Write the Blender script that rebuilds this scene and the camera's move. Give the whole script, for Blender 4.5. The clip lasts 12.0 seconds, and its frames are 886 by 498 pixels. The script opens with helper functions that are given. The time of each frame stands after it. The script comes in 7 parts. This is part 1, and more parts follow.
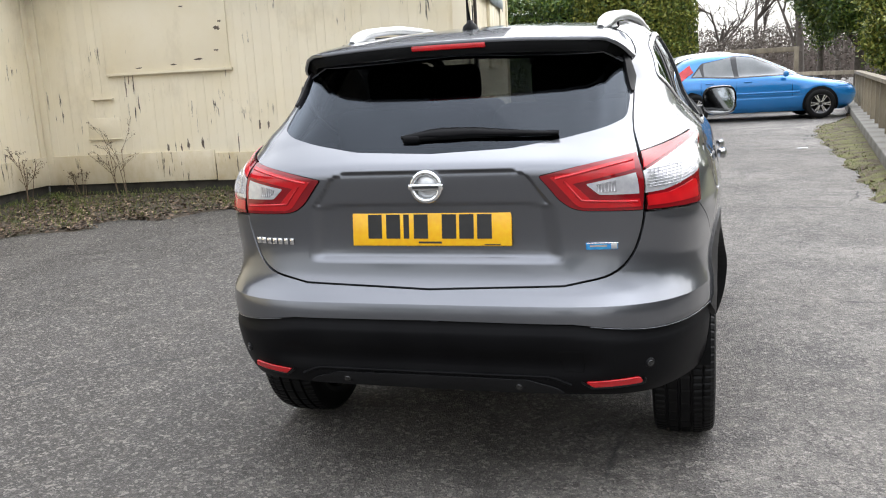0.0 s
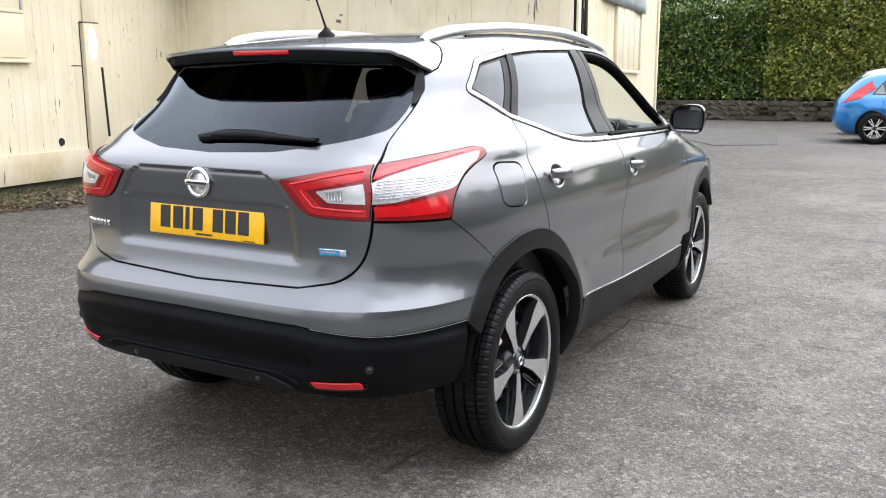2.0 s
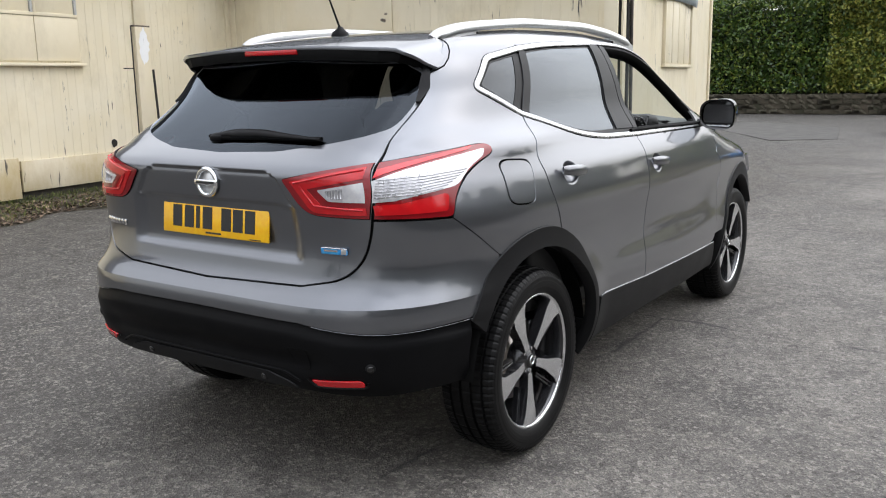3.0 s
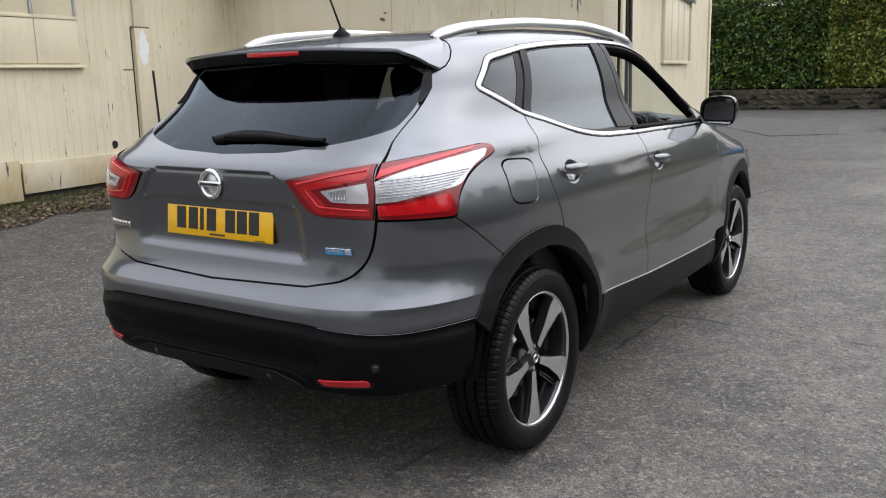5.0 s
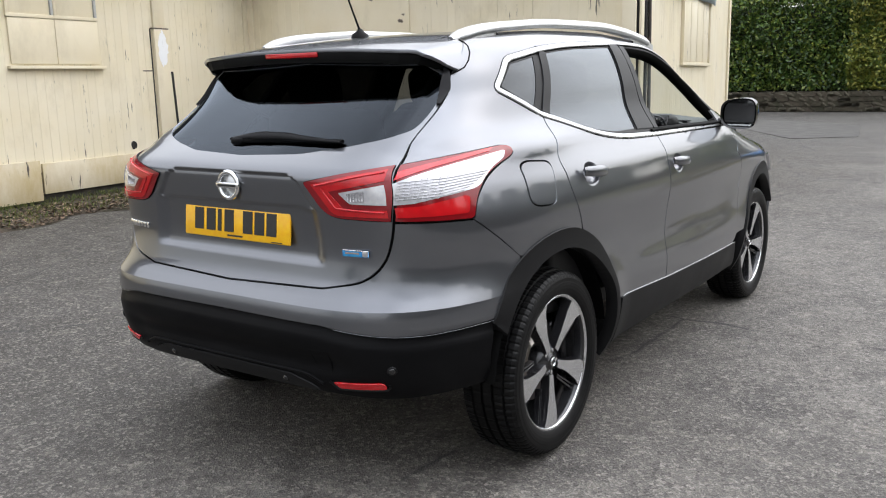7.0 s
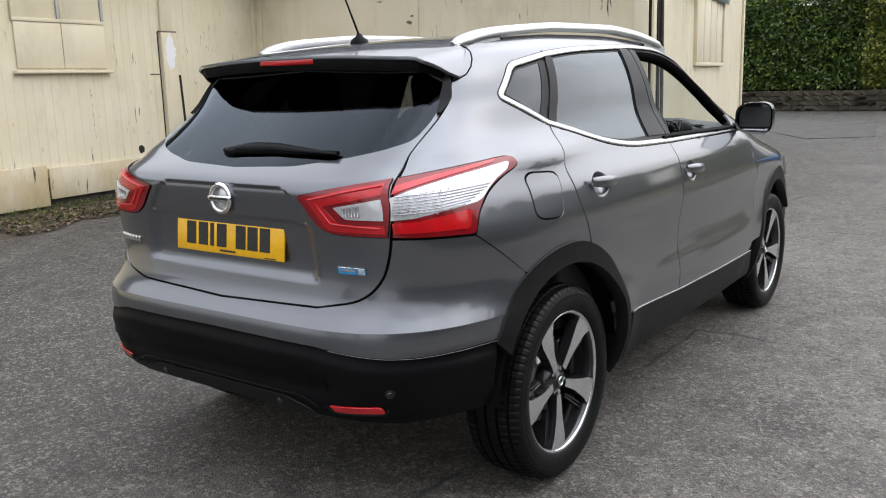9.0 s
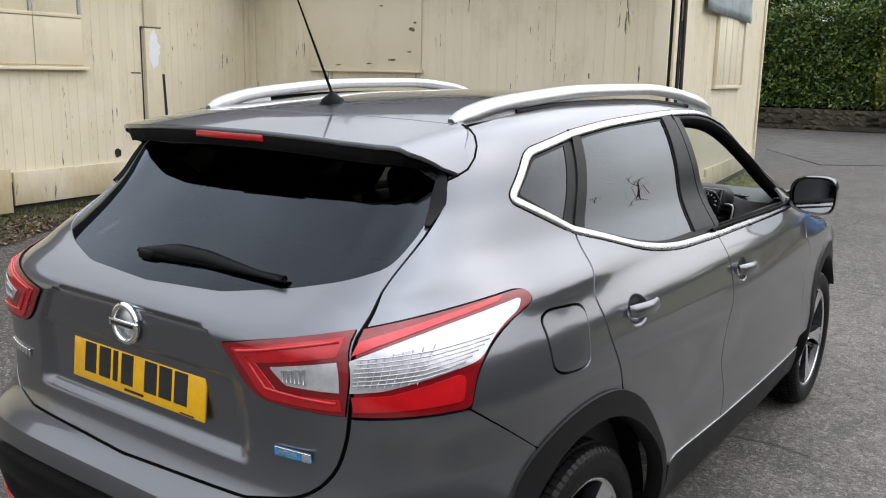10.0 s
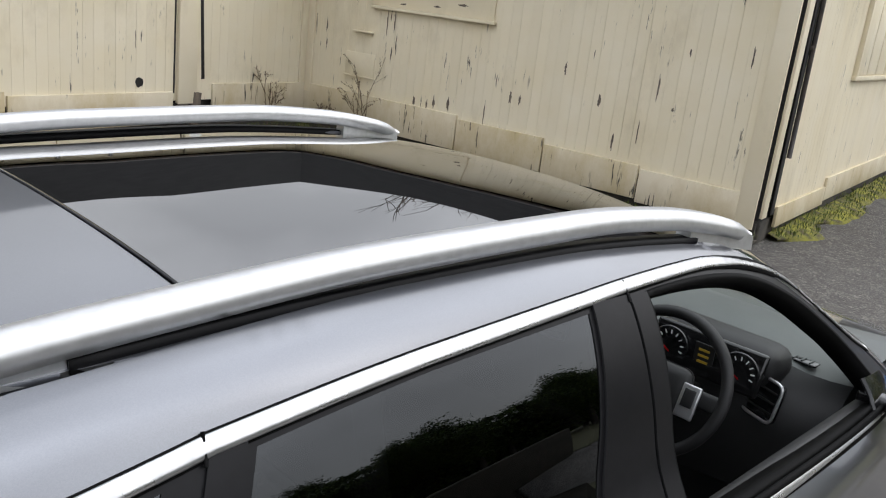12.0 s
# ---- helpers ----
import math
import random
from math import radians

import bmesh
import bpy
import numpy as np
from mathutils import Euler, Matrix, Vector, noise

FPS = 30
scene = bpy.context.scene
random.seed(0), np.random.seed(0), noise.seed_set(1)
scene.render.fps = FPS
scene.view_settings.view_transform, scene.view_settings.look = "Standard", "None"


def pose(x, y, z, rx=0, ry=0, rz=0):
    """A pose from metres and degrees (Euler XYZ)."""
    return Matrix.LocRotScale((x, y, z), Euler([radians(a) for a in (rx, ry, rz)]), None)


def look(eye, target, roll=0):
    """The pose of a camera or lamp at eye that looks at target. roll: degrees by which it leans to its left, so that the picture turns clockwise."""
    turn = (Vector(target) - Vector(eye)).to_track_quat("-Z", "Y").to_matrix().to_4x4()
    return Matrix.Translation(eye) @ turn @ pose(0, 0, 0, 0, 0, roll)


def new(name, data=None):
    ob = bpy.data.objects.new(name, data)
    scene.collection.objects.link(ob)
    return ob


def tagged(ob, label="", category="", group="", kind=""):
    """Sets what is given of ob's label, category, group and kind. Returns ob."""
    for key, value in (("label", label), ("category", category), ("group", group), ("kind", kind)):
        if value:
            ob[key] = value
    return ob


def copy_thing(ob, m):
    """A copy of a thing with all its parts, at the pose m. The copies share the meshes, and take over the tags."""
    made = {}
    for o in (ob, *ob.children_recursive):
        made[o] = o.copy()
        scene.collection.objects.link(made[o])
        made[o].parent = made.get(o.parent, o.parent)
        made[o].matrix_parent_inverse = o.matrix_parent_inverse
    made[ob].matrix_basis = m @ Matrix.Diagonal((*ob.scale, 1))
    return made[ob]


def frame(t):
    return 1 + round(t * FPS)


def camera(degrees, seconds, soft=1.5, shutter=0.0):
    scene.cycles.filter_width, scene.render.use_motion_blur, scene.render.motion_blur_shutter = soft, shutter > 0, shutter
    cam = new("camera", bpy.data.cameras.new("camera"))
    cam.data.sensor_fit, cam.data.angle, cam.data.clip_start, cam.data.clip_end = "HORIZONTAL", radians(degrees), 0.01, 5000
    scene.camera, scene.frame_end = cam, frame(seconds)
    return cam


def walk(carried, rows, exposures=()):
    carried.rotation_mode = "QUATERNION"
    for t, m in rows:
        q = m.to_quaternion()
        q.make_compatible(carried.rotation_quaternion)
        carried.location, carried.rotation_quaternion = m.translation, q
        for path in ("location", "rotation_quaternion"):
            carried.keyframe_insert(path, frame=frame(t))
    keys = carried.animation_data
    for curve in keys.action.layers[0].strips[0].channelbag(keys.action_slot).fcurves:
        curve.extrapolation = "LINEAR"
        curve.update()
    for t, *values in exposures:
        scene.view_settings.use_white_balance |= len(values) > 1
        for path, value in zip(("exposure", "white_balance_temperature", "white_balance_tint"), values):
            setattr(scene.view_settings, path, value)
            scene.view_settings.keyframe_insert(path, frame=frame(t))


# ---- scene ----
cam = camera(54.2, 12.0, soft=1.1)
PATH = [
    (0, (0.806, -3.269, 1.359), (0.239, -1.39, 0.974), -3.1),
    (0.4, (1.159, -3.2, 1.388), (0.445, -1.37, 1.013), -2.0),
    (0.5, (1.262, -3.195, 1.386), (0.52, -1.376, 1.01), -2.0),
    (1, (1.738, -3.153, 1.389), (0.92, -1.367, 1.013), -0.8),
    (1.5, (1.968, -2.947, 1.356), (1.073, -1.2, 0.974), -0.4),
    (2, (2.129, -2.801, 1.364), (1.143, -1.103, 0.983), -0.1),
    (2.5, (2.232, -2.726, 1.368), (1.152, -1.087, 0.984), -0.3),
    (3, (2.269, -2.699, 1.362), (1.171, -1.072, 0.977), -0.9),
    (5, (2.267, -2.713, 1.369), (1.169, -1.088, 0.98), -1.4),
    (5.5, (2.265, -2.711, 1.371), (1.157, -1.092, 0.981), -1.5),
    (6, (2.261, -2.713, 1.371), (1.146, -1.099, 0.983), -1.3),
    (6.5, (2.256, -2.709, 1.372), (1.132, -1.101, 0.984), -1.1),
    (7, (2.255, -2.703, 1.369), (1.125, -1.098, 0.984), -1.3),
    (9, (2.207, -2.569, 1.392), (1.053, -0.981, 1.008), -1.6),
    (9.5, (1.985, -2.301, 1.469), (0.828, -0.717, 1.08), -0.7),
    (10, (1.756, -1.904, 1.631), (0.611, -0.313, 1.232), 1.1),
    (10.1, (1.739, -1.762, 1.652), (0.547, -0.202, 1.273), 2.0),
    (10.5, (1.556, -1.484, 1.835), (0.414, 0.104, 1.42), 4.8),
    (11, (1.407, -1.079, 1.942), (0.266, 0.499, 1.486), 5.7),
    (11.5, (1.367, -0.608, 1.949), (0.224, 0.943, 1.415), 6.6),
    (12, (1.307, -0.167, 1.932), (-0.003, 1.232, 1.359), 6.8),
]
walk(cam, [(t, look(eye, target, roll)) for t, eye, target, roll in PATH],
     exposures=[(0, .10), (1, -.05), (2, .25), (2.5, -.07), (3, -.27), (5, -.52), (5.5, -.24), (7, -.20), (8.9, -.40), (10.5, -.46), (12, -.56)])

# ---- world, sun ----
world = bpy.data.worlds.new("sky")
scene.world = world
world.use_nodes = True
wn, wl = world.node_tree.nodes, world.node_tree.links
wn.clear()
SUN_EL, SUN_AZ = 47.0, 40.0
sky = wn.new("ShaderNodeTexSky")
sky.sky_type, sky.sun_disc = "NISHITA", False
sky.sun_elevation, sky.sun_rotation = radians(SUN_EL), radians(SUN_AZ)
sky.dust_density, sky.air_density, sky.ozone_density = 4.0, 1.0, 1.0
haze = wn.new("ShaderNodeMixRGB")          # a veil of cloud, brighter overhead than at the horizon
haze.inputs[0].default_value = 0.78
way = wn.new("ShaderNodeTexCoord")
sepz = wn.new("ShaderNodeSeparateXYZ")
rise = wn.new("ShaderNodeMapRange")
rise.inputs[1].default_value, rise.inputs[2].default_value = 0.02, 0.95
veil = wn.new("ShaderNodeMixRGB")
veil.inputs[1].default_value, veil.inputs[2].default_value = (8.8, 8.8, 8.7, 1), (21.5, 22.3, 24.2, 1)
cloud = wn.new("ShaderNodeTexNoise")
cloud.inputs["Scale"].default_value, cloud.inputs["Detail"].default_value = 2.4, 4
thick = wn.new("ShaderNodeMapRange")
thick.inputs[1].default_value, thick.inputs[2].default_value, thick.inputs[3].default_value, thick.inputs[4].default_value = 0.36, 0.64, 0.78, 1.2
full = wn.new("ShaderNodeVectorMath")
full.operation = "SCALE"
back = wn.new("ShaderNodeBackground")
back.inputs["Strength"].default_value = 0.15
out = wn.new("ShaderNodeOutputWorld")
wl.new(way.outputs["Generated"], sepz.inputs[0])
wl.new(sepz.outputs["Z"], rise.inputs[0])
wl.new(rise.outputs[0], veil.inputs[0])
wl.new(way.outputs["Generated"], cloud.inputs[0])
wl.new(cloud.outputs[0], thick.inputs[0])
wl.new(veil.outputs[0], full.inputs[0])
# thin cloud glows round the hidden sun
toward = wn.new("ShaderNodeVectorMath")
toward.operation = "DOT_PRODUCT"
toward.inputs[1].default_value = (math.sin(radians(SUN_AZ)) * math.cos(radians(SUN_EL)), math.cos(radians(SUN_AZ)) * math.cos(radians(SUN_EL)), math.sin(radians(SUN_EL)))
glow = wn.new("ShaderNodeMapRange")
glow.interpolation_type = "SMOOTHERSTEP"
for slot, v in zip((1, 2, 3, 4), (0.50, 1.0, 0.96, 1.7)):
    glow.inputs[slot].default_value = v
bright = wn.new("ShaderNodeMath")
bright.operation = "MULTIPLY"
wl.new(way.outputs["Generated"], toward.inputs[0])
wl.new(toward.outputs["Value"], glow.inputs[0])
wl.new(glow.outputs[0], bright.inputs[0])
wl.new(thick.outputs[0], bright.inputs[1])
wl.new(bright.outputs[0], full.inputs["Scale"])
wl.new(sky.outputs[0], haze.inputs[1])
wl.new(full.outputs[0], haze.inputs[2])
wl.new(haze.outputs[0], back.inputs["Color"])
wl.new(back.outputs[0], out.inputs["Surface"])
sun = new("sun", bpy.data.lights.new("sun", "SUN"))
sun.data.energy, sun.data.angle, sun.data.color = 0.8, radians(100), (1.0, 0.975, 0.94)
AZ = radians(SUN_AZ)
sun.matrix_world = look((0, 0, 0), (-math.sin(AZ) * math.cos(radians(SUN_EL)), -math.cos(AZ) * math.cos(radians(SUN_EL)), -math.sin(radians(SUN_EL))))


# ---- materials ----
def nodes_of(name):
    m = bpy.data.materials.new(name)
    m.use_nodes = True
    n, l = m.node_tree.nodes, m.node_tree.links
    return m, n, l, n["Principled BSDF"]


def mat(name, a, b=None, rough=0.6, metal=0.0, scale=8.0, grain=60.0, bump=0.1, coat=0.0, depth=0.004, vary=0.0, spread=0.15, stretch=(1, 1, 1), spec=0.5):
    """Two-scale surface: broad patches from a to b, fine grain in colour, roughness and relief."""
    m, n, l, p = nodes_of(name)
    b = b or tuple(c * 0.8 for c in a)
    co = n.new("ShaderNodeTexCoord")
    mp = n.new("ShaderNodeMapping")
    mp.inputs["Scale"].default_value = stretch
    l.new(co.outputs["Object"], mp.inputs[0])
    t1, t2 = n.new("ShaderNodeTexNoise"), n.new("ShaderNodeTexNoise")
    t1.inputs["Scale"].default_value, t2.inputs["Scale"].default_value = scale, grain
    t1.inputs["Detail"].default_value, t2.inputs["Detail"].default_value = 6, 4
    l.new(mp.outputs[0], t1.inputs[0])
    l.new(mp.outputs[0], t2.inputs[0])
    ramp = n.new("ShaderNodeMapRange")
    ramp.inputs[1].default_value, ramp.inputs[2].default_value = 0.5 - spread, 0.5 + spread
    l.new(t1.outputs[0], ramp.inputs[0])
    mix = n.new("ShaderNodeMixRGB")
    mix.inputs[1].default_value, mix.inputs[2].default_value = (*a, 1), (*b, 1)
    l.new(ramp.outputs[0], mix.inputs[0])
    fine = n.new("ShaderNodeMixRGB")
    fine.blend_type = "OVERLAY"
    fine.inputs[0].default_value = 0.25
    l.new(mix.outputs[0], fine.inputs[1])
    l.new(t2.outputs[0], fine.inputs[2])
    last = fine
    if vary:
        info = n.new("ShaderNodeObjectInfo")
        hs = n.new("ShaderNodeHueSaturation")
        vr = n.new("ShaderNodeMapRange")
        vr.inputs[3].default_value, vr.inputs[4].default_value = 1 - vary, 1 + vary
        l.new(info.outputs["Random"], vr.inputs[0])
        l.new(vr.outputs[0], hs.inputs["Value"])
        l.new(fine.outputs[0], hs.inputs["Color"])
        last = hs
    l.new(last.outputs[0], p.inputs["Base Color"])
    rr = n.new("ShaderNodeMapRange")
    rr.inputs[3].default_value, rr.inputs[4].default_value = max(rough - 0.08, 0.0), min(rough + 0.08, 1.0)
    l.new(t1.outputs[0], rr.inputs[0])
    l.new(rr.outputs[0], p.inputs["Roughness"])
    p.inputs["Metallic"].default_value = metal
    p.inputs["Coat Weight"].default_value = coat
    p.inputs["Coat Roughness"].default_value = 0.03
    p.inputs["Specular IOR Level"].default_value = spec
    if bump:
        bp = n.new("ShaderNodeBump")
        bp.inputs["Strength"].default_value, bp.inputs["Distance"].default_value = bump, depth
        l.new(t2.outputs[0], bp.inputs["Height"])
        l.new(bp.outputs[0], p.inputs["Normal"])
    return m


def glass(name, tint, f0=0.045, rough=0.0, gloss=(1.0, 1.0, 1.0)):
    """Clear or tinted sheet: straight-through tint, gloss that rises towards a grazing look."""
    m, n, l, p = nodes_of(name)
    n.remove(p)
    tr, gl, mx, lw = (n.new("ShaderNode" + k) for k in ("BsdfTransparent", "BsdfGlossy", "MixShader", "LayerWeight"))
    tr.inputs[0].default_value = (*tint, 1)
    gl.inputs["Roughness"].default_value = rough
    gl.inputs["Color"].default_value = (*gloss, 1)
    lw.inputs["Blend"].default_value = 0.5
    pw, ma = n.new("ShaderNodeMath"), n.new("ShaderNodeMath")
    pw.operation, ma.operation = "POWER", "MULTIPLY_ADD"
    pw.inputs[1].default_value = 3.8
    ma.inputs[1].default_value, ma.inputs[2].default_value = 1 - f0, f0
    l.new(lw.outputs["Facing"], pw.inputs[0])
    l.new(pw.outputs[0], ma.inputs[0])
    l.new(ma.outputs[0], mx.inputs[0])
    l.new(tr.outputs[0], mx.inputs[1])
    l.new(gl.outputs[0], mx.inputs[2])
    l.new(mx.outputs[0], n["Material Output"].inputs[0])
    return m


def metallic_paint(name, colour, rough=0.34, metal=0.75):
    """Car paint: flaked metallic base under a clear coat, with a little road film."""
    m, n, l, p = nodes_of(name)
    co, v, ns = n.new("ShaderNodeTexCoord"), n.new("ShaderNodeTexVoronoi"), n.new("ShaderNodeTexNoise")
    v.inputs["Scale"].default_value, ns.inputs["Scale"].default_value = 900, 2.5
    l.new(co.outputs["Object"], v.inputs[0])
    l.new(co.outputs["Object"], ns.inputs[0])
    mx = n.new("ShaderNodeMixRGB")
    mx.inputs[1].default_value = (*[c * 0.94 for c in colour], 1)
    mx.inputs[2].default_value = (*[c * 1.06 for c in colour], 1)
    l.new(v.outputs["Color"], mx.inputs[0])
    l.new(mx.outputs[0], p.inputs["Base Color"])
    p.inputs["Metallic"].default_value, p.inputs["Roughness"].default_value = metal, rough
    p.inputs["Coat Weight"].default_value, p.inputs["Coat IOR"].default_value = 1.0, 1.55
    rr = n.new("ShaderNodeMapRange")
    rr.inputs[3].default_value, rr.inputs[4].default_value = 0.02, 0.07
    l.new(ns.outputs[0], rr.inputs[0])
    l.new(rr.outputs[0], p.inputs["Coat Roughness"])
    return m


PAINT = metallic_paint("grey_metallic_paint", (0.135, 0.141, 0.156), 0.30, 0.85)
BLUE = metallic_paint("blue_metallic_paint", (0.003, 0.165, 0.46), 0.3, 0.35)
WHITEP = mat("white_car_paint", (0.75, 0.76, 0.77), (0.7, 0.7, 0.7), 0.3, coat=1, bump=0)
REDP = mat("red_car_paint", (0.5, 0.03, 0.03), (0.4, 0.03, 0.03), 0.3, coat=1, bump=0)
BLACKPL = mat("black_textured_plastic", (0.0035, 0.0035, 0.004), (0.0055, 0.0055, 0.006), 0.42, spec=0.07, scale=5, grain=900, bump=0.12, depth=0.0006)
CLAD = mat("grey_black_cladding", (0.0065, 0.0065, 0.007), (0.009, 0.009, 0.0096), 0.45, spec=0.16, scale=5, grain=800, bump=0.15, depth=0.0006)
PILLAR = mat("satin_black_pillar_film", (0.008, 0.008, 0.009), (0.010, 0.010, 0.011), 0.32, spec=0.12, bump=0)
GLOSSBLK = mat("gloss_black", (0.006, 0.006, 0.007), (0.008, 0.008, 0.008), 0.12, coat=0.4, bump=0)
RUBBER = mat("tyre_rubber", (0.0035, 0.0035, 0.0038), (0.0065, 0.0064, 0.0063), 0.45, spec=0.16, scale=14, grain=300, bump=0.15, depth=0.0008)
SEAL = mat("rubber_seal", (0.0035, 0.0035, 0.0035), (0.005, 0.005, 0.005), 0.6, bump=0, spec=0.05)
CHROME = mat("chrome", (0.86, 0.87, 0.88), (0.8, 0.81, 0.82), 0.06, metal=1, bump=0)
SATIN = mat("satin_aluminium", (0.62, 0.625, 0.63), (0.59, 0.595, 0.60), 0.34, metal=0.8, scale=3, bump=0)
BRIGHT = mat("satin_chrome_strip", (0.55, 0.555, 0.56), (0.50, 0.505, 0.51), 0.28, metal=0.9, scale=20, bump=0)
MACHINED = mat("machined_alloy", (0.78, 0.78, 0.79), (0.72, 0.72, 0.73), 0.2, metal=0.9, scale=30, bump=0)
RIMBLACK = mat("dark_rim_lacquer", (0.018, 0.018, 0.02), (0.025, 0.025, 0.027), 0.22, metal=0.3, coat=0.7, bump=0)
DISC = mat("brake_disc", (0.3, 0.28, 0.26), (0.2, 0.17, 0.15), 0.35, metal=0.9, bump=0)
GLASS_DARK = glass("privacy_glass", (0.03, 0.031, 0.033), 0.045, gloss=(0.90, 0.95, 1.0))
GLASS_REAR = glass("tinted_rear_glass", (0.11, 0.115, 0.12), 0.038, gloss=(0.70, 0.78, 0.88))
GLASS_ROOF = glass("dark_roof_glass", (0.01, 0.01, 0.011), 0.17)
GLASS_CLEAR = glass("clear_glass", (0.82, 0.85, 0.83), 0.04)
MIRROR = mat("mirror_glass", (0.8, 0.82, 0.84), (0.8, 0.82, 0.84), 0.01, metal=1, bump=0)
LAMP_RED = mat("red_lamp_plastic", (0.5, 0.008, 0.012), (0.4, 0.006, 0.01), 0.12, coat=0.25, scale=30, bump=0)
LAMP_DEEP = mat("deep_red_lamp_plastic", (0.22, 0.004, 0.008), (0.17, 0.004, 0.008), 0.12, coat=0.25, scale=30, bump=0)
LAMP_PINK = mat("light_red_lamp_plastic", (0.58, 0.022, 0.03), (0.5, 0.015, 0.022), 0.12, coat=0.25, scale=30, bump=0)
LAMP_WHITE = mat("clear_lamp_reflector", (0.62, 0.62, 0.63), (0.45, 0.45, 0.48), 0.14, metal=0.35, coat=1, scale=60, bump=0)
LAMP_GREY = mat("lamp_ribs", (0.5, 0.5, 0.52), (0.32, 0.32, 0.34), 0.15, metal=0.5, coat=1, scale=70, bump=0)
PLATE_Y = mat("yellow_plate", (0.86, 0.47, 0.005), (0.82, 0.44, 0.005), 0.3, coat=0.4, scale=10, bump=0)
INK = mat("black_ink", (0.012, 0.012, 0.012), (0.02, 0.02, 0.02), 0.4, bump=0)
BADGE_BLUE = mat("blue_badge", (0.02, 0.18, 0.5), (0.03, 0.3, 0.6), 0.2, coat=1, bump=0, scale=60)
TRIM_DARK = mat("dark_interior_plastic", (0.010, 0.010, 0.0105), (0.014, 0.014, 0.0145), 0.55, bump=0.1, grain=500, depth=0.0005)
TRIM_DASH = mat("soft_dashboard", (0.075, 0.084, 0.080), (0.09, 0.098, 0.094), 0.6, bump=0.15, grain=600, depth=0.0006)
CLOTH = mat("dark_seat_cloth", (0.022, 0.022, 0.024), (0.03, 0.03, 0.032), 0.85, bump=0.2, grain=400)
HEADLINER = mat("pale_headliner", (0.42, 0.41, 0.39), (0.38, 0.37, 0.35), 0.9, bump=0.05)


# ---- mesh helpers ----
def mesh_of(name, verts, faces, normals=None, smooth=True):
    me = bpy.data.meshes.new(name)
    me.from_pydata([tuple(map(float, v)) for v in verts], [], [tuple(map(int, f)) for f in faces])
    if smooth:
        me.polygons.foreach_set("use_smooth", [True] * len(me.polygons))
    if normals is not None:
        me.normals_split_custom_set_from_vertices([tuple(map(float, v)) for v in normals])
    me.update()
    return me


def part(name, data, material, parent, label=""):
    """Links a bmesh or mesh as one object under a thing (or, with no parent, as a thing)."""
    if isinstance(data, bmesh.types.BMesh):
        me = bpy.data.meshes.new(name)
        data.to_mesh(me)
        data.free()
    else:
        me = data
    if material and not me.materials:
        me.materials.append(material)
    ob = new(name, me)
    ob.parent = parent
    if label:
        tagged(ob, label)
    return ob


def thing(name, label, category, m=None, group="", kind=""):
    ob = new(name)
    ob.empty_display_size = 0.1
    if m is not None:
        ob.matrix_basis = m
    return tagged(ob, label, category, group, kind)


def box(sx, sy, sz, at=(0, 0, 0), bevel=0.0, rot=None, seg=2, bm=None):
    """A box centred at `at`, with rounded edges."""
    own = bmesh.new()
    bmesh.ops.create_cube(own, size=1)
    bmesh.ops.scale(own, vec=(sx, sy, sz), verts=own.verts)
    if bevel:
        bmesh.ops.bevel(own, geom=own.edges[:], offset=bevel, segments=seg, affect="EDGES", profile=0.5)
        for f in own.faces:
            f.smooth = True
    m = Matrix.Translation(at) @ (rot if rot is not None else Matrix())
    bmesh.ops.transform(own, matrix=m, verts=own.verts)
    if bm is None:
        return own
    me = bpy.data.meshes.new("tmp")
    own.to_mesh(me)
    own.free()
    bm.from_mesh(me)
    bpy.data.meshes.remove(me)
    return bm


def lathe(profile, seg=48, axis="X", wobble=None):
    """Turns (radius, along) pairs round an axis."""
    v, f, n = [], [], len(profile)
    for i in range(seg):
        a = 2 * math.pi * i / seg
        for j, (r, h) in enumerate(profile):
            if wobble:
                r = r + wobble(i, j)
            c, s = r * math.cos(a), r * math.sin(a)
            v.append({"X": (h, c, s), "Y": (c, h, s), "Z": (c, s, h)}[axis])
    for i in range(seg):
        k = (i + 1) % seg
        for j in range(n - 1):
            q = (i * n + j, i * n + j + 1, k * n + j + 1, k * n + j)
            f.append(q if axis != "Y" else q[::-1])
    return v, f


def sweep(points, normals, section, closed=False, scale=None):
    """Carries a closed section of (across, out) offsets along a line of points."""
    P, N = np.asarray(points, float), np.asarray(normals, float)
    T = np.roll(P, -1, 0) - np.roll(P, 1, 0)
    if not closed:
        T[0], T[-1] = P[1] - P[0], P[-1] - P[-2]
    T /= np.linalg.norm(T, axis=1)[:, None] + 1e-12
    B = np.cross(T, N)
    B /= np.linalg.norm(B, axis=1)[:, None] + 1e-12
    N = np.cross(B, T)
    k, m = len(section), len(P)
    sc = np.ones(m) if scale is None else np.asarray(scale, float)
    V = np.concatenate([[P[i] + sc[i] * (B[i] * a + N[i] * b) for a, b in section] for i in range(m)])
    F = []
    for i in range(m if closed else m - 1):
        j = (i + 1) % m
        for q in range(k):
            r = (q + 1) % k
            F.append((i * k + q, i * k + r, j * k + r, j * k + q))
    if not closed:
        F += [tuple(range(k)), tuple(range((m - 1) * k, m * k))[::-1]]
    return V, F


def ring(r, k=8, sx=1.0, sy=1.0):
    return [(sx * r * math.cos(2 * math.pi * i / k), sy * r * math.sin(2 * math.pi * i / k)) for i in range(k)]


def smoothstep(t):
    t = np.clip(t, 0, 1)
    return t * t * (3 - 2 * t)


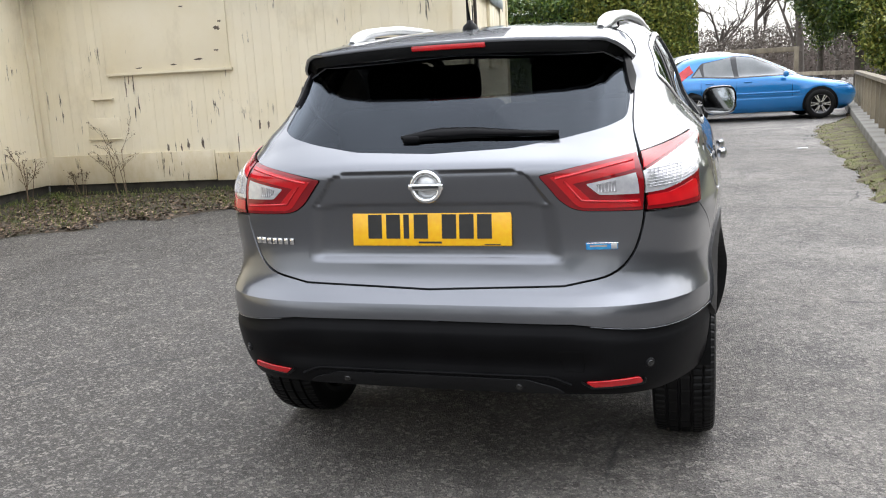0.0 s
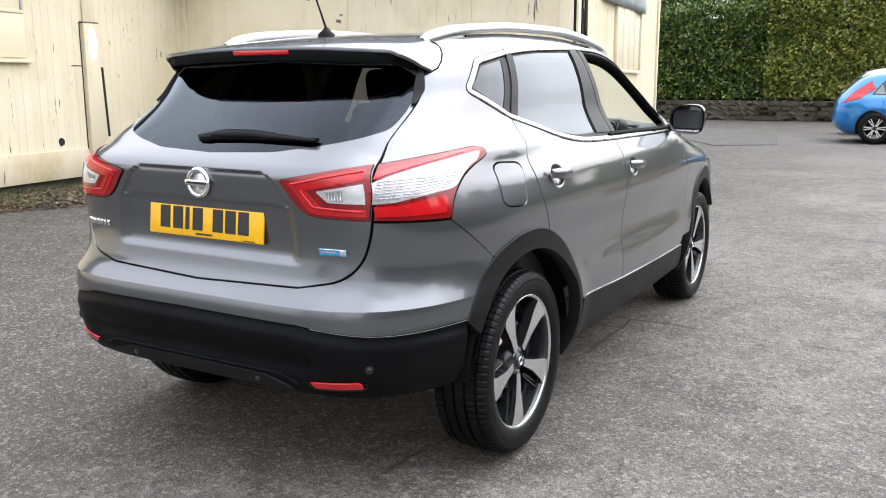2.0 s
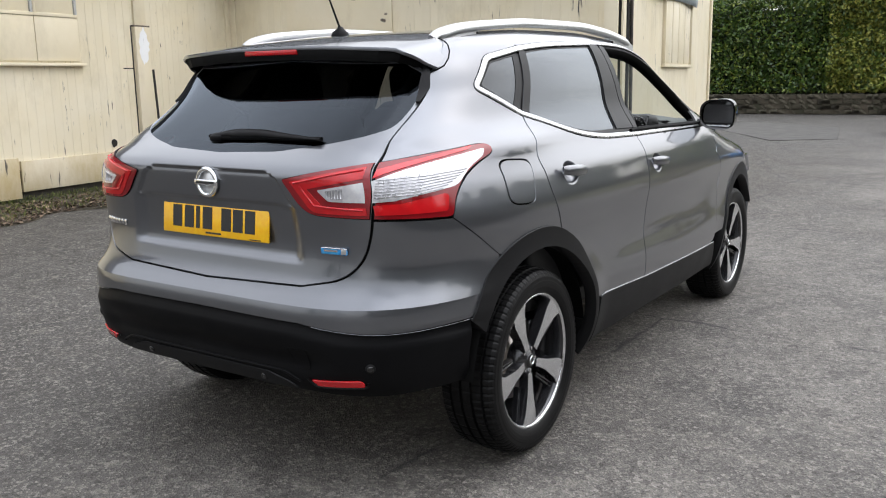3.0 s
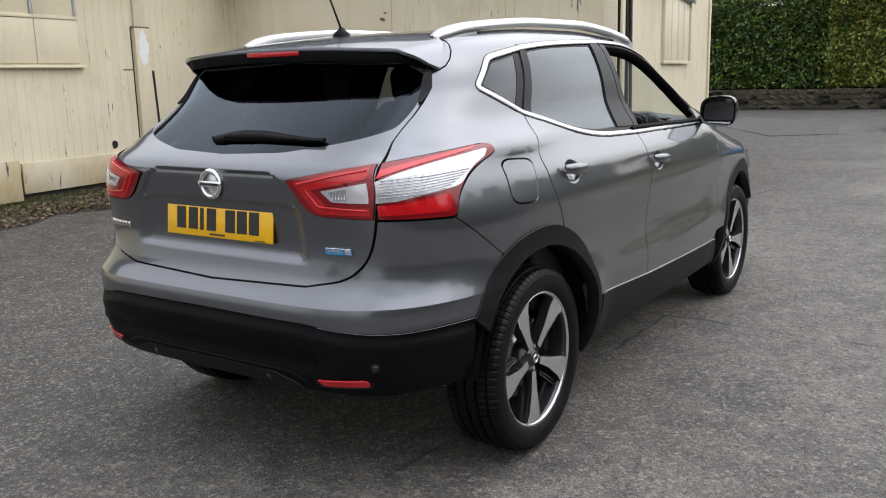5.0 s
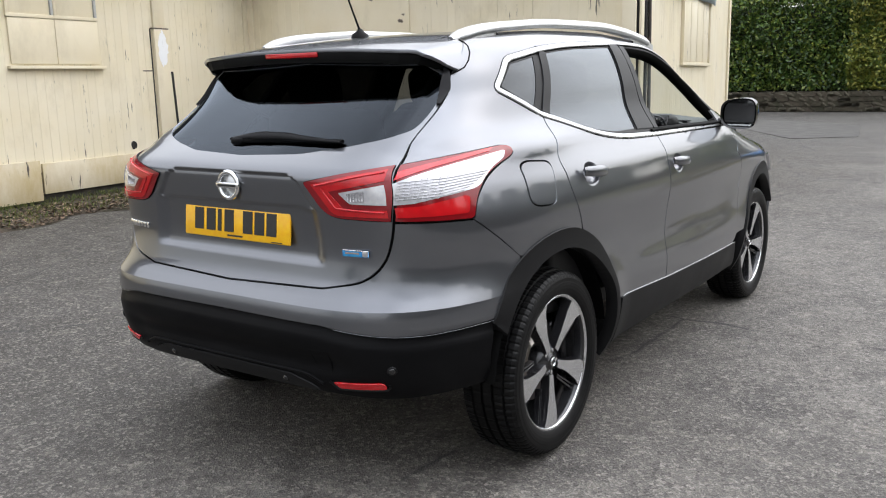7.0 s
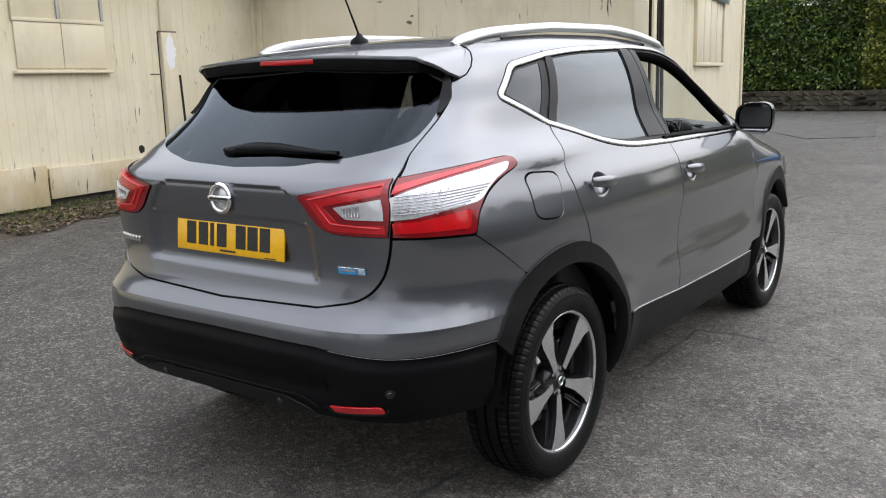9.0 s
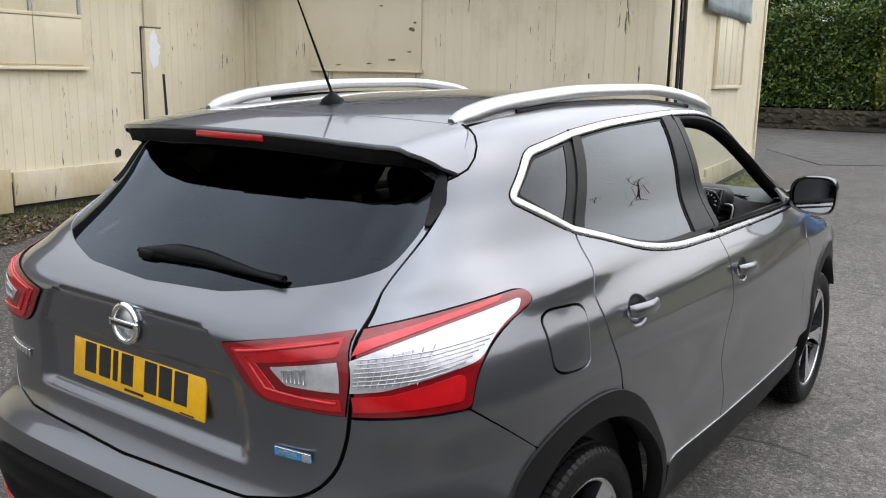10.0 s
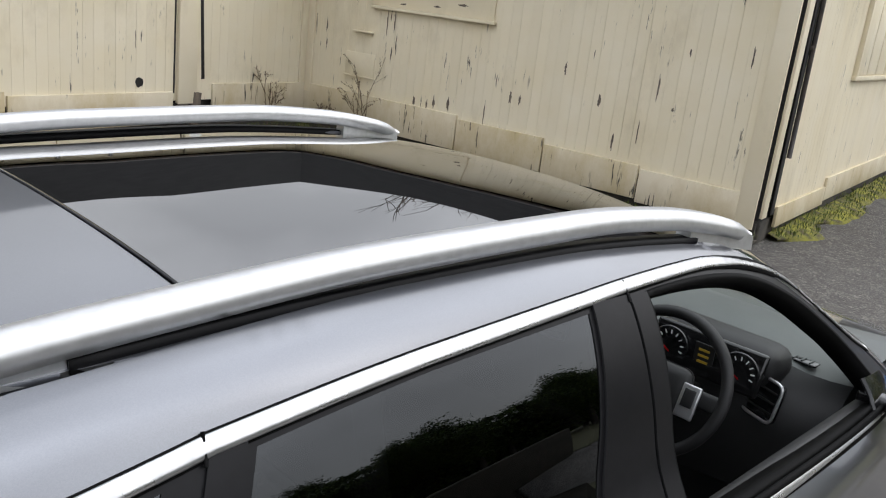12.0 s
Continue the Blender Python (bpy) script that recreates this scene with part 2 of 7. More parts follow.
def curve_table(pairs, k=1500):
    """A smooth monotone curve through a few knots, as a fast lookup."""
    x, y = np.array(pairs[0::2], float), np.array(pairs[1::2], float)
    h, d = np.diff(x), np.diff(y) / np.diff(x)
    s = np.zeros(len(x))
    s[0], s[-1] = d[0], d[-1]
    for i in range(1, len(x) - 1):
        if d[i - 1] * d[i] > 0:
            w1, w2 = 2 * h[i] + h[i - 1], h[i] + 2 * h[i - 1]
            s[i] = (w1 + w2) / (w1 / d[i - 1] + w2 / d[i])
    xs = np.linspace(x[0], x[-1], k)
    j = np.clip(np.searchsorted(x, xs) - 1, 0, len(x) - 2)
    t = (xs - x[j]) / h[j]
    ys = (2 * t**3 - 3 * t**2 + 1) * y[j] + (t**3 - 2 * t**2 + t) * h[j] * s[j] + (-2 * t**3 + 3 * t**2) * y[j + 1] + (t**3 - t**2) * h[j] * s[j + 1]
    ker = np.hanning(41) / np.hanning(41).sum()
    ys2 = np.convolve(np.pad(ys, 20, mode="reflect", reflect_type="odd"), ker, "valid")
    return lambda v: np.interp(v, xs, ys2)

# ---- the setting ----
def asphalt():
    """Worn tarmac: broad wear, dark patches, darker towards the shed, bright and dark stone chips, hairline cracks."""
    m, n, l, p = nodes_of("worn_tarmac")
    co = n.new("ShaderNodeTexCoord")

    def noise_at(scale, detail=6, rough=0.6):
        t = n.new("ShaderNodeTexNoise")
        t.inputs["Scale"].default_value, t.inputs["Detail"].default_value, t.inputs["Roughness"].default_value = scale, detail, rough
        l.new(co.outputs["Object"], t.inputs[0])
        return t.outputs[0]

    def ranged(s, a, b, c=0.0, d=1.0):
        r = n.new("ShaderNodeMapRange")
        for k, v in zip((1, 2, 3, 4), (a, b, c, d)):
            r.inputs[k].default_value = v
        l.new(s, r.inputs[0])
        return r.outputs[0]

    def mixed(f, a, b, mode="MIX"):
        x = n.new("ShaderNodeMixRGB")
        x.blend_type = mode
        for k, v in zip((0, 1, 2), (f, a, b)):
            if isinstance(v, (tuple, float)):
                x.inputs[k].default_value = v if isinstance(v, float) else (*v, 1)
            else:
                l.new(v, x.inputs[k])
        return x.outputs[0]

    big, mid = noise_at(0.35, 5), noise_at(1.7, 8, 0.7)
    base = mixed(ranged(big, 0.35, 0.65), (0.190, 0.176, 0.158), (0.300, 0.281, 0.254))
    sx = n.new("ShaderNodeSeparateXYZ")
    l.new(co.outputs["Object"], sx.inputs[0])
    tone = n.new("ShaderNodeMath")          # x plus noise: the yard's colour darkens towards the shed
    tone.operation = "MULTIPLY_ADD"
    l.new(big, tone.inputs[0])
    tone.inputs[1].default_value = 5.0
    l.new(sx.outputs[0], tone.inputs[2])
    base = mixed(ranged(tone.outputs[0], 2.2, 5.6, 0.92, 0.0), base, (0.086, 0.079, 0.071))
    base = mixed(ranged(tone.outputs[0], -1.0, 2.6, 0.95, 0.0), base, (0.036, 0.033, 0.029))
    base = mixed(ranged(noise_at(0.8, 6, 0.65), 0.50, 0.64, 0.0, 0.55), base, (0.055, 0.05, 0.045))
    base = mixed(ranged(mid, 0.48, 0.66, 0.0, 0.8), base, (0.055, 0.051, 0.047))
    chip = n.new("ShaderNodeTexVoronoi")
    chip.inputs["Scale"].default_value = 135
    l.new(co.outputs["Object"], chip.inputs[0])
    sep = n.new("ShaderNodeSeparateColor")
    l.new(chip.outputs["Color"], sep.inputs[0])
    base = mixed(ranged(sep.outputs[0], 0.70, 0.95, 0.0, 0.42), base, (0.40, 0.37, 0.33))
    base = mixed(ranged(sep.outputs[1], 0.70, 0.95, 0.0, 0.42), base, (0.03, 0.03, 0.03))
    grit = n.new("ShaderNodeTexVoronoi")      # coarser stones worn proud, and dark pits between them
    grit.inputs["Scale"].default_value = 62
    l.new(co.outputs["Object"], grit.inputs[0])
    gs = n.new("ShaderNodeSeparateColor")
    l.new(grit.outputs["Color"], gs.inputs[0])
    base = mixed(ranged(gs.outputs[0], 0.80, 0.98, 0.0, 0.42), base, (0.40, 0.37, 0.33))
    base = mixed(ranged(gs.outputs[1], 0.74, 0.96, 0.0, 0.50), base, (0.03, 0.027, 0.024))
    blot = noise_at(7.0, 8, 0.75)
    base = mixed(ranged(blot, 0.50, 0.68, 0.0, 0.6), base, (0.05, 0.045, 0.04))
    base = mixed(ranged(blot, 0.30, 0.44, 0.45, 0.0), base, (0.30, 0.27, 0.23))
    fine = noise_at(190, 2)
    base = mixed(ranged(fine, 0.35, 0.70, 0.60, 1.26), (0.0, 0.0, 0.0), base)
    crack = n.new("ShaderNodeTexVoronoi")
    crack.feature = "DISTANCE_TO_EDGE"
    crack.inputs["Scale"].default_value = 0.42
    warp = n.new("ShaderNodeMixRGB")
    warp.inputs[0].default_value = 0.25
    wn2 = n.new("ShaderNodeTexNoise")
    wn2.inputs["Scale"].default_value, wn2.inputs["Detail"].default_value = 1.1, 8
    l.new(co.outputs["Object"], wn2.inputs[0])
    l.new(co.outputs["Object"], warp.inputs[1])
    l.new(wn2.outputs["Color"], warp.inputs[2])
    l.new(warp.outputs[0], crack.inputs[0])
    gate = n.new("ShaderNodeMath")
    gate.operation = "MULTIPLY"
    l.new(ranged(crack.outputs["Distance"], 0.0, 0.006, 1.0, 0.0), gate.inputs[0])
    l.new(ranged(mid, 0.46, 0.52), gate.inputs[1])
    base = mixed(gate.outputs[0], base, (0.035, 0.034, 0.033))
    l.new(base, p.inputs["Base Color"])
    l.new(ranged(mid, 0.3, 0.75, 0.88, 0.62), p.inputs["Roughness"])
    p.inputs["Specular IOR Level"].default_value = 0.35
    bp = n.new("ShaderNodeBump")
    bp.inputs["Strength"].default_value, bp.inputs["Distance"].default_value = 0.7, 0.008
    l.new(chip.outputs["Distance"], bp.inputs["Height"])
    bp2 = n.new("ShaderNodeBump")
    bp2.inputs["Strength"].default_value, bp2.inputs["Distance"].default_value = 0.5, 0.004
    l.new(fine, bp2.inputs["Height"])
    l.new(bp.outputs[0], bp2.inputs["Normal"])
    l.new(bp2.outputs[0], p.inputs["Normal"])
    return m


def painted_wood(name, a, b, bare=0.57, grime=(0.36, 0.30, 0.19), dirt=0.40):
    """Old oil paint on timber: grain along the board, chips down to grey wood, yellowed and dirty patches."""
    m, n, l, p = nodes_of(name)
    co, info = n.new("ShaderNodeTexCoord"), n.new("ShaderNodeObjectInfo")
    add = n.new("ShaderNodeVectorMath")
    add.operation = "ADD"
    rnd = n.new("ShaderNodeVectorMath")
    rnd.operation = "SCALE"
    rnd.inputs["Scale"].default_value = 1.0      # the weathering runs on from board to board
    l.new(info.outputs["Location"], rnd.inputs[0])
    l.new(co.outputs["Object"], add.inputs[0])
    l.new(rnd.outputs[0], add.inputs[1])

    def tex(scale, stretch, detail=6, rough=0.6):
        mp = n.new("ShaderNodeMapping")
        mp.inputs["Scale"].default_value = stretch
        l.new(add.outputs[0], mp.inputs[0])
        t = n.new("ShaderNodeTexNoise")
        t.inputs["Scale"].default_value, t.inputs["Detail"].default_value, t.inputs["Roughness"].default_value = scale, detail, rough
        l.new(mp.outputs[0], t.inputs[0])
        return t.outputs[0]

    def ranged(s, lo, hi, c=0.0, d=1.0):
        r = n.new("ShaderNodeMapRange")
        for k, v in zip((1, 2, 3, 4), (lo, hi, c, d)):
            r.inputs[k].default_value = v
        l.new(s, r.inputs[0])
        return r.outputs[0]

    def mixed(f, x, y):
        q = n.new("ShaderNodeMixRGB")
        l.new(f, q.inputs[0])
        for k, v in ((1, x), (2, y)):
            if isinstance(v, tuple):
                q.inputs[k].default_value = (*v, 1)
            else:
                l.new(v, q.inputs[k])
        return q.outputs[0]

    col = mixed(ranged(tex(1.1, (1, 1, 1)), 0.35, 0.65), a, b)
    col = mixed(ranged(info.outputs["Random"], 0.0, 1.0, 0.0, 0.16), col, tuple(c * 0.72 for c in a))
    col = mixed(ranged(tex(1.6, (1, 1, 0.5), 8, 0.7), 0.53 - 0.12 * (dirt > 0.5), 0.78 - 0.12 * (dirt > 0.5), 0.0, dirt), col, grime)
    streak = tex(9.0, (3.0, 3.0, 0.32), 5)
    patch = tex(2.2, (1, 1, 0.6), 3)
    both_m = n.new("ShaderNodeMath")
    both_m.operation = "MULTIPLY"
    l.new(ranged(streak, bare + 0.03, bare + 0.07), both_m.inputs[0])
    l.new(ranged(patch, 0.52, 0.60), both_m.inputs[1])
    col = mixed(both_m.outputs[0], col, (0.055, 0.048, 0.04))
    l.new(col, p.inputs["Base Color"])
    p.inputs["Roughness"].default_value = 0.55
    bp = n.new("ShaderNodeBump")
    bp.inputs["Strength"].default_value, bp.inputs["Distance"].default_value = 0.25, 0.003
    l.new(tex(30, (3, 3, 0.25), 6), bp.inputs["Height"])
    l.new(bp.outputs[0], p.inputs["Normal"])
    return m


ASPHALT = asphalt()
CREAM = painted_wood("cream_painted_boards", (0.74, 0.655, 0.465), (0.775, 0.705, 0.545), bare=0.585)
CREAM2 = painted_wood("cream_painted_sheet", (0.73, 0.645, 0.46), (0.765, 0.69, 0.525), bare=0.66)
SKIRT = painted_wood("cream_painted_skirting", (0.60, 0.525, 0.375), (0.68, 0.61, 0.47), bare=0.575, grime=(0.40, 0.30, 0.12), dirt=0.7)
WHITEISH = painted_wood("flaked_white_paint", (0.86, 0.87, 0.88), (0.80, 0.81, 0.82), bare=0.64, dirt=0.1)
DARK = mat("dark_void", (0.012, 0.011, 0.01), (0.02, 0.018, 0.016), 0.9)
BASEBRICK = mat("dark_damp_brick", (0.035, 0.032, 0.028), (0.07, 0.062, 0.05), 0.85, scale=6, bump=0.4)
OLDWOOD = mat("weathered_wood", (0.16, 0.13, 0.10), (0.08, 0.065, 0.05), 0.85, scale=6, grain=50, bump=0.4, stretch=(3, 3, 0.4))
FENCE = mat("weathered_fence_timber", (0.23, 0.195, 0.14), (0.15, 0.125, 0.09), 0.85, scale=4, grain=50, bump=0.3, vary=0.15, stretch=(2, 2, 0.6))
SLATE = mat("dark_roof_slate", (0.010, 0.010, 0.010), (0.018, 0.018, 0.018), 0.9, spec=0.1, scale=4, bump=0.3)
SHEET = mat("grey_plastic_sheet", (0.36, 0.40, 0.42), (0.24, 0.28, 0.30), 0.4, scale=2.5, grain=18, bump=0.6, depth=0.02)
SIGN = mat("white_sign", (0.72, 0.74, 0.76), (0.66, 0.68, 0.7), 0.4, bump=0)
PIPE = mat("black_iron_pipe", (0.02, 0.02, 0.02), (0.06, 0.045, 0.035), 0.6, scale=9, bump=0.2)
STONE = mat("dark_mossy_stone", (0.075, 0.060, 0.042), (0.045, 0.044, 0.026), 0.9, scale=3, grain=30, bump=0.5, depth=0.02, vary=0.06)
KERB = mat("old_concrete", (0.17, 0.16, 0.14), (0.11, 0.105, 0.09), 0.9, scale=3, grain=40, bump=0.4)
EARTH = mat("leaf_mould", (0.065, 0.047, 0.034), (0.04, 0.038, 0.022), 0.95, scale=3, grain=45, bump=0.8, depth=0.02)
MOSS = mat("moss", (0.24, 0.24, 0.025), (0.07, 0.06, 0.035), 0.95, scale=7, grain=80, bump=0.9, depth=0.02)


def island_leaf(name, cols, rough=0.55):
    m, n, l, p = nodes_of(name)
    g, r = n.new("ShaderNodeNewGeometry"), n.new("ShaderNodeValToRGB")
    while len(r.color_ramp.elements) < len(cols):
        r.color_ramp.elements.new(0.5)
    for i, c in enumerate(cols):
        r.color_ramp.elements[i].position, r.color_ramp.elements[i].color = i / (len(cols) - 1), (*c, 1)
    l.new(g.outputs["Random Per Island"], r.inputs[0])
    l.new(r.outputs[0], p.inputs["Base Color"])
    p.inputs["Roughness"].default_value = rough
    return m


LEAVES = island_leaf("evergreen_leaf", [(0.02, 0.046, 0.010), (0.045, 0.092, 0.016), (0.08, 0.14, 0.02), (0.19, 0.22, 0.03)], 0.4)
LEAVES_SUN = island_leaf("yellow_green_leaf", [(0.035, 0.065, 0.012), (0.11, 0.15, 0.02), (0.20, 0.22, 0.03), (0.28, 0.26, 0.05)])
LITTER = island_leaf("dead_leaf", [(0.025, 0.018, 0.013), (0.06, 0.04, 0.026), (0.15, 0.10, 0.065), (0.30, 0.22, 0.15)], 0.8)
GRASS = island_leaf("grass_blade", [(0.05, 0.08, 0.015), (0.10, 0.13, 0.025), (0.2, 0.19, 0.06)], 0.7)
TWIG = mat("dry_stalk", (0.16, 0.11, 0.065), (0.1, 0.07, 0.045), 0.9)
BARK = mat("grey_bark", (0.12, 0.10, 0.085), (0.08, 0.07, 0.06), 0.9, scale=6, bump=0.5)
WOODS = mat("bare_woodland", (0.15, 0.12, 0.105), (0.20, 0.165, 0.145), 0.95, scale=1.5)

G = 700.0
xs = np.concatenate([[-G, -150, -60], np.linspace(-30, 30, 61), [60, 150, G]])
gv = [(x, y, 0.012 * noise.noise((x * 0.35, y * 0.35, 0)) - 0.008 if abs(x) < 31 and abs(y) < 31 and (abs(x) > 3 or abs(y - 1) > 4.5) else 0.0) for x in xs for y in xs]
k = len(xs)
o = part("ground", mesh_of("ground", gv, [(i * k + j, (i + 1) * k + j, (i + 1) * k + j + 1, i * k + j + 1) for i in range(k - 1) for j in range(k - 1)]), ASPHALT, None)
tagged(o, "worn grey tarmac yard with stains, cracks and patches", "ground", kind="structure")

# ---- the old timber shed ----
BM = pose(-7.78, 6.60, 0, 0, 0, 8.0)       # inner corner: x along the back wall, y away from the yard
BACK, SIDE, LEFT = 5.9, 6.4, 11.0
TOP, GABLE = 2.96, 3.45


def wall(name, bm_box, label):
    o = part(name, bm_box, DARK, None)
    o.matrix_basis = BM
    return tagged(o, label, "wall", kind="structure")


wall_back = wall("wall_back", box(BACK, 0.16, TOP - 0.0, (BACK / 2, 0.11, TOP / 2)), "cream painted vertical timber boards, paint flaking")
wall_left = wall("wall_left", box(0.16, LEFT, TOP, (-0.11, -LEFT / 2, TOP / 2)), "cream painted vertical timber boards with a boarded window")
wall_side = wall("wall_side", box(0.16, SIDE, GABLE, (BACK - 0.11, SIDE / 2 + 0.03, GABLE / 2)), "cream painted timber boards beside the drainpipe corner")


def on_back(u, z, w, h, d, mt, name, parent, off=0.0, bevel=0.003, rot=0.0, label=""):
    """A board on the back wall: its middle along the wall, height, size, how far it stands out."""
    return part(name, box(w, d, h, (u, -off - d / 2, z), bevel, rot=Matrix.Rotation(rot, 4, "Y")), mt, parent, label)


def on_x(x0, v, z, w, h, d, mt, name, parent, off=0.0, bevel=0.003, rot=0.0, label=""):
    """The same on a wall that faces +x."""
    return part(name, box(d, w, h, (x0 + off + d / 2, v, z), bevel, rot=Matrix.Rotation(rot, 4, "X")), mt, parent, label)


# skirting boards, some higher and some lower
for u0, u1, z0, z1 in ((0.02, 2.46, 0.21, 0.60), (2.47, 3.6, 0.20, 0.56), (3.61, 4.7, 0.17, 0.50), (4.71, 5.86, 0.14, 0.47)):
    on_back((u0 + u1) / 2, (z0 + z1) / 2, u1 - u0 - 0.006, z1 - z0, 0.03, SKIRT, "skirting_board", wall_back, off=0.026)
for v0, v1, z0, z1 in ((-1.5, -0.04, 0.22, 0.60), (-3.86, -2.03, 0.17, 0.52), (-6.2, -3.88, 0.10, 0.56), (-8.6, -6.22, 0.12, 0.55), (-11, -8.62, 0.12, 0.55)):
    on_x(0, (v0 + v1) / 2, (z0 + z1) / 2, v1 - v0 - 0.008, z1 - z0, 0.03, SKIRT, "skirting_board", wall_left, off=0.026)
for v0, v1, z0, z1 in ((0.42, 2.2, 0.12, 0.32), (2.21, 6.3, 0.16, 0.42)):
    on_x(BACK, (v0 + v1) / 2, (z0 + z1) / 2, v1 - v0 - 0.008, z1 - z0, 0.03, SKIRT, "skirting_board", wall_side, off=0.026)
part("footing", box(BACK, 0.1, 0.24, (BACK / 2, 0.07, 0.10)), BASEBRICK, wall_back, "dark damp brick footing")
part("footing", box(0.1, LEFT, 0.24, (-0.06, -LEFT / 2, 0.10)), BASEBRICK, wall_left, "dark damp brick footing")
part("footing", box(0.1, SIDE, 0.22, (BACK - 0.05, SIDE / 2, 0.09)), BASEBRICK, wall_side, "dark damp brick footing")
# corner boards
on_back(0.085, 1.72, 0.13, 2.44, 0.03, CREAM2, "corner_board", wall_back, off=0.028)
on_x(0, -0.095, 1.72, 0.12, 2.44, 0.028, CREAM2, "corner_board", wall_left, off=0.026)
on_back(BACK - 0.10, 1.545, 0.17, 2.79, 0.03, CREAM2, "corner_board", wall_back, off=0.028)
on_x(BACK, 0.10, 1.80, 0.14, 3.1, 0.028, CREAM2, "corner_board", wall_side, off=0.005)
on_x(BACK, SIDE - 0.07, 1.75, 0.13, 3.2, 0.035, CREAM2, "corner_board", wall_side, off=0.026)
# rotten slit and pipe beside the outer corner
on_x(BACK, 0.30, 1.25, 0.10, 2.0, 0.012, DARK, "rotten_slit", wall_side, off=0.022, rot=0.03, label="dark rotten slit beside the corner")
V, F = sweep([(BACK + 0.06, 0.27 + 0.02 * i, 3.3 - 0.5 * i) for i in range(6)], [(1, 0, 0)] * 6, ring(0.022, 10))
pipe = part("drainpipe", mesh_of("drainpipe", V, F), PIPE, wall_side, "narrow dark drainpipe")
for i in (1, 3):
    on_x(BACK, 0.28 + 0.02 * i, 3.3 - 0.5 * i, 0.09, 0.035, 0.05, PIPE, "pipe_clip", pipe, off=0.02)
def flake(u, z, w, h, out=0.0275):
    """A ragged patch where the paint is gone."""
    b = bmesh.new()
    edge = []
    for a in np.linspace(0, 2 * math.pi, 23)[:-1]:
        k = 0.5 + 0.42 * noise.noise((2.2 * math.cos(a) + u * 9, 2.2 * math.sin(a) + z * 7, u))
        edge.append((u + 0.5 * w * k * math.cos(a), z + 0.85 * h * k * math.sin(a)))
    front = [b.verts.new((x, -out, y)) for x, y in edge]
    rear = [b.verts.new((x, 0.0035 - out, y)) for x, y in edge]
    b.faces.new(front)
    for i in range(len(edge)):
        j = (i + 1) % len(edge)
        b.faces.new((front[j], front[i], rear[i], rear[j]))
    part("bare_patch", b, OLDWOOD, wall_back, "ragged flaked patch of bare dark wood")


# boarded panel, small shelf and hatch on the back wall
panel = on_back(1.93, 2.28, 1.72, 1.24, 0.022, CREAM2, "boarded_window", wall_back, off=0.026, label="boarded window, painted over")
on_back(1.95, 1.640, 1.74, 0.035, 0.055, CREAM2, "sill", panel, off=0.026)
on_back(0.97, 1.335, 0.31, 0.020, 0.045, CREAM2, "ledge", wall_back, off=0.026)
on_back(0.94, 0.95, 0.46, 0.27, 0.014, CREAM2, "hatch", wall_back, off=0.026)
on_back(0.94, 0.805, 0.48, 0.016, 0.03, CREAM2, "hatch_edge", wall_back, off=0.026)
for u, z, w, h in ((3.11, 0.91, 0.05, 0.13), (3.23, 0.89, 0.05, 0.10), (4.15, 1.04, 0.07, 0.14), (3.72, 1.30, 0.055, 0.13), (4.74, 1.27, 0.034, 0.28), (4.99, 1.63, 0.034, 0.07), (5.57, 1.65, 0.04, 0.21),
                   (1.31, 1.49, 0.030, 0.34), (1.42, 1.50, 0.030, 0.28), (1.36, 1.57, 0.026, 0.14), (2.30, 0.69, 0.07, 0.17), (2.10, 0.68, 0.07, 0.15), (1.81, 0.66, 0.05, 0.13), (2.00, 0.64, 0.04, 0.10),
                   (2.80, 0.68, 0.028, 0.27), (4.36, 0.67, 0.045, 0.19), (4.61, 0.79, 0.026, 0.25), (4.92, 1.08, 0.045, 0.04)):
    flake(u, z, w, h)
for u, z, w, h in ((2.38, 1.78, 0.22, 0.028), (2.02, 1.73, 0.16, 0.022), (2.62, 1.88, 0.12, 0.02), (1.55, 1.71, 0.18, 0.02), (2.66, 2.16, 0.16, 0.06), (2.70, 2.24, 0.09, 0.03), (2.2, 2.45, 0.10, 0.02)):
    flake(u, z, w, h, 0.0495)      # cracks across the boarded window
notice = on_back(5.15, 2.68, 0.64, 0.30, 0.012, SIGN, "notice_board", wall_back, off=0.027, label="white notice with small print")
for i in range(4):
    part("print_bar", box(0.42 - 0.06 * (i % 2), 0.002, 0.014, (5.15, -0.0405, 2.745 - 0.045 * i)), mat("pale_print", (0.25, 0.3, 0.42), rough=0.6, bump=0) if i == 0 else bpy.data.materials["pale_print"], notice)
# boarded window, post and slits on the left wall
lw = on_x(0, -3.79, 1.89, 0.605, 0.50, 0.02, CREAM2, "window_boarding", wall_left, off=0.026, label="painted boarding under old window panes")
on_x(0, -3.175, 1.89, 0.605, 0.50, 0.02, CREAM2, "boarding_panel", lw, off=0.026)
on_x(0, -3.483, 1.89, 0.012, 0.50, 0.012, SKIRT, "boarding_joint", lw, off=0.022)
on_x(0, -3.48, 1.600, 1.32, 0.035, 0.06, CREAM2, "sill", lw, off=0.026)
FRAMEGREY = mat("old_window_frame", (0.52, 0.52, 0.50), (0.42, 0.42, 0.40), 0.6, scale=6, bump=0.2)
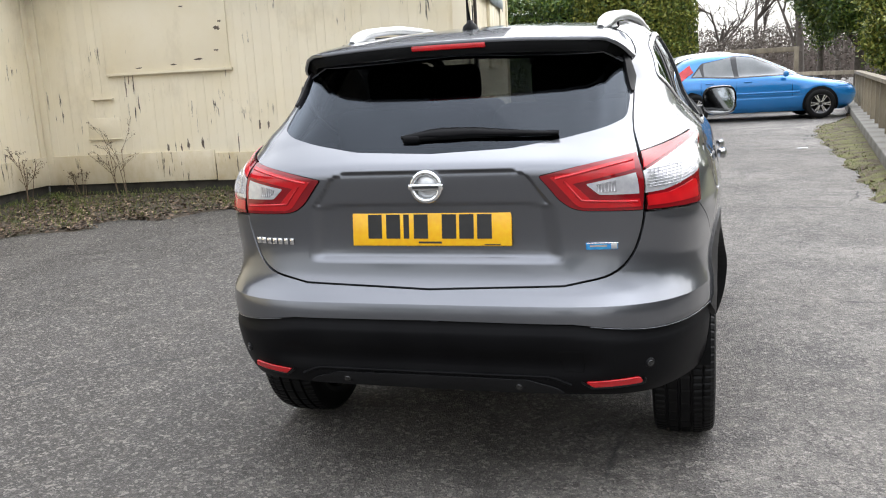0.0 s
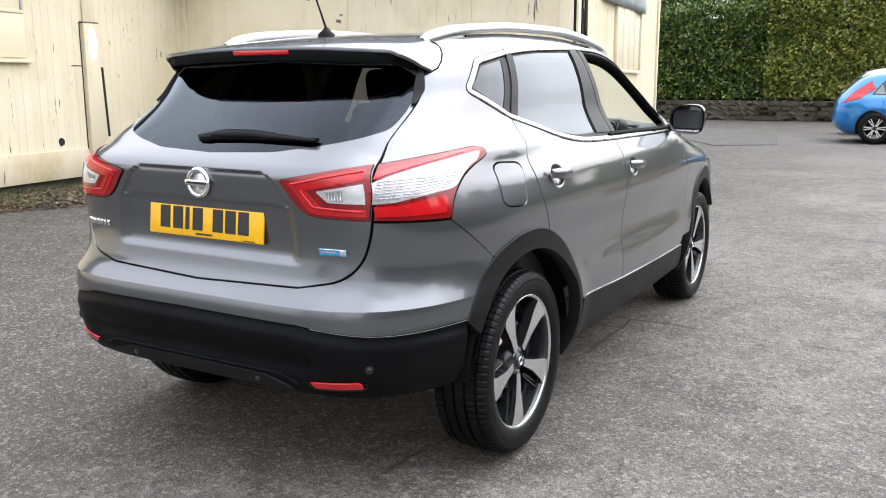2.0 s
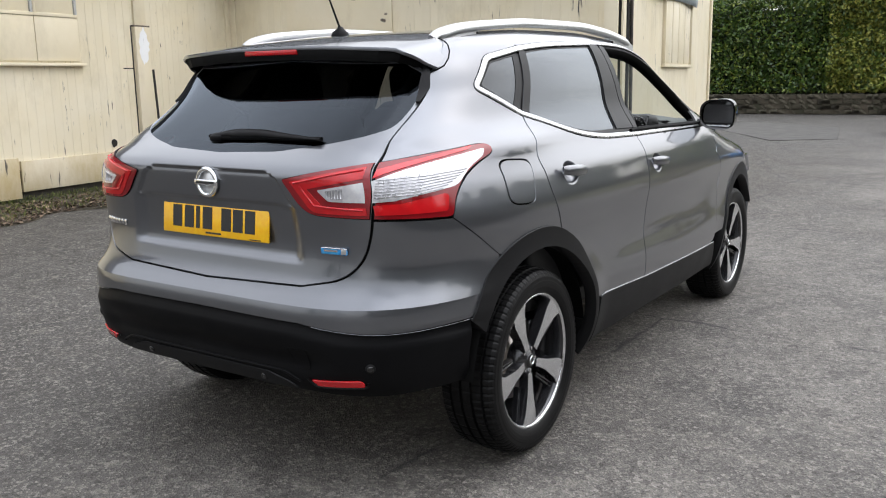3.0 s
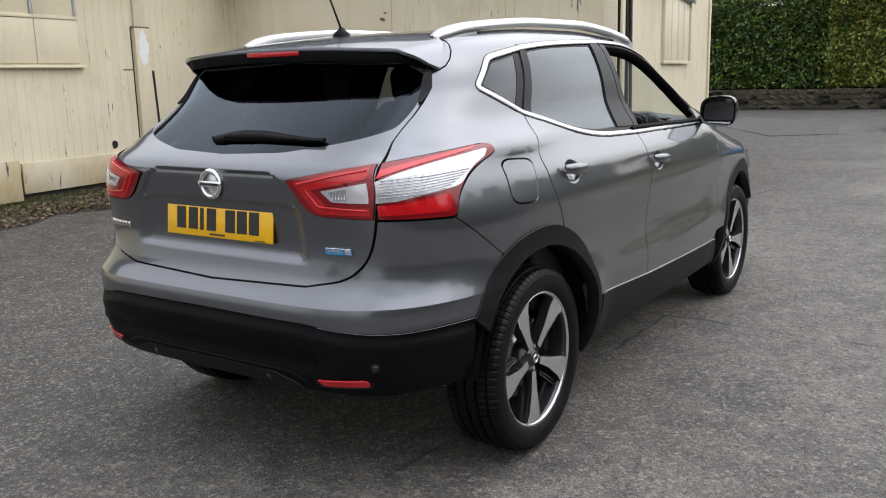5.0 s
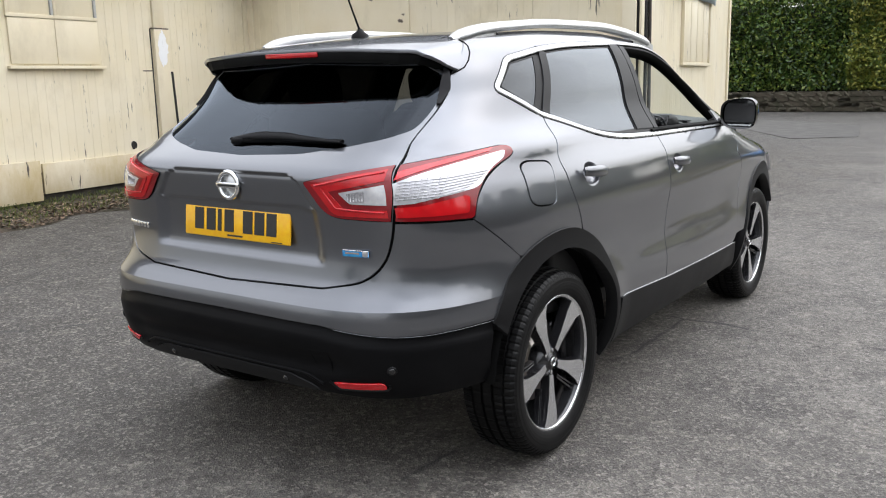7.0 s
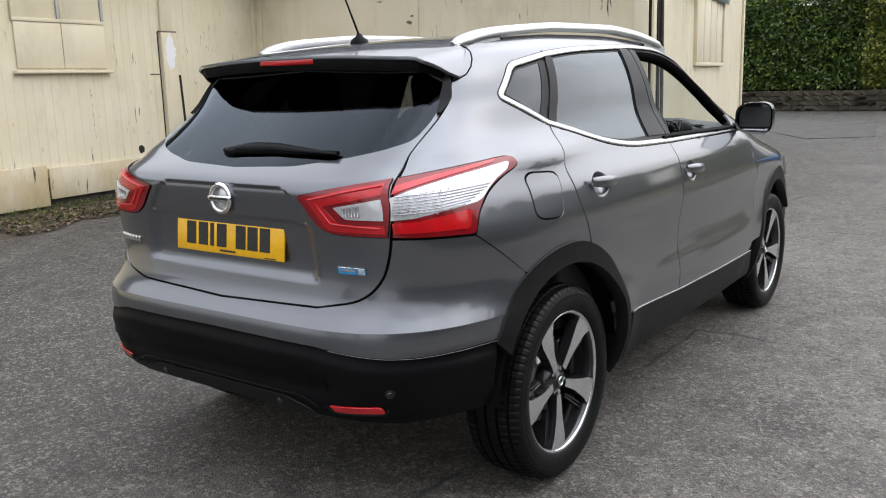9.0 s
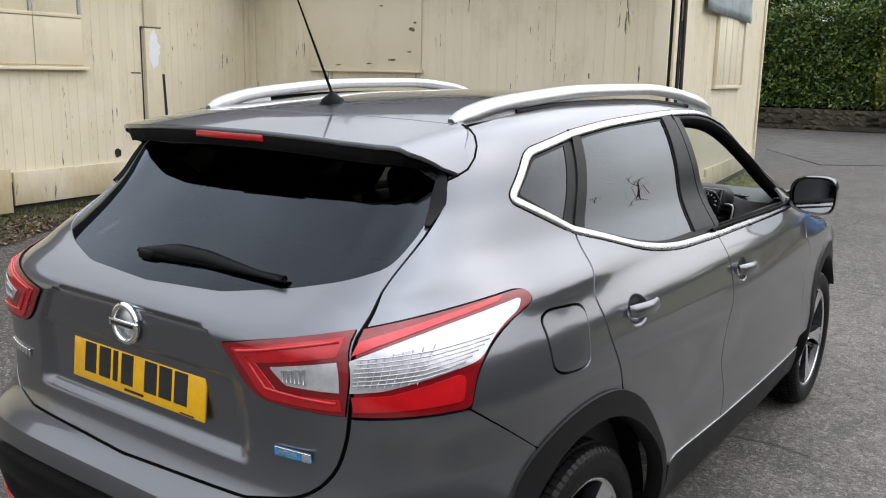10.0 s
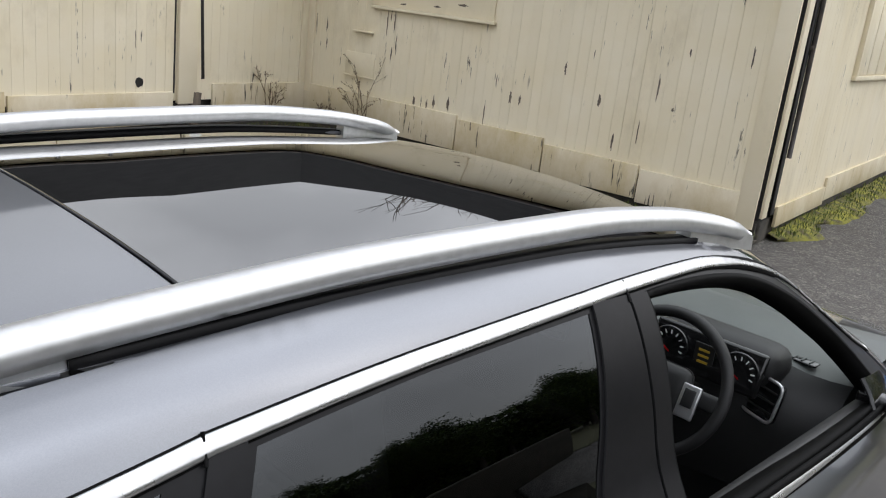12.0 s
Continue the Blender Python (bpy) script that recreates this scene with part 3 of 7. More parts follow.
for v in (-3.80, -3.18):
    win = on_x(0, v, 2.50, 0.54, 0.64, 0.008, CREAM2, "window_pane", wall_left, off=0.03)
    for dv, dz, w, h in ((0, -0.335, 0.62, 0.04), (0, 0.335, 0.62, 0.04), (-0.29, 0, 0.035, 0.64), (0.29, 0, 0.035, 0.64)):
        on_x(0, v + dv, 2.50 + dz, w, h, 0.028, FRAMEGREY if dv > 0 else CREAM2, "window_frame", win, off=0.027)
post = on_x(0, -1.86, 1.24, 0.24, 1.70, 0.05, CREAM2, "door_post", wall_left, off=0.026, label="broad painted post with flaking white patch")
patch = bmesh.new()
pv = [patch.verts.new((0.0785, -1.85 + 0.085 * math.cos(a) * (1 + 0.45 * noise.noise((a * 3, 1, 0))), 1.84 + 0.22 * math.sin(a) * (1 + 0.35 * noise.noise((a * 3, 5, 0))))) for a in np.linspace(0, 2 * math.pi, 36)[:-1]]
patch.faces.new(pv)
part("flaked_patch", patch, WHITEISH, post)
on_x(0, -1.86, 2.52, 0.20, 0.84, 0.03, CREAM2, "post_board", wall_left, off=0.026)
on_x(0, -1.86, 2.10, 0.30, 0.02, 0.035, OLDWOOD, "post_joint", wall_left, off=0.03)
on_x(0, -1.64, 1.10, 0.045, 0.90, 0.006, DARK, "open_joint", wall_left, off=0.022, rot=0.05, label="open dark joint between boards")
on_x(0, -2.005, 1.30, 0.022, 1.6, 0.006, DARK, "open_joint", wall_left, off=0.023, rot=0.0)
on_x(0, -2.10, 1.56, 0.16, 0.014, 0.004, DARK, "open_joint", wall_left, off=0.024)
hole = bmesh.new()
rim = [(-2.44 + 0.05 * math.cos(a) * (1 + 0.5 * noise.noise((math.cos(a) * 2, math.sin(a) * 2, 4))), 0.625 + 0.055 * math.sin(a) * (1 + 0.5 * noise.noise((math.cos(a) * 2, math.sin(a) * 2, 9)))) for a in np.linspace(0, 2 * math.pi, 19)[:-1]]
hole.faces.new([hole.verts.new((0.0275, v, z)) for v, z in rim])
part("knot_hole", hole, DARK, wall_left, "ragged dark hole rotted through a board")
on_x(0, -1.90, 0.40, 0.12, 0.34, 0.04, OLDWOOD, "rotten_stump", wall_left, off=0.03, rot=0.12)
on_x(0, -1.74, 0.33, 0.10, 0.36, 0.05, OLDWOOD, "rotten_stump", wall_left, off=0.035, rot=-0.1)
on_x(0, -1.82, 0.22, 0.42, 0.36, 0.01, DARK, "open_joint", wall_left, off=0.018)
# window and plastic sheet on the side wall
sw = on_x(BACK, 3.32, 2.03, 1.95, 1.0, 0.012, CREAM2, "boarded_window", wall_side, off=0.026, label="boarded window with upright planks")
for i in range(4):
    on_x(BACK, 2.62 + 0.47 * i, 2.04, 0.43, 0.98, 0.018, CREAM, "plank", sw, off=0.036)
for dv, dz, w, h in ((0, -0.52, 2.10, 0.05), (-1.01, 0, 0.06, 1.0), (1.01, 0, 0.06, 1.0)):
    on_x(BACK, 3.32 + dv, 2.03 + dz, w, h, 0.05, CREAM2, "window_frame", sw, off=0.026)
V, F = [], []
for i in range(15):
    for j in range(8):
        a, b = i / 14, j / 7
        V.append((BACK + 0.085 + 0.03 * noise.noise((a * 5, b * 4, 2)) + 0.02 * math.sin(9 * a), 1.35 + 3.2 * a, 3.25 - (0.80 + 0.012 * math.sin(7 * a)) * b))
F = [(i * 8 + j, (i + 1) * 8 + j, (i + 1) * 8 + j + 1, i * 8 + j + 1) for i in range(14) for j in range(7)]
sheet = part("plastic_sheet", mesh_of("plastic_sheet", V, F), SHEET, wall_side, "torn grey plastic sheet nailed over the window")
sol = sheet.modifiers.new("thick", "SOLIDIFY")
sol.thickness = 0.004
# eaves and roof
EAVE, SOFFIT, LIP, RIDGE, MID = 0.22, 2.95, 3.03, 4.9, 2.2
FAR_RISE = 0.75                             # the gable end stands higher at its far corner
rb = bmesh.new()
plan_v = [(EAVE, -LEFT - 0.4, 0), (EAVE, -EAVE, 0), (BACK + 0.25, -EAVE, 0), (BACK + 0.12, SIDE + 0.05, FAR_RISE), (-8, SIDE + 0.05, FAR_RISE), (-8, -LEFT - 0.4, 0)]
low = [rb.verts.new((x, y, SOFFIT + h)) for x, y, h in plan_v]
lip = [rb.verts.new((x, y, LIP + h)) for x, y, h in plan_v]
r0, r1, r2 = [rb.verts.new(v) for v in ((-MID, -LEFT - 0.4, RIDGE), (-MID, MID, RIDGE), (BACK + 0.25, MID, RIDGE))]
rb.faces.new(low[::-1])
for i in range(6):
    rb.faces.new((low[i], low[(i + 1) % 6], lip[(i + 1) % 6], lip[i]))
for f in ((lip[0], lip[1], r1, r0), (lip[1], lip[2], r2, r1), (lip[2], lip[3], r2), (lip[3], lip[4], r1, r2), (lip[4], lip[5], r0, r1), (lip[5], lip[0], r0)):
    rb.faces.new(f)
o = part("roof", rb, SLATE, None)
o.matrix_basis = BM
tagged(o, "steep dark slate roof of the shed", "roof", kind="structure")
part("gutter", box(BACK - EAVE, 0.10, 0.08, ((BACK + EAVE) / 2 + 0.1, -EAVE - 0.055, LIP - 0.05), 0.02), PIPE, o)
part("gutter", box(0.10, LEFT - EAVE, 0.08, (EAVE + 0.055, -(LEFT + EAVE) / 2 - 0.1, LIP - 0.05), 0.02), PIPE, o)

# leaf-littered earth along the walls
def bank(name, pts, label):
    """A low strip of earth: pairs of (edge at the wall, edge on the tarmac)."""
    V, n = [], 9
    for i, (a, b) in enumerate(pts):
        for j in range(n):
            t = j / (n - 1)
            x, y = a[0] + (b[0] - a[0]) * t, a[1] + (b[1] - a[1]) * t
            w = 0.14 * noise.noise((x * 2.1, y * 2.1, 3)) * (t > 0.9)
            V.append((x + w, y - w, 0.055 * (1 - t) ** 0.7 + 0.03 * noise.noise((x * 3, y * 3, 1)) * (1 - t) + (0.006 if t < 1 else -0.012)))
    F = [(i * n + j, (i + 1) * n + j, (i + 1) * n + j + 1, i * n + j + 1) for i in range(len(pts) - 1) for j in range(n - 1)]
    o = part(name, mesh_of(name, V, F), EARTH, None)
    o.matrix_basis = BM
    return tagged(o, label, "earth", kind="structure")


def edge_width(s):
    return 1.75 + 0.25 * math.sin(s * 2.1) + 0.15 * math.sin(s * 5.3 + 1)


back_pts = [((u, -0.02), (u * 0.72 + 1.75, -edge_width(u) - 0.15 * max(0, 2 - u))) for u in np.linspace(0.0, 5.95, 34)]
left_pts = [((0.02, v), (edge_width(v) * (1.0 if v > -2.2 else max(0.55, 1 + (v + 2.2) * 0.25)), v * 1.0 - 1.2 * max(0, 1 + v / 3))) for v in np.linspace(-10.8, -0.0, 50)]
bank("earth_bank", left_pts + back_pts, "strip of dead leaves, earth and moss along the shed")
moss_pts = [((BACK + 0.02, v), (BACK + 0.12 + (0.22 + 0.10 * math.sin(3 * v) + 0.05 * math.sin(7 * v)) * min(1, (v - 0.35) * 1.5), v)) for v in np.linspace(0.4, 6.3, 34)][::-1]
mo = bank("moss_strip", moss_pts, "yellow-green moss at the foot of the side wall")
mo.data.materials[0] = MOSS


def scatter(name, count, place, size, mt, label, cat, seed, upright=0.25, slim=0.6):
    """Many small bent leaves or blades in one mesh."""
    r = np.random.RandomState(seed)
    V, F = [], []
    for i in range(count):
        x, y, z = place(r)
        a, s = r.uniform(0, 2 * math.pi), size * r.uniform(0.6, 1.4)
        up = r.uniform(-upright, upright) if upright < 1 else r.uniform(0.8, 1.4) * r.choice((-1, 1))
        d = np.array([math.cos(a) * math.cos(up), math.sin(a) * math.cos(up), abs(math.sin(up)) if upright >= 1 else math.sin(up)])
        e = np.array([-math.sin(a), math.cos(a), r.uniform(-0.4, 0.4)]) * slim
        c = np.array([x, y, z])
        k = len(V)
        V += [c - e * s * 0.15, c + d * s * 0.5 + e * s * 0.45 + (0, 0, s * 0.15), c + d * s, c + d * s * 0.5 - e * s * 0.45 + (0, 0, s * 0.1)]
        F += [(k, k + 1, k + 2), (k, k + 2, k + 3)]
    o = part(name, mesh_of(name, V, F, smooth=False), mt, None)
    return tagged(o, label, cat, kind="stuff")


def along(pts, power=1.0, lift=0.0):
    def place(r):
        i = r.randint(len(pts) - 1)
        f, t = r.uniform(), r.uniform() ** power
        a = np.array(pts[i][0]) * (1 - f) + np.array(pts[i + 1][0]) * f
        b = np.array(pts[i][1]) * (1 - f) + np.array(pts[i + 1][1]) * f
        p = a + (b - a) * t
        return p[0], p[1], 0.055 * (1 - t) ** 0.7 + 0.012 + lift
    return place


for nm, n_, pw, sz, mt, lb, ct, sd, upr, sl in (("leaf_litter", 11000, 0.7, 0.048, LITTER, "dead brown leaves on the earth strip", "leaves", 3, 0.35, 0.7),
                                               ("grass_tufts", 5000, 1.7, 0.06, GRASS, "short green and yellow grass along the wall", "grass", 4, 1.0, 0.12)):
    o = scatter(nm, n_, along(left_pts[26:] + back_pts, pw), sz, mt, lb, ct, sd, upr, sl)
    o.matrix_basis = BM
o = scatter("moss_tufts", 1100, along(moss_pts, 0.8), 0.05, GRASS, "mossy grass tufts at the foot of the side wall", "grass", 8, 1.0, 0.25)
o.matrix_basis = BM


def dead_weed(u, v, h, seed):
    """A dry stalk with many side twigs and seed heads."""
    r = np.random.RandomState(seed)
    w = thing("dead_weed", "dry brown weed stalk against the shed wall", "plant", BM @ pose(u, v, 0.05), group="weeds by the shed")
    V, F = [], []

    def limb(p, d, ln, rad, depth):
        q = p + d * ln
        k = len(V)
        side = np.cross(d, (0.3, 0.2, 1.0))
        side /= np.linalg.norm(side) + 1e-9
        oth = np.cross(d, side)
        for c, rr in ((p, rad), (q, rad * 0.6)):
            V.extend([c + side * rr, c - side * rr * 0.5 + oth * rr * 0.87, c - side * rr * 0.5 - oth * rr * 0.87])
        F.extend([(k, k + 1, k + 4, k + 3), (k + 1, k + 2, k + 5, k + 4), (k + 2, k, k + 3, k + 5)])
        if depth == 0:
            return
        for _ in range(r.randint(2, 5)):
            f = r.uniform(0.35, 1.0)
            nd = d + r.normal(0, 0.45, 3) * (1, 0.7, 1)
            nd[2] = abs(nd[2]) * 0.8 + 0.15
            limb(p + d * ln * f, nd / np.linalg.norm(nd), ln * r.uniform(0.35, 0.6), rad * 0.6, depth - 1)

    for _ in range(4):
        d = np.array([r.uniform(-0.3, 0.3), r.uniform(-0.15, 0.15), 1.0])
        limb(np.array([r.uniform(-0.08, 0.08), 0, 0.0]), d / np.linalg.norm(d), h * r.uniform(0.45, 0.65), 0.006, 3)
    part("stalk", mesh_of("stalk", V, F, smooth=False), TWIG, w)
    heads = [(v + r.normal(0, 0.01, 3)) for v in V[4::9]]
    HV, HF = [], []
    for c in heads:
        k, s = len(HV), r.uniform(0.006, 0.014)
        HV += [c + (s, 0, 0), c + (-s, s, 0), c + (0, -s, s), c + (0, 0, -s)]
        HF += [(k, k + 1, k + 2), (k, k + 1, k + 3), (k + 1, k + 2, k + 3)]
    tagged(part("seed_heads", mesh_of("seed_heads", HV, HF, smooth=False), TWIG, w), kind="stuff")


dead_weed(1.12, -0.12, 1.02, 5)
dead_weed(0.16, -0.74, 0.85, 6)
dead_weed(0.55, -0.15, 0.5, 9)

# low stone wall and hedge across the road
HM = pose(-4.8, 28.9, 0, 0, 0, 4.0)
lw_ = thing("low_wall", "low dark stone wall below the hedge", "wall", HM, kind="structure")
part("core", box(20, 0.30, 0.66, (-4.2, 0.2, 0.33)), STONE, lw_)
rs = np.random.RandomState(12)
stone_meshes = []
for i in range(6):
    b = box(1, 0.12, 1, (0, 0, 0), 0.06)
    for v in b.verts:
        v.co += Vector(rs.normal(0, 0.03, 3))
    me = bpy.data.meshes.new("stone")
    b.to_mesh(me)
    b.free()
    me.materials.append(STONE)
    stone_meshes.append(me)
for row in range(4):
    x = -9.0 + 0.2 * row
    while x < 5.7:
        w = rs.uniform(0.18, 0.42)
        s = new("stone", stone_meshes[rs.randint(6)])
        s.parent = lw_
        s.matrix_basis = Matrix.LocRotScale((x + w / 2, 0.104, 0.09 + 0.168 * row), None, (w - 0.004, 1, 0.167))
        x += w
hedge = thing("hedge", "dense dark green hedge above a low stone wall", "hedge", HM)
# near-black core: the shade deep between the leaves, put into its colour
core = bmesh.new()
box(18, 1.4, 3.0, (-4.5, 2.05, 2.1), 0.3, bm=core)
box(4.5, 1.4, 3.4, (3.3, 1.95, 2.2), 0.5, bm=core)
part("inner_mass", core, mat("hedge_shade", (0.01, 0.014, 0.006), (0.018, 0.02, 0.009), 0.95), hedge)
def leaves_mesh(name, n, box_, seed, size, front=True):
    r = np.random.RandomState(seed)
    x = r.uniform(box_[0], box_[1], n)
    z = r.uniform(box_[2], box_[3], n)
    lump = np.array([noise.noise((a * 0.7, b * 0.9, seed)) + 0.5 * noise.noise((a * 2.1, b * 2.3, seed + 3)) for a, b in zip(x, z)])
    y = box_[4] - 0.30 * lump + np.abs(r.normal(0, 0.16, n))
    top = r.uniform(0, 1, n) < 0.22
    z[top] = box_[3] + 0.35 * lump[top] + r.normal(0, 0.15, top.sum())
    y[top] = box_[4] + r.uniform(0, 1.6, top.sum())
    c = np.stack([x, y, z], -1)
    d = r.normal(0, 1, (n, 3))
    d /= np.linalg.norm(d, axis=1)[:, None]
    e = np.cross(d, r.normal(0, 1, (n, 3)))
    e /= np.linalg.norm(e, axis=1)[:, None]
    s = (size * r.uniform(0.6, 1.3, n))[:, None]
    V = np.stack([c - d * s, c + e * s * 0.5, c + d * s, c - e * s * 0.5], 1).reshape(-1, 3)
    return mesh_of(name, V, np.arange(4 * n).reshape(-1, 4), smooth=False)


part("foliage", leaves_mesh("foliage", 42000, (-13.5, 3.2, 0.72, 3.9, 0.75), 21, 0.075), LEAVES, hedge)
part("foliage", leaves_mesh("foliage", 20000, (1.2, 5.6, 0.72, 4.4, 0.55), 22, 0.075), LEAVES_SUN, hedge, "lighter yellow-green shrub foliage")


# the yard's far side: a stone wall
for x0, y0, turn, run in ((7.9, 9.0, -119.0, 6.5), (4.75, 3.31, -86.0, 13.0)):
    YM = pose(x0, y0, 0, 0, 0, turn)
    yw = part("wall_yard", box(run, 0.35, 1.2, (run / 2, 0.2, 0.6), 0.04), STONE, None)
    yw.matrix_basis = YM
    tagged(yw, "dark stone wall on the open side of the yard", "wall", kind="structure")


# trees
def limbs(seed, height, spread=0.5, levels=4, lean=0.0):
    r = np.random.RandomState(seed)
    V, F = [], []

    def limb(p, d, ln, rad, lv):
        segs, ring_n = 3, 6 if lv > 1 else 4
        start = len(V)
        pts = []
        for s in range(segs + 1):
            f = s / segs
            pts.append(p.copy())
            rr = rad * (1 - 0.45 * f)
            side = np.cross(d, (0.31, 0.17, 0.2))
            side /= np.linalg.norm(side) + 1e-9
            oth = np.cross(d, side)
            for a in range(ring_n):
                an = 2 * math.pi * a / ring_n
                V.append(p + side * rr * math.cos(an) + oth * rr * math.sin(an))
            p = p + d * ln / segs
            d = d + r.normal(0, 0.10, 3)
            d /= np.linalg.norm(d)
        for s in range(segs):
            for a in range(ring_n):
                b = (a + 1) % ring_n
                F.append((start + s * ring_n + a, start + s * ring_n + b, start + (s + 1) * ring_n + b, start + (s + 1) * ring_n + a))
        if lv == 0:
            return
        for _ in range(r.randint(3, 6)):
            i = r.randint(1, segs + 1)
            nd = d + r.normal(0, spread, 3)
            nd[2] = nd[2] * 0.7 + 0.25
            limb(pts[i], nd / np.linalg.norm(nd), ln * r.uniform(0.5, 0.75), rad * 0.5, lv - 1)

    limb(np.zeros(3) - (0, 0, 0.1), np.array([lean, 0, 1.0]), height * 0.42, height * 0.022, levels)
    return V, F


def bare_tree(seed, height):
    V, F = limbs(seed, height, levels=4)
    t = thing("bare_tree", "leafless winter tree with fine twigs", "tree", group="trees round the yard")
    tr = part("trunk", mesh_of("trunk", V, F), BARK, t)
    return t


def leafy_tree(seed, height, mt, label):
    V, F = limbs(seed, height, levels=3)
    t = thing("evergreen_tree", label, "tree", group="trees round the yard")
    part("trunk", mesh_of("trunk", V, F), BARK, t)
    r = np.random.RandomState(seed)
    tips = np.array(V)[np.random.RandomState(seed).randint(len(V) // 4, len(V), 520)]
    n = 44
    c = np.repeat(tips, n, 0) + r.normal(0, height * 0.035, (len(tips) * n, 3))
    d = r.normal(0, 1, c.shape)
    d /= np.linalg.norm(d, axis=1)[:, None]
    e = np.cross(d, r.normal(0, 1, c.shape))
    e /= np.linalg.norm(e, axis=1)[:, None]
    s = 0.085
    V2 = np.stack([c - d * s, c + e * s * 0.5, c + d * s, c - e * s * 0.5], 1).reshape(-1, 3)
    part("crown", mesh_of("crown", V2, np.arange(len(V2)).reshape(-1, 4), smooth=False), mt, t)
    return t


protos = [bare_tree(31, 11), bare_tree(32, 9), bare_tree(33, 13)]
green = [leafy_tree(41, 8, LEAVES, "dark evergreen tree with dense uneven crown"), leafy_tree(42, 6, LEAVES_SUN, "yellow-green evergreen shrub tree")]
spots = [(6, 48), (9, 56), (13, 47), (16, 58), (2, 60), (-3, 55), (11, 66), (20, 66), (25, 52), (5, 70), (17, 74), (8, 42)]
for i, (x, y) in enumerate(spots):
    p = protos[i % 3]
    if i < 3:
        p.matrix_basis = pose(x, y, 0, 0, 0, 40 * i)
    else:
        copy_thing(p, pose(x, y, 0, 0, 0, 67 * i))
green[0].matrix_basis = pose(13.5, 40, 0)
green[1].matrix_basis = pose(8.2, 31, 0, 0, 0, 30)
for j, (x, y, a) in enumerate(((8.6, 39, 70), (6.4, 43, 160), (11.5, 36, 20), (-10, 34, 200), (-5.5, 33.5, 310), (-2.2, 33, 100), (20, 44, 250))):
    copy_thing(green[0], pose(x, y, 0, 0, 0, a))
copy_thing(green[1], pose(9.2, 27.5, 0, 0, 0, 200))
for x, y, a in ((-13.5, 17.5, 20), (-17.0, 21.0, 140)):      # behind the shed, mirrored in the car's roof
    copy_thing(protos[0], pose(x, y, 0, 0, 0, a))
# trees behind the camera and beyond the road side, seen in the car's windows
for j, (x, y) in enumerate(((24, -2), (44, 5), (42, 14), (27, -9), (25, -16), (20, -22), (12, -27), (3, -29), (-6, -28), (45, 1), (46, 24))):
    copy_thing(protos[j % 3], pose(x, y, 0, 0, 0, 53 * j))
for j, (x, y) in enumerate(((22, -6), (21.5, -2), (22, 2.5), (21, 6.5), (22, 11), (23, 15), (21, -11), (20, -15), (22, -19), (17, -27), (1.5, -30), (-8.5, -28), (21, 19), (23, 22.5), (21.5, 26), (25, 29.5), (20, 31), (24, 35), (18, 24), (19, 36))):
    copy_thing(green[0], pose(x, y, 0, 0, 0, 71 * j))
RM = pose(23, -6, 0, 0, 0, -96)
rh = thing("tall_hedge", "tall dark hedge with trees on the far side of the yard", "hedge", RM)
# same near-black core, colouring in the shade behind this hedge's leaves
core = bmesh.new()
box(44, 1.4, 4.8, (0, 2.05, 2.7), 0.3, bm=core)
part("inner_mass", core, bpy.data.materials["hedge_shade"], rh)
part("foliage", leaves_mesh("foliage", 22000, (-22, 22, 0.3, 5.6, 0.75), 25, 0.16), LEAVES, rh)
copy_thing(rh, pose(22.5, 32, 0, 0, 0, -92))
# far woodland, a soft brown band
def woodland(name, x0, x1, y, h, seed, depth=6):
    r = np.random.RandomState(seed)
    V, F = [], []
    for i in range(5200):
        x, yy = r.uniform(x0, x1), y + r.uniform(0, depth)
        hh = h * (0.65 + 0.35 * noise.noise((x * 0.12, seed, 0))) * r.uniform(0.5, 1.1)
        k, w = len(V), r.uniform(0.02, 0.07)
        lx = r.normal(0, 0.10) * hh
        V += [(x - w, yy, 0), (x + w, yy, 0), (x + w * 0.2 + lx, yy, hh), (x - w * 0.2 + lx, yy + 0.05, hh)]
        F.append((k, k + 1, k + 2, k + 3))
    o = part(name, mesh_of(name, V, F, smooth=False), WOODS, None)
    return tagged(o, "distant bare brown woodland", "woods", kind="stuff")


o = part("winter_scrub", leaves_mesh("winter_scrub", 16000, (-16, 26, 0.0, 2.6, 0.0), 61, 0.10), island_leaf("bare_twigs", [(0.085, 0.07, 0.055), (0.14, 0.118, 0.098), (0.20, 0.175, 0.15)], 0.9), None)
o.matrix_basis = pose(10, 54, 0)
tagged(o, "tangle of bare brown winter scrub", "scrub", kind="stuff")
o = part("winter_scrub", leaves_mesh("winter_scrub", 14000, (-16, 26, 0.0, 3.6, 0.0), 62, 0.11), bpy.data.materials["bare_twigs"], None)
o.matrix_basis = pose(16, 66, 0)
tagged(o, "tangle of bare brown winter scrub", "scrub", kind="stuff")
woodland("far_woods", -20, 60, 78, 6.0, 51, 14)
woodland("far_scrub", 2, 45, 62, 3.5, 52, 10)

# timber fence on its concrete kerb, with the grass strip in front
FX = lambda y: 3.80 + 0.115 * (y - 14.3)
kerb = thing("kerb", "old concrete kerb under the timber fence", "kerb", kind="structure")
stone_k = box(0.34, 0.90, 0.22, (0.10, 0, 0.09), 0.015)
mek = bpy.data.meshes.new("kerb_stone")
stone_k.to_mesh(mek)
stone_k.free()
mek.materials.append(KERB)
y = 7.4
while y < 22:
    s = new("kerb_stone", mek)
    s.parent = kerb
    s.matrix_basis = pose(FX(y) - 0.10, y, 0, 0, 0, -6.6)
    y += 0.91
fence = thing("timber_fence", "weathered grey-brown timber post and rail fence", "fence", pose(0, 0, 0))
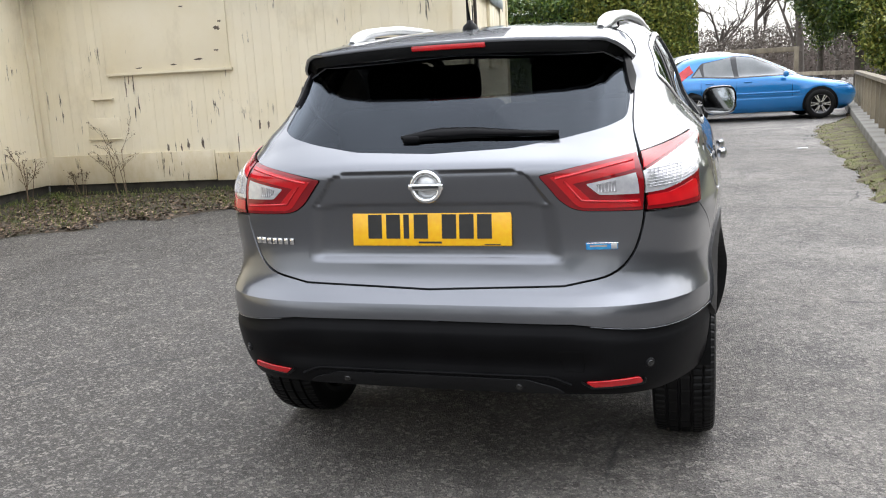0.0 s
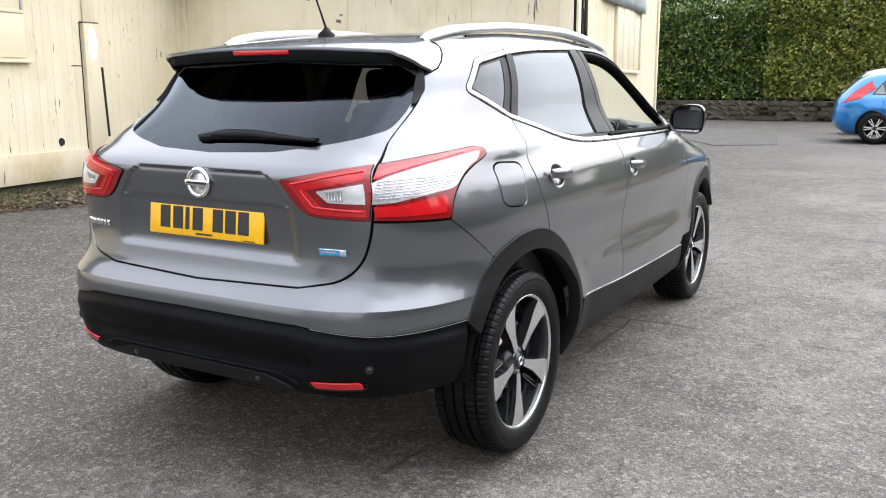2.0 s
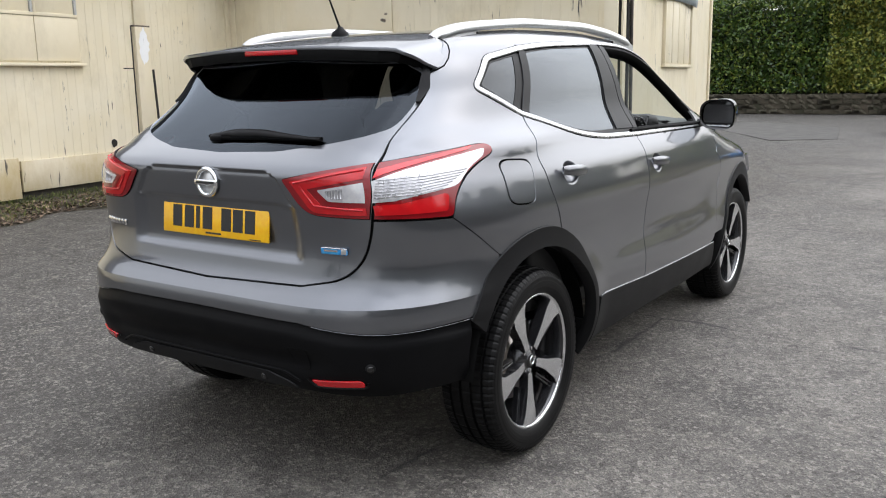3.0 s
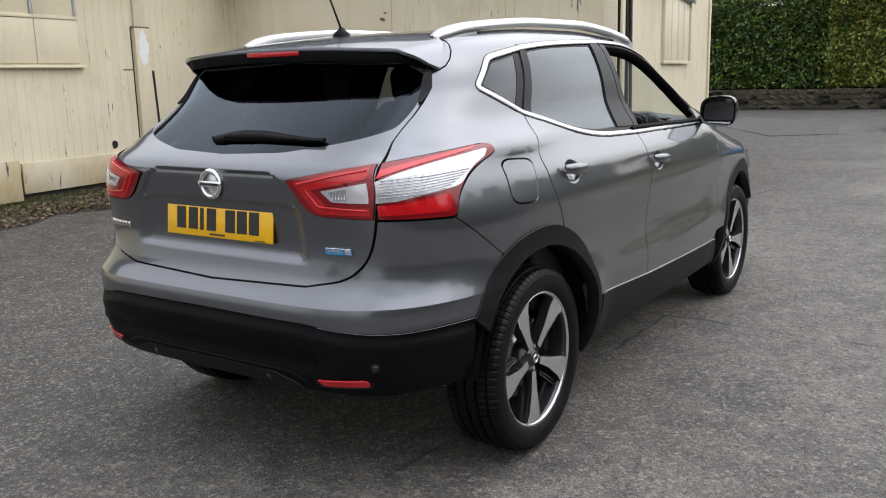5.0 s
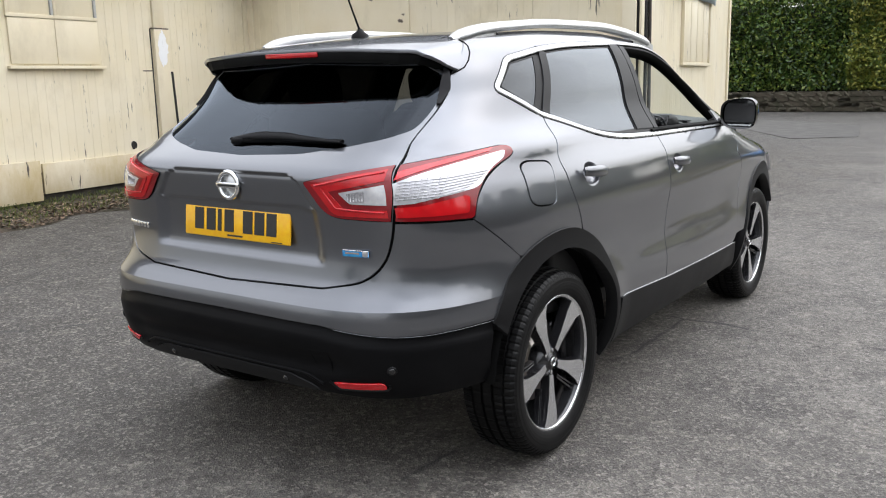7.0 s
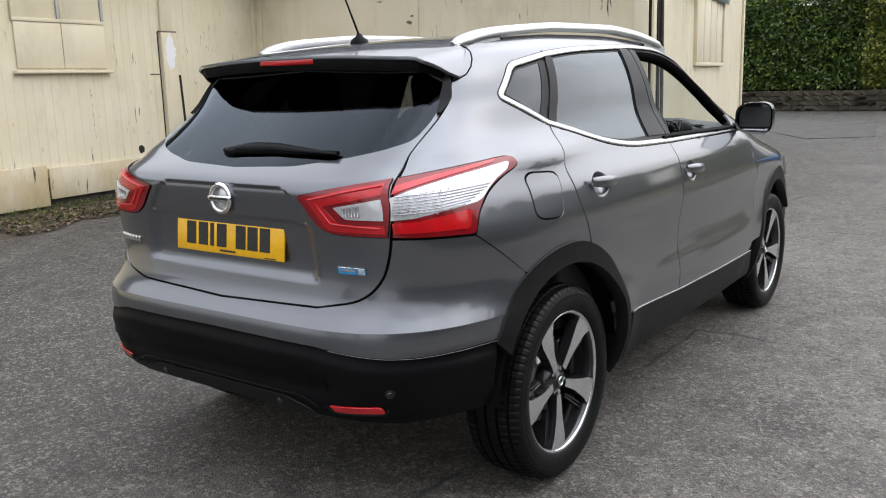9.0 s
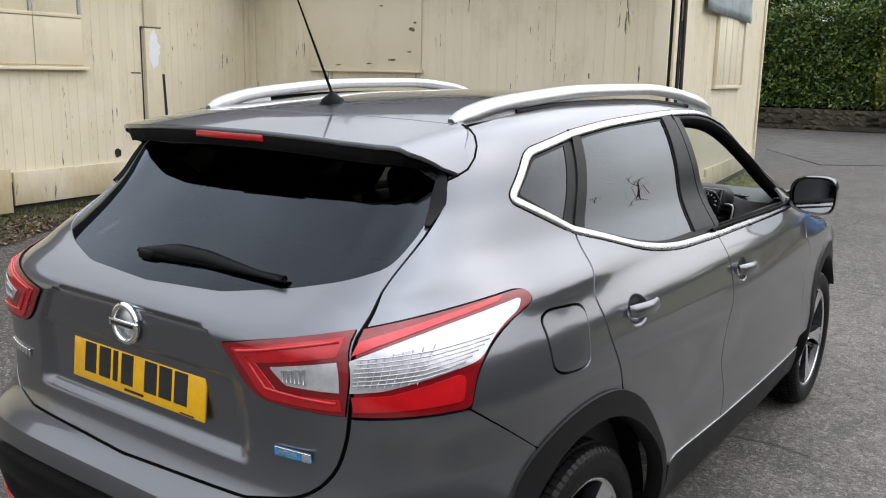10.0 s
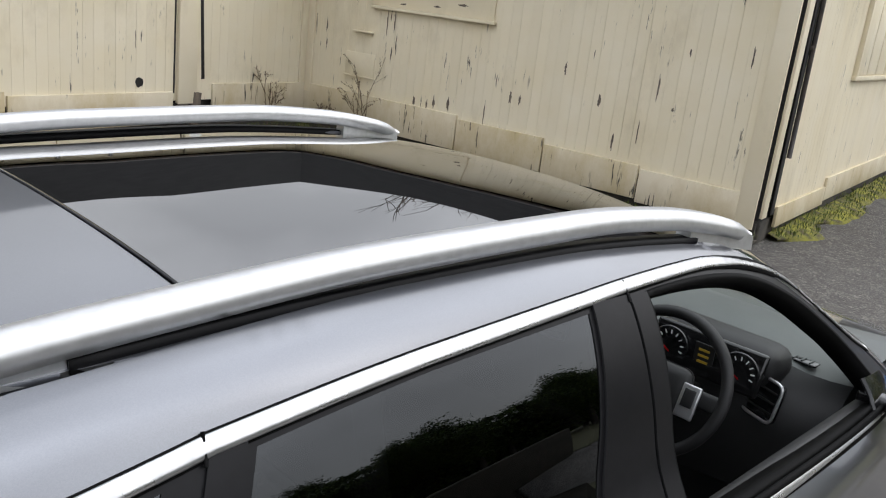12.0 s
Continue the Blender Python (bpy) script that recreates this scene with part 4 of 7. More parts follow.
pb = box(0.13, 0.10, 0.95, (0, 0, 0.475), 0.008)
pme = bpy.data.meshes.new("post")
pb.to_mesh(pme)
pb.free()
pme.materials.append(FENCE)
sb = box(0.11, 0.08, 0.93, (0, 0, 0.465), 0.006)
sme = bpy.data.meshes.new("slat")
sb.to_mesh(sme)
sb.free()
sme.materials.append(FENCE)
y, i = 7.5, 0
while y < 21.4:
    s = new("post", pme if i % 2 == 0 else sme)
    s.parent = fence
    s.matrix_basis = pose(FX(y) + 0.09, y, 0.0, 0, 0, -6.6)
    y, i = y + 1.20, i + 1
for z, w in ((0.98, 0.17),):
    P = [(FX(y) + 0.07, y, z) for y in (7.4, 12, 17, 21.4)]
    V, F = sweep(P, [(0, 0, 1)] * 4, [(-w / 2, -0.03), (w / 2, -0.03), (w / 2, 0.03), (-w / 2, 0.03)])
    part("rail", mesh_of("rail", V, F, smooth=False), FENCE, fence)
P = [(FX(21.4) + 0.09, 21.4, 0.97), (2.9, 24.6, 0.97), (-0.5, 26, 0.97)]
part("rail", mesh_of("rail", *sweep(P, [(0, 0, 1)] * 3, [(-0.06, -0.05), (0.06, -0.05), (0.06, 0.05), (-0.06, 0.05)]), smooth=False), FENCE, fence)
for q in P:
    s = new("post", pme)
    s.parent = fence
    s.matrix_basis = pose(q[0], q[1], 0, 0, 0, 10)
# taller timber barrier behind the cars
barrier = thing("timber_barrier", "plain timber height barrier behind the parked cars", "barrier")
for x in (1.6, 3.62):
    part("post", box(0.13, 0.13, 1.72, (x, 25.6, 0.86), 0.01), FENCE, barrier)
part("rail", box(2.2, 0.10, 0.15, (2.6, 25.6, 1.68), 0.01), FENCE, barrier)
VE = lambda y: float(np.interp(y, (5.6, 8, 13.8, 15.9, 18, 21.5), (2.42, 2.58, 2.80, 3.05, 3.9, 4.75))) + 0.05 * math.sin(y * 4.1) + 0.04 * math.sin(y * 9.3)
V = []
for i, y in enumerate(np.linspace(5.6, 21.5, 60)):
    a, b = FX(y) - 0.17, VE(y)
    V += [(a, y, 0.05), ((a + b) / 2, y, 0.03), (b, y, -0.012)]
o = part("verge", mesh_of("verge", V, [(3 * i + j, 3 * i + j + 1, 3 * i + 4 + j, 3 * i + 3 + j) for i in range(59) for j in range(2)]), mat("mossy_earth", (0.105, 0.105, 0.025), (0.055, 0.038, 0.027), 0.95, scale=3.5, grain=45, bump=0.8, depth=0.02), None)
tagged(o, "earth verge with moss and leaves along the kerb", "verge", kind="structure")
verge_pts = [((FX(y) - 0.17, y), (VE(y), y)) for y in np.linspace(5.6, 20, 30)]
scatter("verge_grass", 1500, along(verge_pts, 0.6, -0.05), 0.05, GRASS, "short rough grass on the verge", "grass", 14, 1.0, 0.14)
scatter("verge_leaves", 2600, along(verge_pts, 1.3, -0.04), 0.06, LITTER, "fallen leaves on the verge", "leaves", 15, 0.4, 0.7)
part("beyond_fence", mesh_of("beyond_fence", [(FX(9) + 0.25, 9, 0.03), (60, 14, 0.03), (60, 45, 0.03), (FX(45) + 0.25, 45, 0.03)], [(0, 1, 2, 3)]), mat("rough_grass", (0.075, 0.08, 0.03), (0.11, 0.10, 0.05), 0.95, scale=1.2, grain=30, bump=0.6), None)
tagged(bpy.data.objects["beyond_fence"], "rough grass field beyond the fence", "field", kind="structure")
patch = bmesh.new()
rim = [(-4.1, 19.3), (-4.75, 23.6), (-3.2, 22.6), (-1.7, 21.2), (-1.05, 17.1), (-2.2, 16.2)]
upper = [patch.verts.new((x, y, 0.005)) for x, y in rim]
lower = [patch.verts.new((x * 1.0, y, -0.02)) for x, y in rim]
patch.faces.new(upper[::-1])
for i in range(6):
    patch.faces.new((upper[i], upper[(i + 1) % 6], lower[(i + 1) % 6], lower[i]))
o = part("tarmac_patch", patch, mat("patched_tarmac", (0.085, 0.082, 0.077), (0.115, 0.11, 0.103), 0.95, scale=3, grain=70, bump=0.5, depth=0.006, spec=0.1), None)
tagged(o, "darker patch of newer tarmac on the road", "ground", kind="structure")
b = box(0.16, 0.07, 0.004, (2.35, 11.3, 0.008), 0.001, rot=Matrix.Rotation(0.4, 4, "Z"))
o = part("paper_scrap", b, SIGN, None)
tagged(o, "scrap of white paper lying on the tarmac", "litter")

# ---- the grey car: one smooth shell, from which the panels are cut ----
# x right, y forward from the rear axle, z up
YC = 1.35
half_width = curve_table([0.15, 0.74, 0.24, 0.80, 0.34, 0.855, 0.46, 0.885, 0.56, 0.892, 0.66, 0.884, 0.78, 0.882, 0.90, 0.893,
                          1.0, 0.877, 1.035, 0.868, 1.07, 0.848, 1.11, 0.820, 1.15, 0.798, 1.20, 0.764, 1.25, 0.736, 1.35, 0.703, 1.45, 0.658, 1.51, 0.617, 1.54, 0.579, 1.56, 0.50])
rear_end = curve_table([0.15, -0.50, 0.25, -0.62, 0.34, -0.725, 0.42, -0.79, 0.50, -0.813, 0.58, -0.821, 0.625, -0.822, 0.66, -0.821, 0.678, -0.815, 0.70, -0.790, 0.72, -0.770, 0.76, -0.748, 0.86, -0.733, 1.0, -0.745,
                        1.07, -0.750, 1.10, -0.735, 1.14, -0.690, 1.20, -0.612, 1.26, -0.540, 1.32, -0.472, 1.40, -0.395, 1.48, -0.335, 1.54, -0.285, 1.56, -0.25])
front_end = curve_table([0.15, 3.30, 0.25, 3.44, 0.35, 3.51, 0.5, 3.535, 0.65, 3.52, 0.76, 3.49, 0.84, 3.42, 0.90, 3.28, 0.96, 3.02, 1.01, 2.72, 1.05, 2.52, 1.08, 2.43,
                         1.14, 2.34, 1.25, 2.17, 1.38, 1.94, 1.48, 1.75, 1.54, 1.60, 1.56, 1.52])
squareness = curve_table([0.15, 5.0, 0.6, 5.6, 0.95, 6.0, 1.06, 5.8, 1.15, 5.9, 1.23, 7.2, 1.36, 7.0, 1.46, 8.0, 1.56, 8.0])
roof_line = curve_table([-0.6, 1.44, -0.42, 1.483, -0.2, 1.517, 0.1, 1.546, 0.5, 1.569, 0.9, 1.573, 1.3, 1.553, 1.6, 1.518, 2.4, 1.40, 3.6, 1.2])


def sm(a, lo, hi):
    return smoothstep((a - lo) / (hi - lo))


CREASE = 0.680


def shell(q, zeta):
    """The body's outer skin. q: angle round the plan (40 degrees a unit) from the middle of the rear; zeta: height, before the roof's arch."""
    q, zeta = np.asarray(q, float), np.asarray(zeta, float)
    a = np.radians(q * 40)
    s, c = np.sin(a), np.cos(a)
    n = np.where(c > 0, squareness(zeta), 5.5)
    r = (np.abs(s) ** n + np.abs(c) ** n) ** (-1 / n)
    w = half_width(zeta) * np.where(c > 0, 1, 1 - 0.05 * c * c - 0.11 * c * c * (1 - sm(zeta, 0.95, 1.1)))
    length = np.where(c > 0, YC - rear_end(zeta), front_end(zeta) - YC)
    x, y = w * r * s, YC - length * r * c
    z = zeta - (1.575 - roof_line(y)) * sm(zeta, 1.05, 1.5) * (1 - 0.6 * sm(y, 1.35, 2.2))
    ax = np.abs(x)
    side = sm(np.abs(q), 1.0, 1.5)
    # haunch over the rear wheel, hollow along the doors, edge of the arches
    out = 0.05 * np.exp(-(((y + 0.28) / 0.40) ** 2) - ((zeta - 1.15) / 0.055) ** 2)
    out -= 0.009 * np.exp(-(((zeta - 0.70) / 0.09) ** 2)) * sm(y, 0.35, 0.8) * (1 - sm(y, 1.7, 2.15))
    out += 0.02 * np.exp(-(((np.hypot(y, zeta - 0.345) - 0.42) / 0.10) ** 2)) * sm(-zeta, -0.85, -0.55)
    out += 0.008 * np.exp(-(((np.hypot(y - 2.646, zeta - 0.345) - 0.42) / 0.10) ** 2)) * sm(-zeta, -0.85, -0.55)
    x = x + np.sign(x) * out * side
    # crease across the bumper, out to the wheel arches
    corner = (1 - sm(y, -0.46, -0.28)) * sm(np.abs(q), 0.85, 1.15)
    x = x + np.sign(x) * 0.014 * corner * np.clip(1 - (zeta - CREASE) / 0.11, 0, 1) * sm(zeta, 0.58, 0.63)
    # tailgate: hollow round the number plate, raised panel above it, step under the glass
    back = (1 - sm(np.abs(q), 0.95, 1.12)) * (c > 0)
    hollow = sm(0.405 + 0.10 * (0.985 - zeta) - ax, 0, 0.06) * sm(zeta, 0.792, 0.822) * (1 - sm(zeta, 0.968, 0.982))
    m1 = (0.390 - 0.75 * (zeta - 0.975) - ax) / 0.05
    m2 = (1.088 - zeta) / 0.032
    raised = sm(1 - np.hypot(np.maximum(1 - m1, 0), np.maximum(1 - m2, 0)), 0.0, 0.30) * sm(zeta, 0.972, 0.985)
    groove = np.exp(-(((zeta - 0.977) / 0.006) ** 2)) * (1 - sm(ax, 0.30, 0.36))
    y = y + back * (0.019 * hollow + 0.011 * raised + 0.006 * groove)
    ledge = sm(0.630 - 0.031 * sm(ax, 0.40, 0.72) - zeta, 0.0, 0.045) * np.where(c > 0, 1, 0) * (1 - sm(y, -0.5, -0.3))
    y = y - 0.014 * ledge * (1 - sm(np.abs(q), 0.95, 1.3))
    x = x + np.sign(x) * 0.012 * ledge * sm(np.abs(q), 0.9, 1.2)
    # bumper: ledge where paint meets plastic, deep hollow of the lower valance
    y = y + back * 0.018 * np.exp(-(((zeta - 0.50) / 0.035) ** 2)) * (1 - sm(ax, 0.45, 0.6))
    return np.stack([x, y, z], -1)


def shell_normal(q, zeta, e=0.002):
    du = shell(q + e, zeta) - shell(q - e, zeta)
    dv = shell(q, zeta + e) - shell(q, zeta - e)
    n = np.cross(du, dv)
    return n / (np.linalg.norm(n, axis=-1)[..., None] + 1e-12)


def from_rear(x, z):
    """Where a point seen from behind at (x, z) lies on the shell."""
    zeta = z
    for _ in range(8):
        w, n = half_width(zeta), squareness(zeta)
        u = min(abs(x) / w, 0.9999)
        v = (1 - u**n) ** (1 / n)
        y = YC - (YC - rear_end(zeta)) * v
        zeta = z + (1.575 - roof_line(y)) * sm(zeta, 1.05, 1.5)
    return np.array([math.copysign(math.degrees(math.atan2(u, v)) / 40, x), float(zeta)])


def from_side(y, z):
    """Where a point seen from the side at (y, z) lies on the shell's right side."""
    zeta = z
    for _ in range(8):
        drop = (1.575 - roof_line(y)) * sm(zeta, 1.05, 1.5) * (1 - 0.6 * sm(y, 1.35, 2.2))
        zeta = z + drop
    if y < YC:
        v, n = min((YC - y) / (YC - rear_end(zeta)), 0.9999), squareness(zeta)
    else:
        v, n = min((y - YC) / (front_end(zeta) - YC), 0.9999), 5.5
    u = (1 - v**n) ** (1 / n)
    return np.array([math.degrees(math.atan2(u, v if y < YC else -v)) / 40, float(zeta)])


def at_height(y, zeta):
    """The shell's point at y on the right side, at a height measured before the roof's arch."""
    if y < YC:
        v, n = min((YC - y) / (YC - rear_end(zeta)), 0.9999), squareness(zeta)
    else:
        v, n = min((y - YC) / (front_end(zeta) - YC), 0.9999), 5.5
    return np.array([math.degrees(math.atan2((1 - v**n) ** (1 / n), v if y < YC else -v)) / 40, zeta])


def outline(pts, closed=True, step=0.02):
    """A line through corner points, each (kind, a, b) or (kind, a, b, radius): kind 'r' from behind (x, z), 's' from the side (y, z)."""
    P = [(from_rear(p[1], p[2]) if p[0] == "r" else np.array(p[1:3], float) if p[0] == "q" else at_height(p[1], p[2]) if p[0] == "h" else from_side(p[1], p[2]), p[3] if len(p) > 3 else 0.0) for p in pts]
    n, res = len(P), []
    for i, (p, rad) in enumerate(P):
        if rad and (closed or 0 < i < n - 1):
            a, b = P[i - 1][0], P[(i + 1) % n][0]
            la, lb = np.linalg.norm(a - p), np.linalg.norm(b - p)
            ka, kb = min(rad, la * 0.49), min(rad, lb * 0.49)
            s, e = p + (a - p) * ka / la, p + (b - p) * kb / lb
            for t in np.linspace(0, 1, 9):
                res.append((1 - t) ** 2 * s + 2 * t * (1 - t) * p + t * t * e)
        else:
            res.append(p)
    full = []
    m = len(res)
    for i in range(m if closed else m - 1):
        a, b = res[i], res[(i + 1) % m]
        k = max(1, int(np.linalg.norm(b - a) / step))
        full += [a + (b - a) * j / k for j in range(k)]
    if not closed:
        full.append(res[-1])
    return np.array(full)


def inside(pts, poly):
    x, y = pts[:, 0], pts[:, 1]
    hit = np.zeros(len(pts), bool)
    x1, y1 = poly[:, 0], poly[:, 1]
    x2, y2 = np.roll(x1, -1), np.roll(y1, -1)
    for a, b, c, d in zip(x1, y1, x2, y2):
        if b != d:
            cond = (b > y) != (d > y)
            hit ^= cond & (x < (c - a) * (y - b) / (d - b) + a)
    return hit


def skin(name, line, holes=(), off=0.0, depth=0.012, step=0.022, surf=None, norm=None, mirrored=False):
    """A panel cut from a surface along a closed line, with its edges turned inward."""
    from mathutils.geometry import delaunay_2d_cdt
    surf, norm = surf or shell, norm or shell_normal
    loops = [np.asarray(line)] + [np.asarray(h) for h in holes]
    lo, hi = loops[0].min(0), loops[0].max(0)
    gx, gy = np.arange(lo[0] + step / 2, hi[0], step), np.arange(lo[1] + step / 2, hi[1], step)
    grid = np.array(np.meshgrid(gx, gy)).reshape(2, -1).T
    keep = inside(grid, loops[0])
    for h in loops[1:]:
        keep &= ~inside(grid, h)
    allb = np.concatenate(loops)
    grid = grid[keep]
    if len(grid):
        d = np.concatenate([np.min(((c[:, None] - allb[None]) ** 2).sum(-1), 1) for c in np.array_split(grid, max(1, len(grid) // 500))])
        grid = grid[d > (0.45 * step) ** 2]
    pts, edges, k = [], [], 0
    for lp in loops:
        pts += [Vector(p) for p in lp]
        edges += [(k + i, k + (i + 1) % len(lp)) for i in range(len(lp))]
        k += len(lp)
    pts += [Vector(p) for p in grid]
    co, _, tri, *_ = delaunay_2d_cdt(pts, edges, [], 0, 1e-6)
    co = np.array([tuple(c) for c in co])
    tri = np.array([t for t in tri])
    cen = co[tri].mean(1)
    ok = inside(cen, loops[0])
    for h in loops[1:]:
        ok &= ~inside(cen, h)
    tri = tri[ok]
    P, N = surf(co[:, 0], co[:, 1]), norm(co[:, 0], co[:, 1])
    P = P + N * off
    # triangles face outward
    g = np.cross(P[tri[:, 1]] - P[tri[:, 0]], P[tri[:, 2]] - P[tri[:, 0]])
    flip = (g * N[tri[:, 0]]).sum(1) < 0
    tri[flip] = tri[flip][:, ::-1]
    count = {}
    for a, b, c in tri:
        for e in ((a, b), (b, c), (c, a)):
            count[e] = 1
    rim = [e for e in count if (e[1], e[0]) not in count]
    V, NN, F = [*P], [*N], [tuple(t) for t in tri]
    for a, b in rim:
        tang = P[b] - P[a]
        outw = np.cross(tang, N[a])
        outw /= np.linalg.norm(outw) + 1e-12
        i = len(V)
        V += [P[a], P[b], P[b] - N[b] * depth, P[a] - N[a] * depth]
        NN += [N[a] * 0.5 + outw * 0.8, N[b] * 0.5 + outw * 0.8, outw, outw]
        F.append((i + 1, i, i + 3, i + 2))
    V, NN = np.array(V), np.array(NN)
    if mirrored:
        V, NN, F = V * (-1, 1, 1), NN * (-1, 1, 1), [f[::-1] for f in F]
    return mesh_of(name, V, F, NN)


def both(name, line, material, parent, label="", **kw):
    return [part(name, skin(name, line, mirrored=m, **kw), material, parent, label) for m in (False, True)]


def tube_on(name, line, section, closed=False, off=0.0, mirrored=False, scale=None):
    """A strip that follows a line on the shell."""
    P, N = shell(line[:, 0], line[:, 1]), shell_normal(line[:, 0], line[:, 1])
    V, F = sweep(P + N * off, N, section, closed, scale)
    if mirrored:
        V, F = V * (-1, 1, 1), [f[::-1] for f in F]
    return mesh_of(name, V, F)


def arch(cy, cz, r, a0, a1, k=24):
    return [("s", cy + r * math.cos(radians(a)), cz + r * math.sin(radians(a))) for a in np.linspace(a0, a1, k)]


def mirror_line(half):
    """Closes a half outline (from the middle line outwards and back) to both sides."""
    return np.concatenate([half, half[::-1] * (-1, 1)])


car = thing("grey_car", "dark grey metallic crossover car parked on the tarmac", "car")

# outlines of the rear
SEAM_UP = [("r", 0.611, 1.172), ("r", 0.603, 1.222), ("r", 0.601, 1.268), ("r", 0.596, 1.318), ("s", -0.262, 1.385)]
gate = outline([("r", 0.0, 0.722), ("r", 0.42, 0.735), ("r", 0.605, 0.77, 0.12), ("r", 0.648, 0.945), ("r", 0.628, 1.118), *SEAM_UP, ("r", 0.5, 1.43), ("r", 0.0, 1.445)], closed=False)
sq = from_side(-0.262, 1.385)
glass_rear = outline([("r", 0.0, 1.131), ("r", 0.255, 1.140, 0.05), ("r", 0.40, 1.161, 0.05), ("r", 0.53, 1.188, 0.05), ("r", 0.590, 1.214, 0.03), ("r", 0.591, 1.268), ("r", 0.586, 1.318), ("q", sq[0] - 0.02, sq[1]), ("r", 0.5, 1.42), ("r", 0.0, 1.435)], closed=False)
lamp_in = outline([("r", 0.352, 1.062, 0.01), ("r", 0.625, 1.112), ("r", 0.645, 0.952), ("r", 0.46, 0.958, 0.05), ("r", 0.415, 0.985, 0.03)])
lamp_out = outline([("r", 0.637, 1.112), ("s", -0.235, 1.153, 0.03), ("s", -0.225, 1.125, 0.02), ("s", -0.44, 1.035, 0.05), ("s", -0.475, 0.945, 0.012), ("r", 0.657, 0.952)])
part("tailgate", skin("tailgate", mirror_line(gate), [mirror_line(glass_rear)], step=0.0105, depth=0.02), PAINT, car, "grey metallic tailgate with hollow for the plate")
def window_normal(q, h):
    """An even bow across the rear window."""
    rise = 0.99 + 0.10 * (h - 1.13) / 0.31
    x = shell(q, h)[..., 0]
    turn = np.radians(9) * x / 0.55 + np.radians(26) * np.sign(x) * np.clip((np.abs(x) - 0.43) / 0.14, 0, 1) ** 1.5
    c = 1 / np.sqrt(1 + rise * rise)
    return np.stack([c * np.sin(turn), -c * np.cos(turn), c * rise], -1)


part("rear_window", skin("rear_window", mirror_line(glass_rear), off=-0.003, step=0.02, norm=window_normal), GLASS_REAR, car, "tinted rear window")
both("tail_lamp_inner", lamp_in, LAMP_RED, car, off=0.006, step=0.012)
both("tail_lamp_outer", lamp_out, LAMP_RED, car, off=0.006, step=0.012)
# bumper
bump_up = outline([("r", 0.0, 0.716), ("r", 0.42, 0.729), ("r", 0.612, 0.764, 0.12), ("r", 0.656, 0.943), ("s", -0.475, 0.937), ("s", -0.262, 0.79), *arch(0, 0.345, 0.49, 121, 136.9, 7),
                   ("r", 0.80, CREASE), ("r", 0.45, CREASE), ("r", 0.0, CREASE)], closed=False)
bump_band = outline([("r", 0.0, CREASE), ("r", 0.45, CREASE), ("r", 0.80, CREASE), *arch(0, 0.345, 0.49, 136.9, 147, 5),
                     ("r", 0.70, 0.602, 0.1), ("r", 0.45, 0.630), ("r", 0.0, 0.633)], closed=False)
bump_low = outline([("r", 0.0, 0.629), ("r", 0.45, 0.626), ("r", 0.70, 0.597, 0.1), ("s", -0.415, 0.605), ("s", -0.428, 0.50), ("s", -0.402, 0.395), ("r", 0.66, 0.385, 0.06), ("r", 0.48, 0.398), ("r", 0.0, 0.398)], closed=False)
part("rear_bumper", skin("rear_bumper", mirror_line(bump_up), step=0.016, depth=0.02, norm=lambda q, h: shell_normal(q, np.maximum(h, CREASE + 0.010))), PAINT, car)
part("bumper_band", skin("bumper_band", mirror_line(bump_band), step=0.016, depth=0.02, norm=lambda q, h: shell_normal(q, np.minimum(h, CREASE - 0.012))), PAINT, car, "grey painted band below the bumper's crease")
part("bumper_valance", skin("bumper_valance", mirror_line(bump_low), off=-0.004, step=0.013, depth=0.06), BLACKPL, car, "black plastic lower bumper")
# sides
WHEEL_F = 2.646
TOPZ = curve_table([0.9, 1.512, 1.06, 1.5145, 1.27, 1.510, 1.40, 1.496, 1.49, 1.478, 1.60, 1.446, 1.70, 1.406, 1.88, 1.306, 2.03, 1.222, 2.12, 1.17])
WINZ = curve_table([1.062, 1.491, 1.18, 1.489, 1.28, 1.483, 1.40, 1.468, 1.50, 1.444, 1.60, 1.408, 1.70, 1.364, 1.80, 1.308, 1.90, 1.246, 1.97, 1.190])


def top_of(table, dz, ys):
    return [("s", float(y), float(table(y)) + dz) for y in ys]


TOPY = np.concatenate([[0.9, 1.06, 1.16], np.arange(1.22, 2.04, 0.03)])
qwin = outline([("s", -0.075, 1.342, 0.012), ("s", 0.028, 1.418, 0.012), ("s", 0.192, 1.444), ("s", 0.070, 1.262)])
rwin = outline([("s", 0.300, 1.459), ("s", 0.55, 1.479), ("s", 0.895, 1.489), ("s", 0.805, 1.146), ("s", 0.50, 1.146, 0.2), ("s", 0.158, 1.232)])
fwin = outline(top_of(WINZ, 0, np.concatenate([[1.062, 1.16], np.arange(1.22, 1.96, 0.03)])) + [("s", 1.985, 1.15), ("s", 1.99, 1.122, 0.02), ("s", 1.5, 1.128), ("s", 1.045, 1.135)])
dlo = outline([("s", -0.107, 1.335, 0.018), ("s", 0.015, 1.435, 0.018), ("s", 0.25, 1.472), ("s", 0.55, 1.495), *top_of(TOPZ, -0.007, TOPY), ("s", 2.14, 1.10, 0.03), ("s", 0.995, 1.115), ("s", 0.50, 1.127, 0.2), ("s", 0.10, 1.238)])
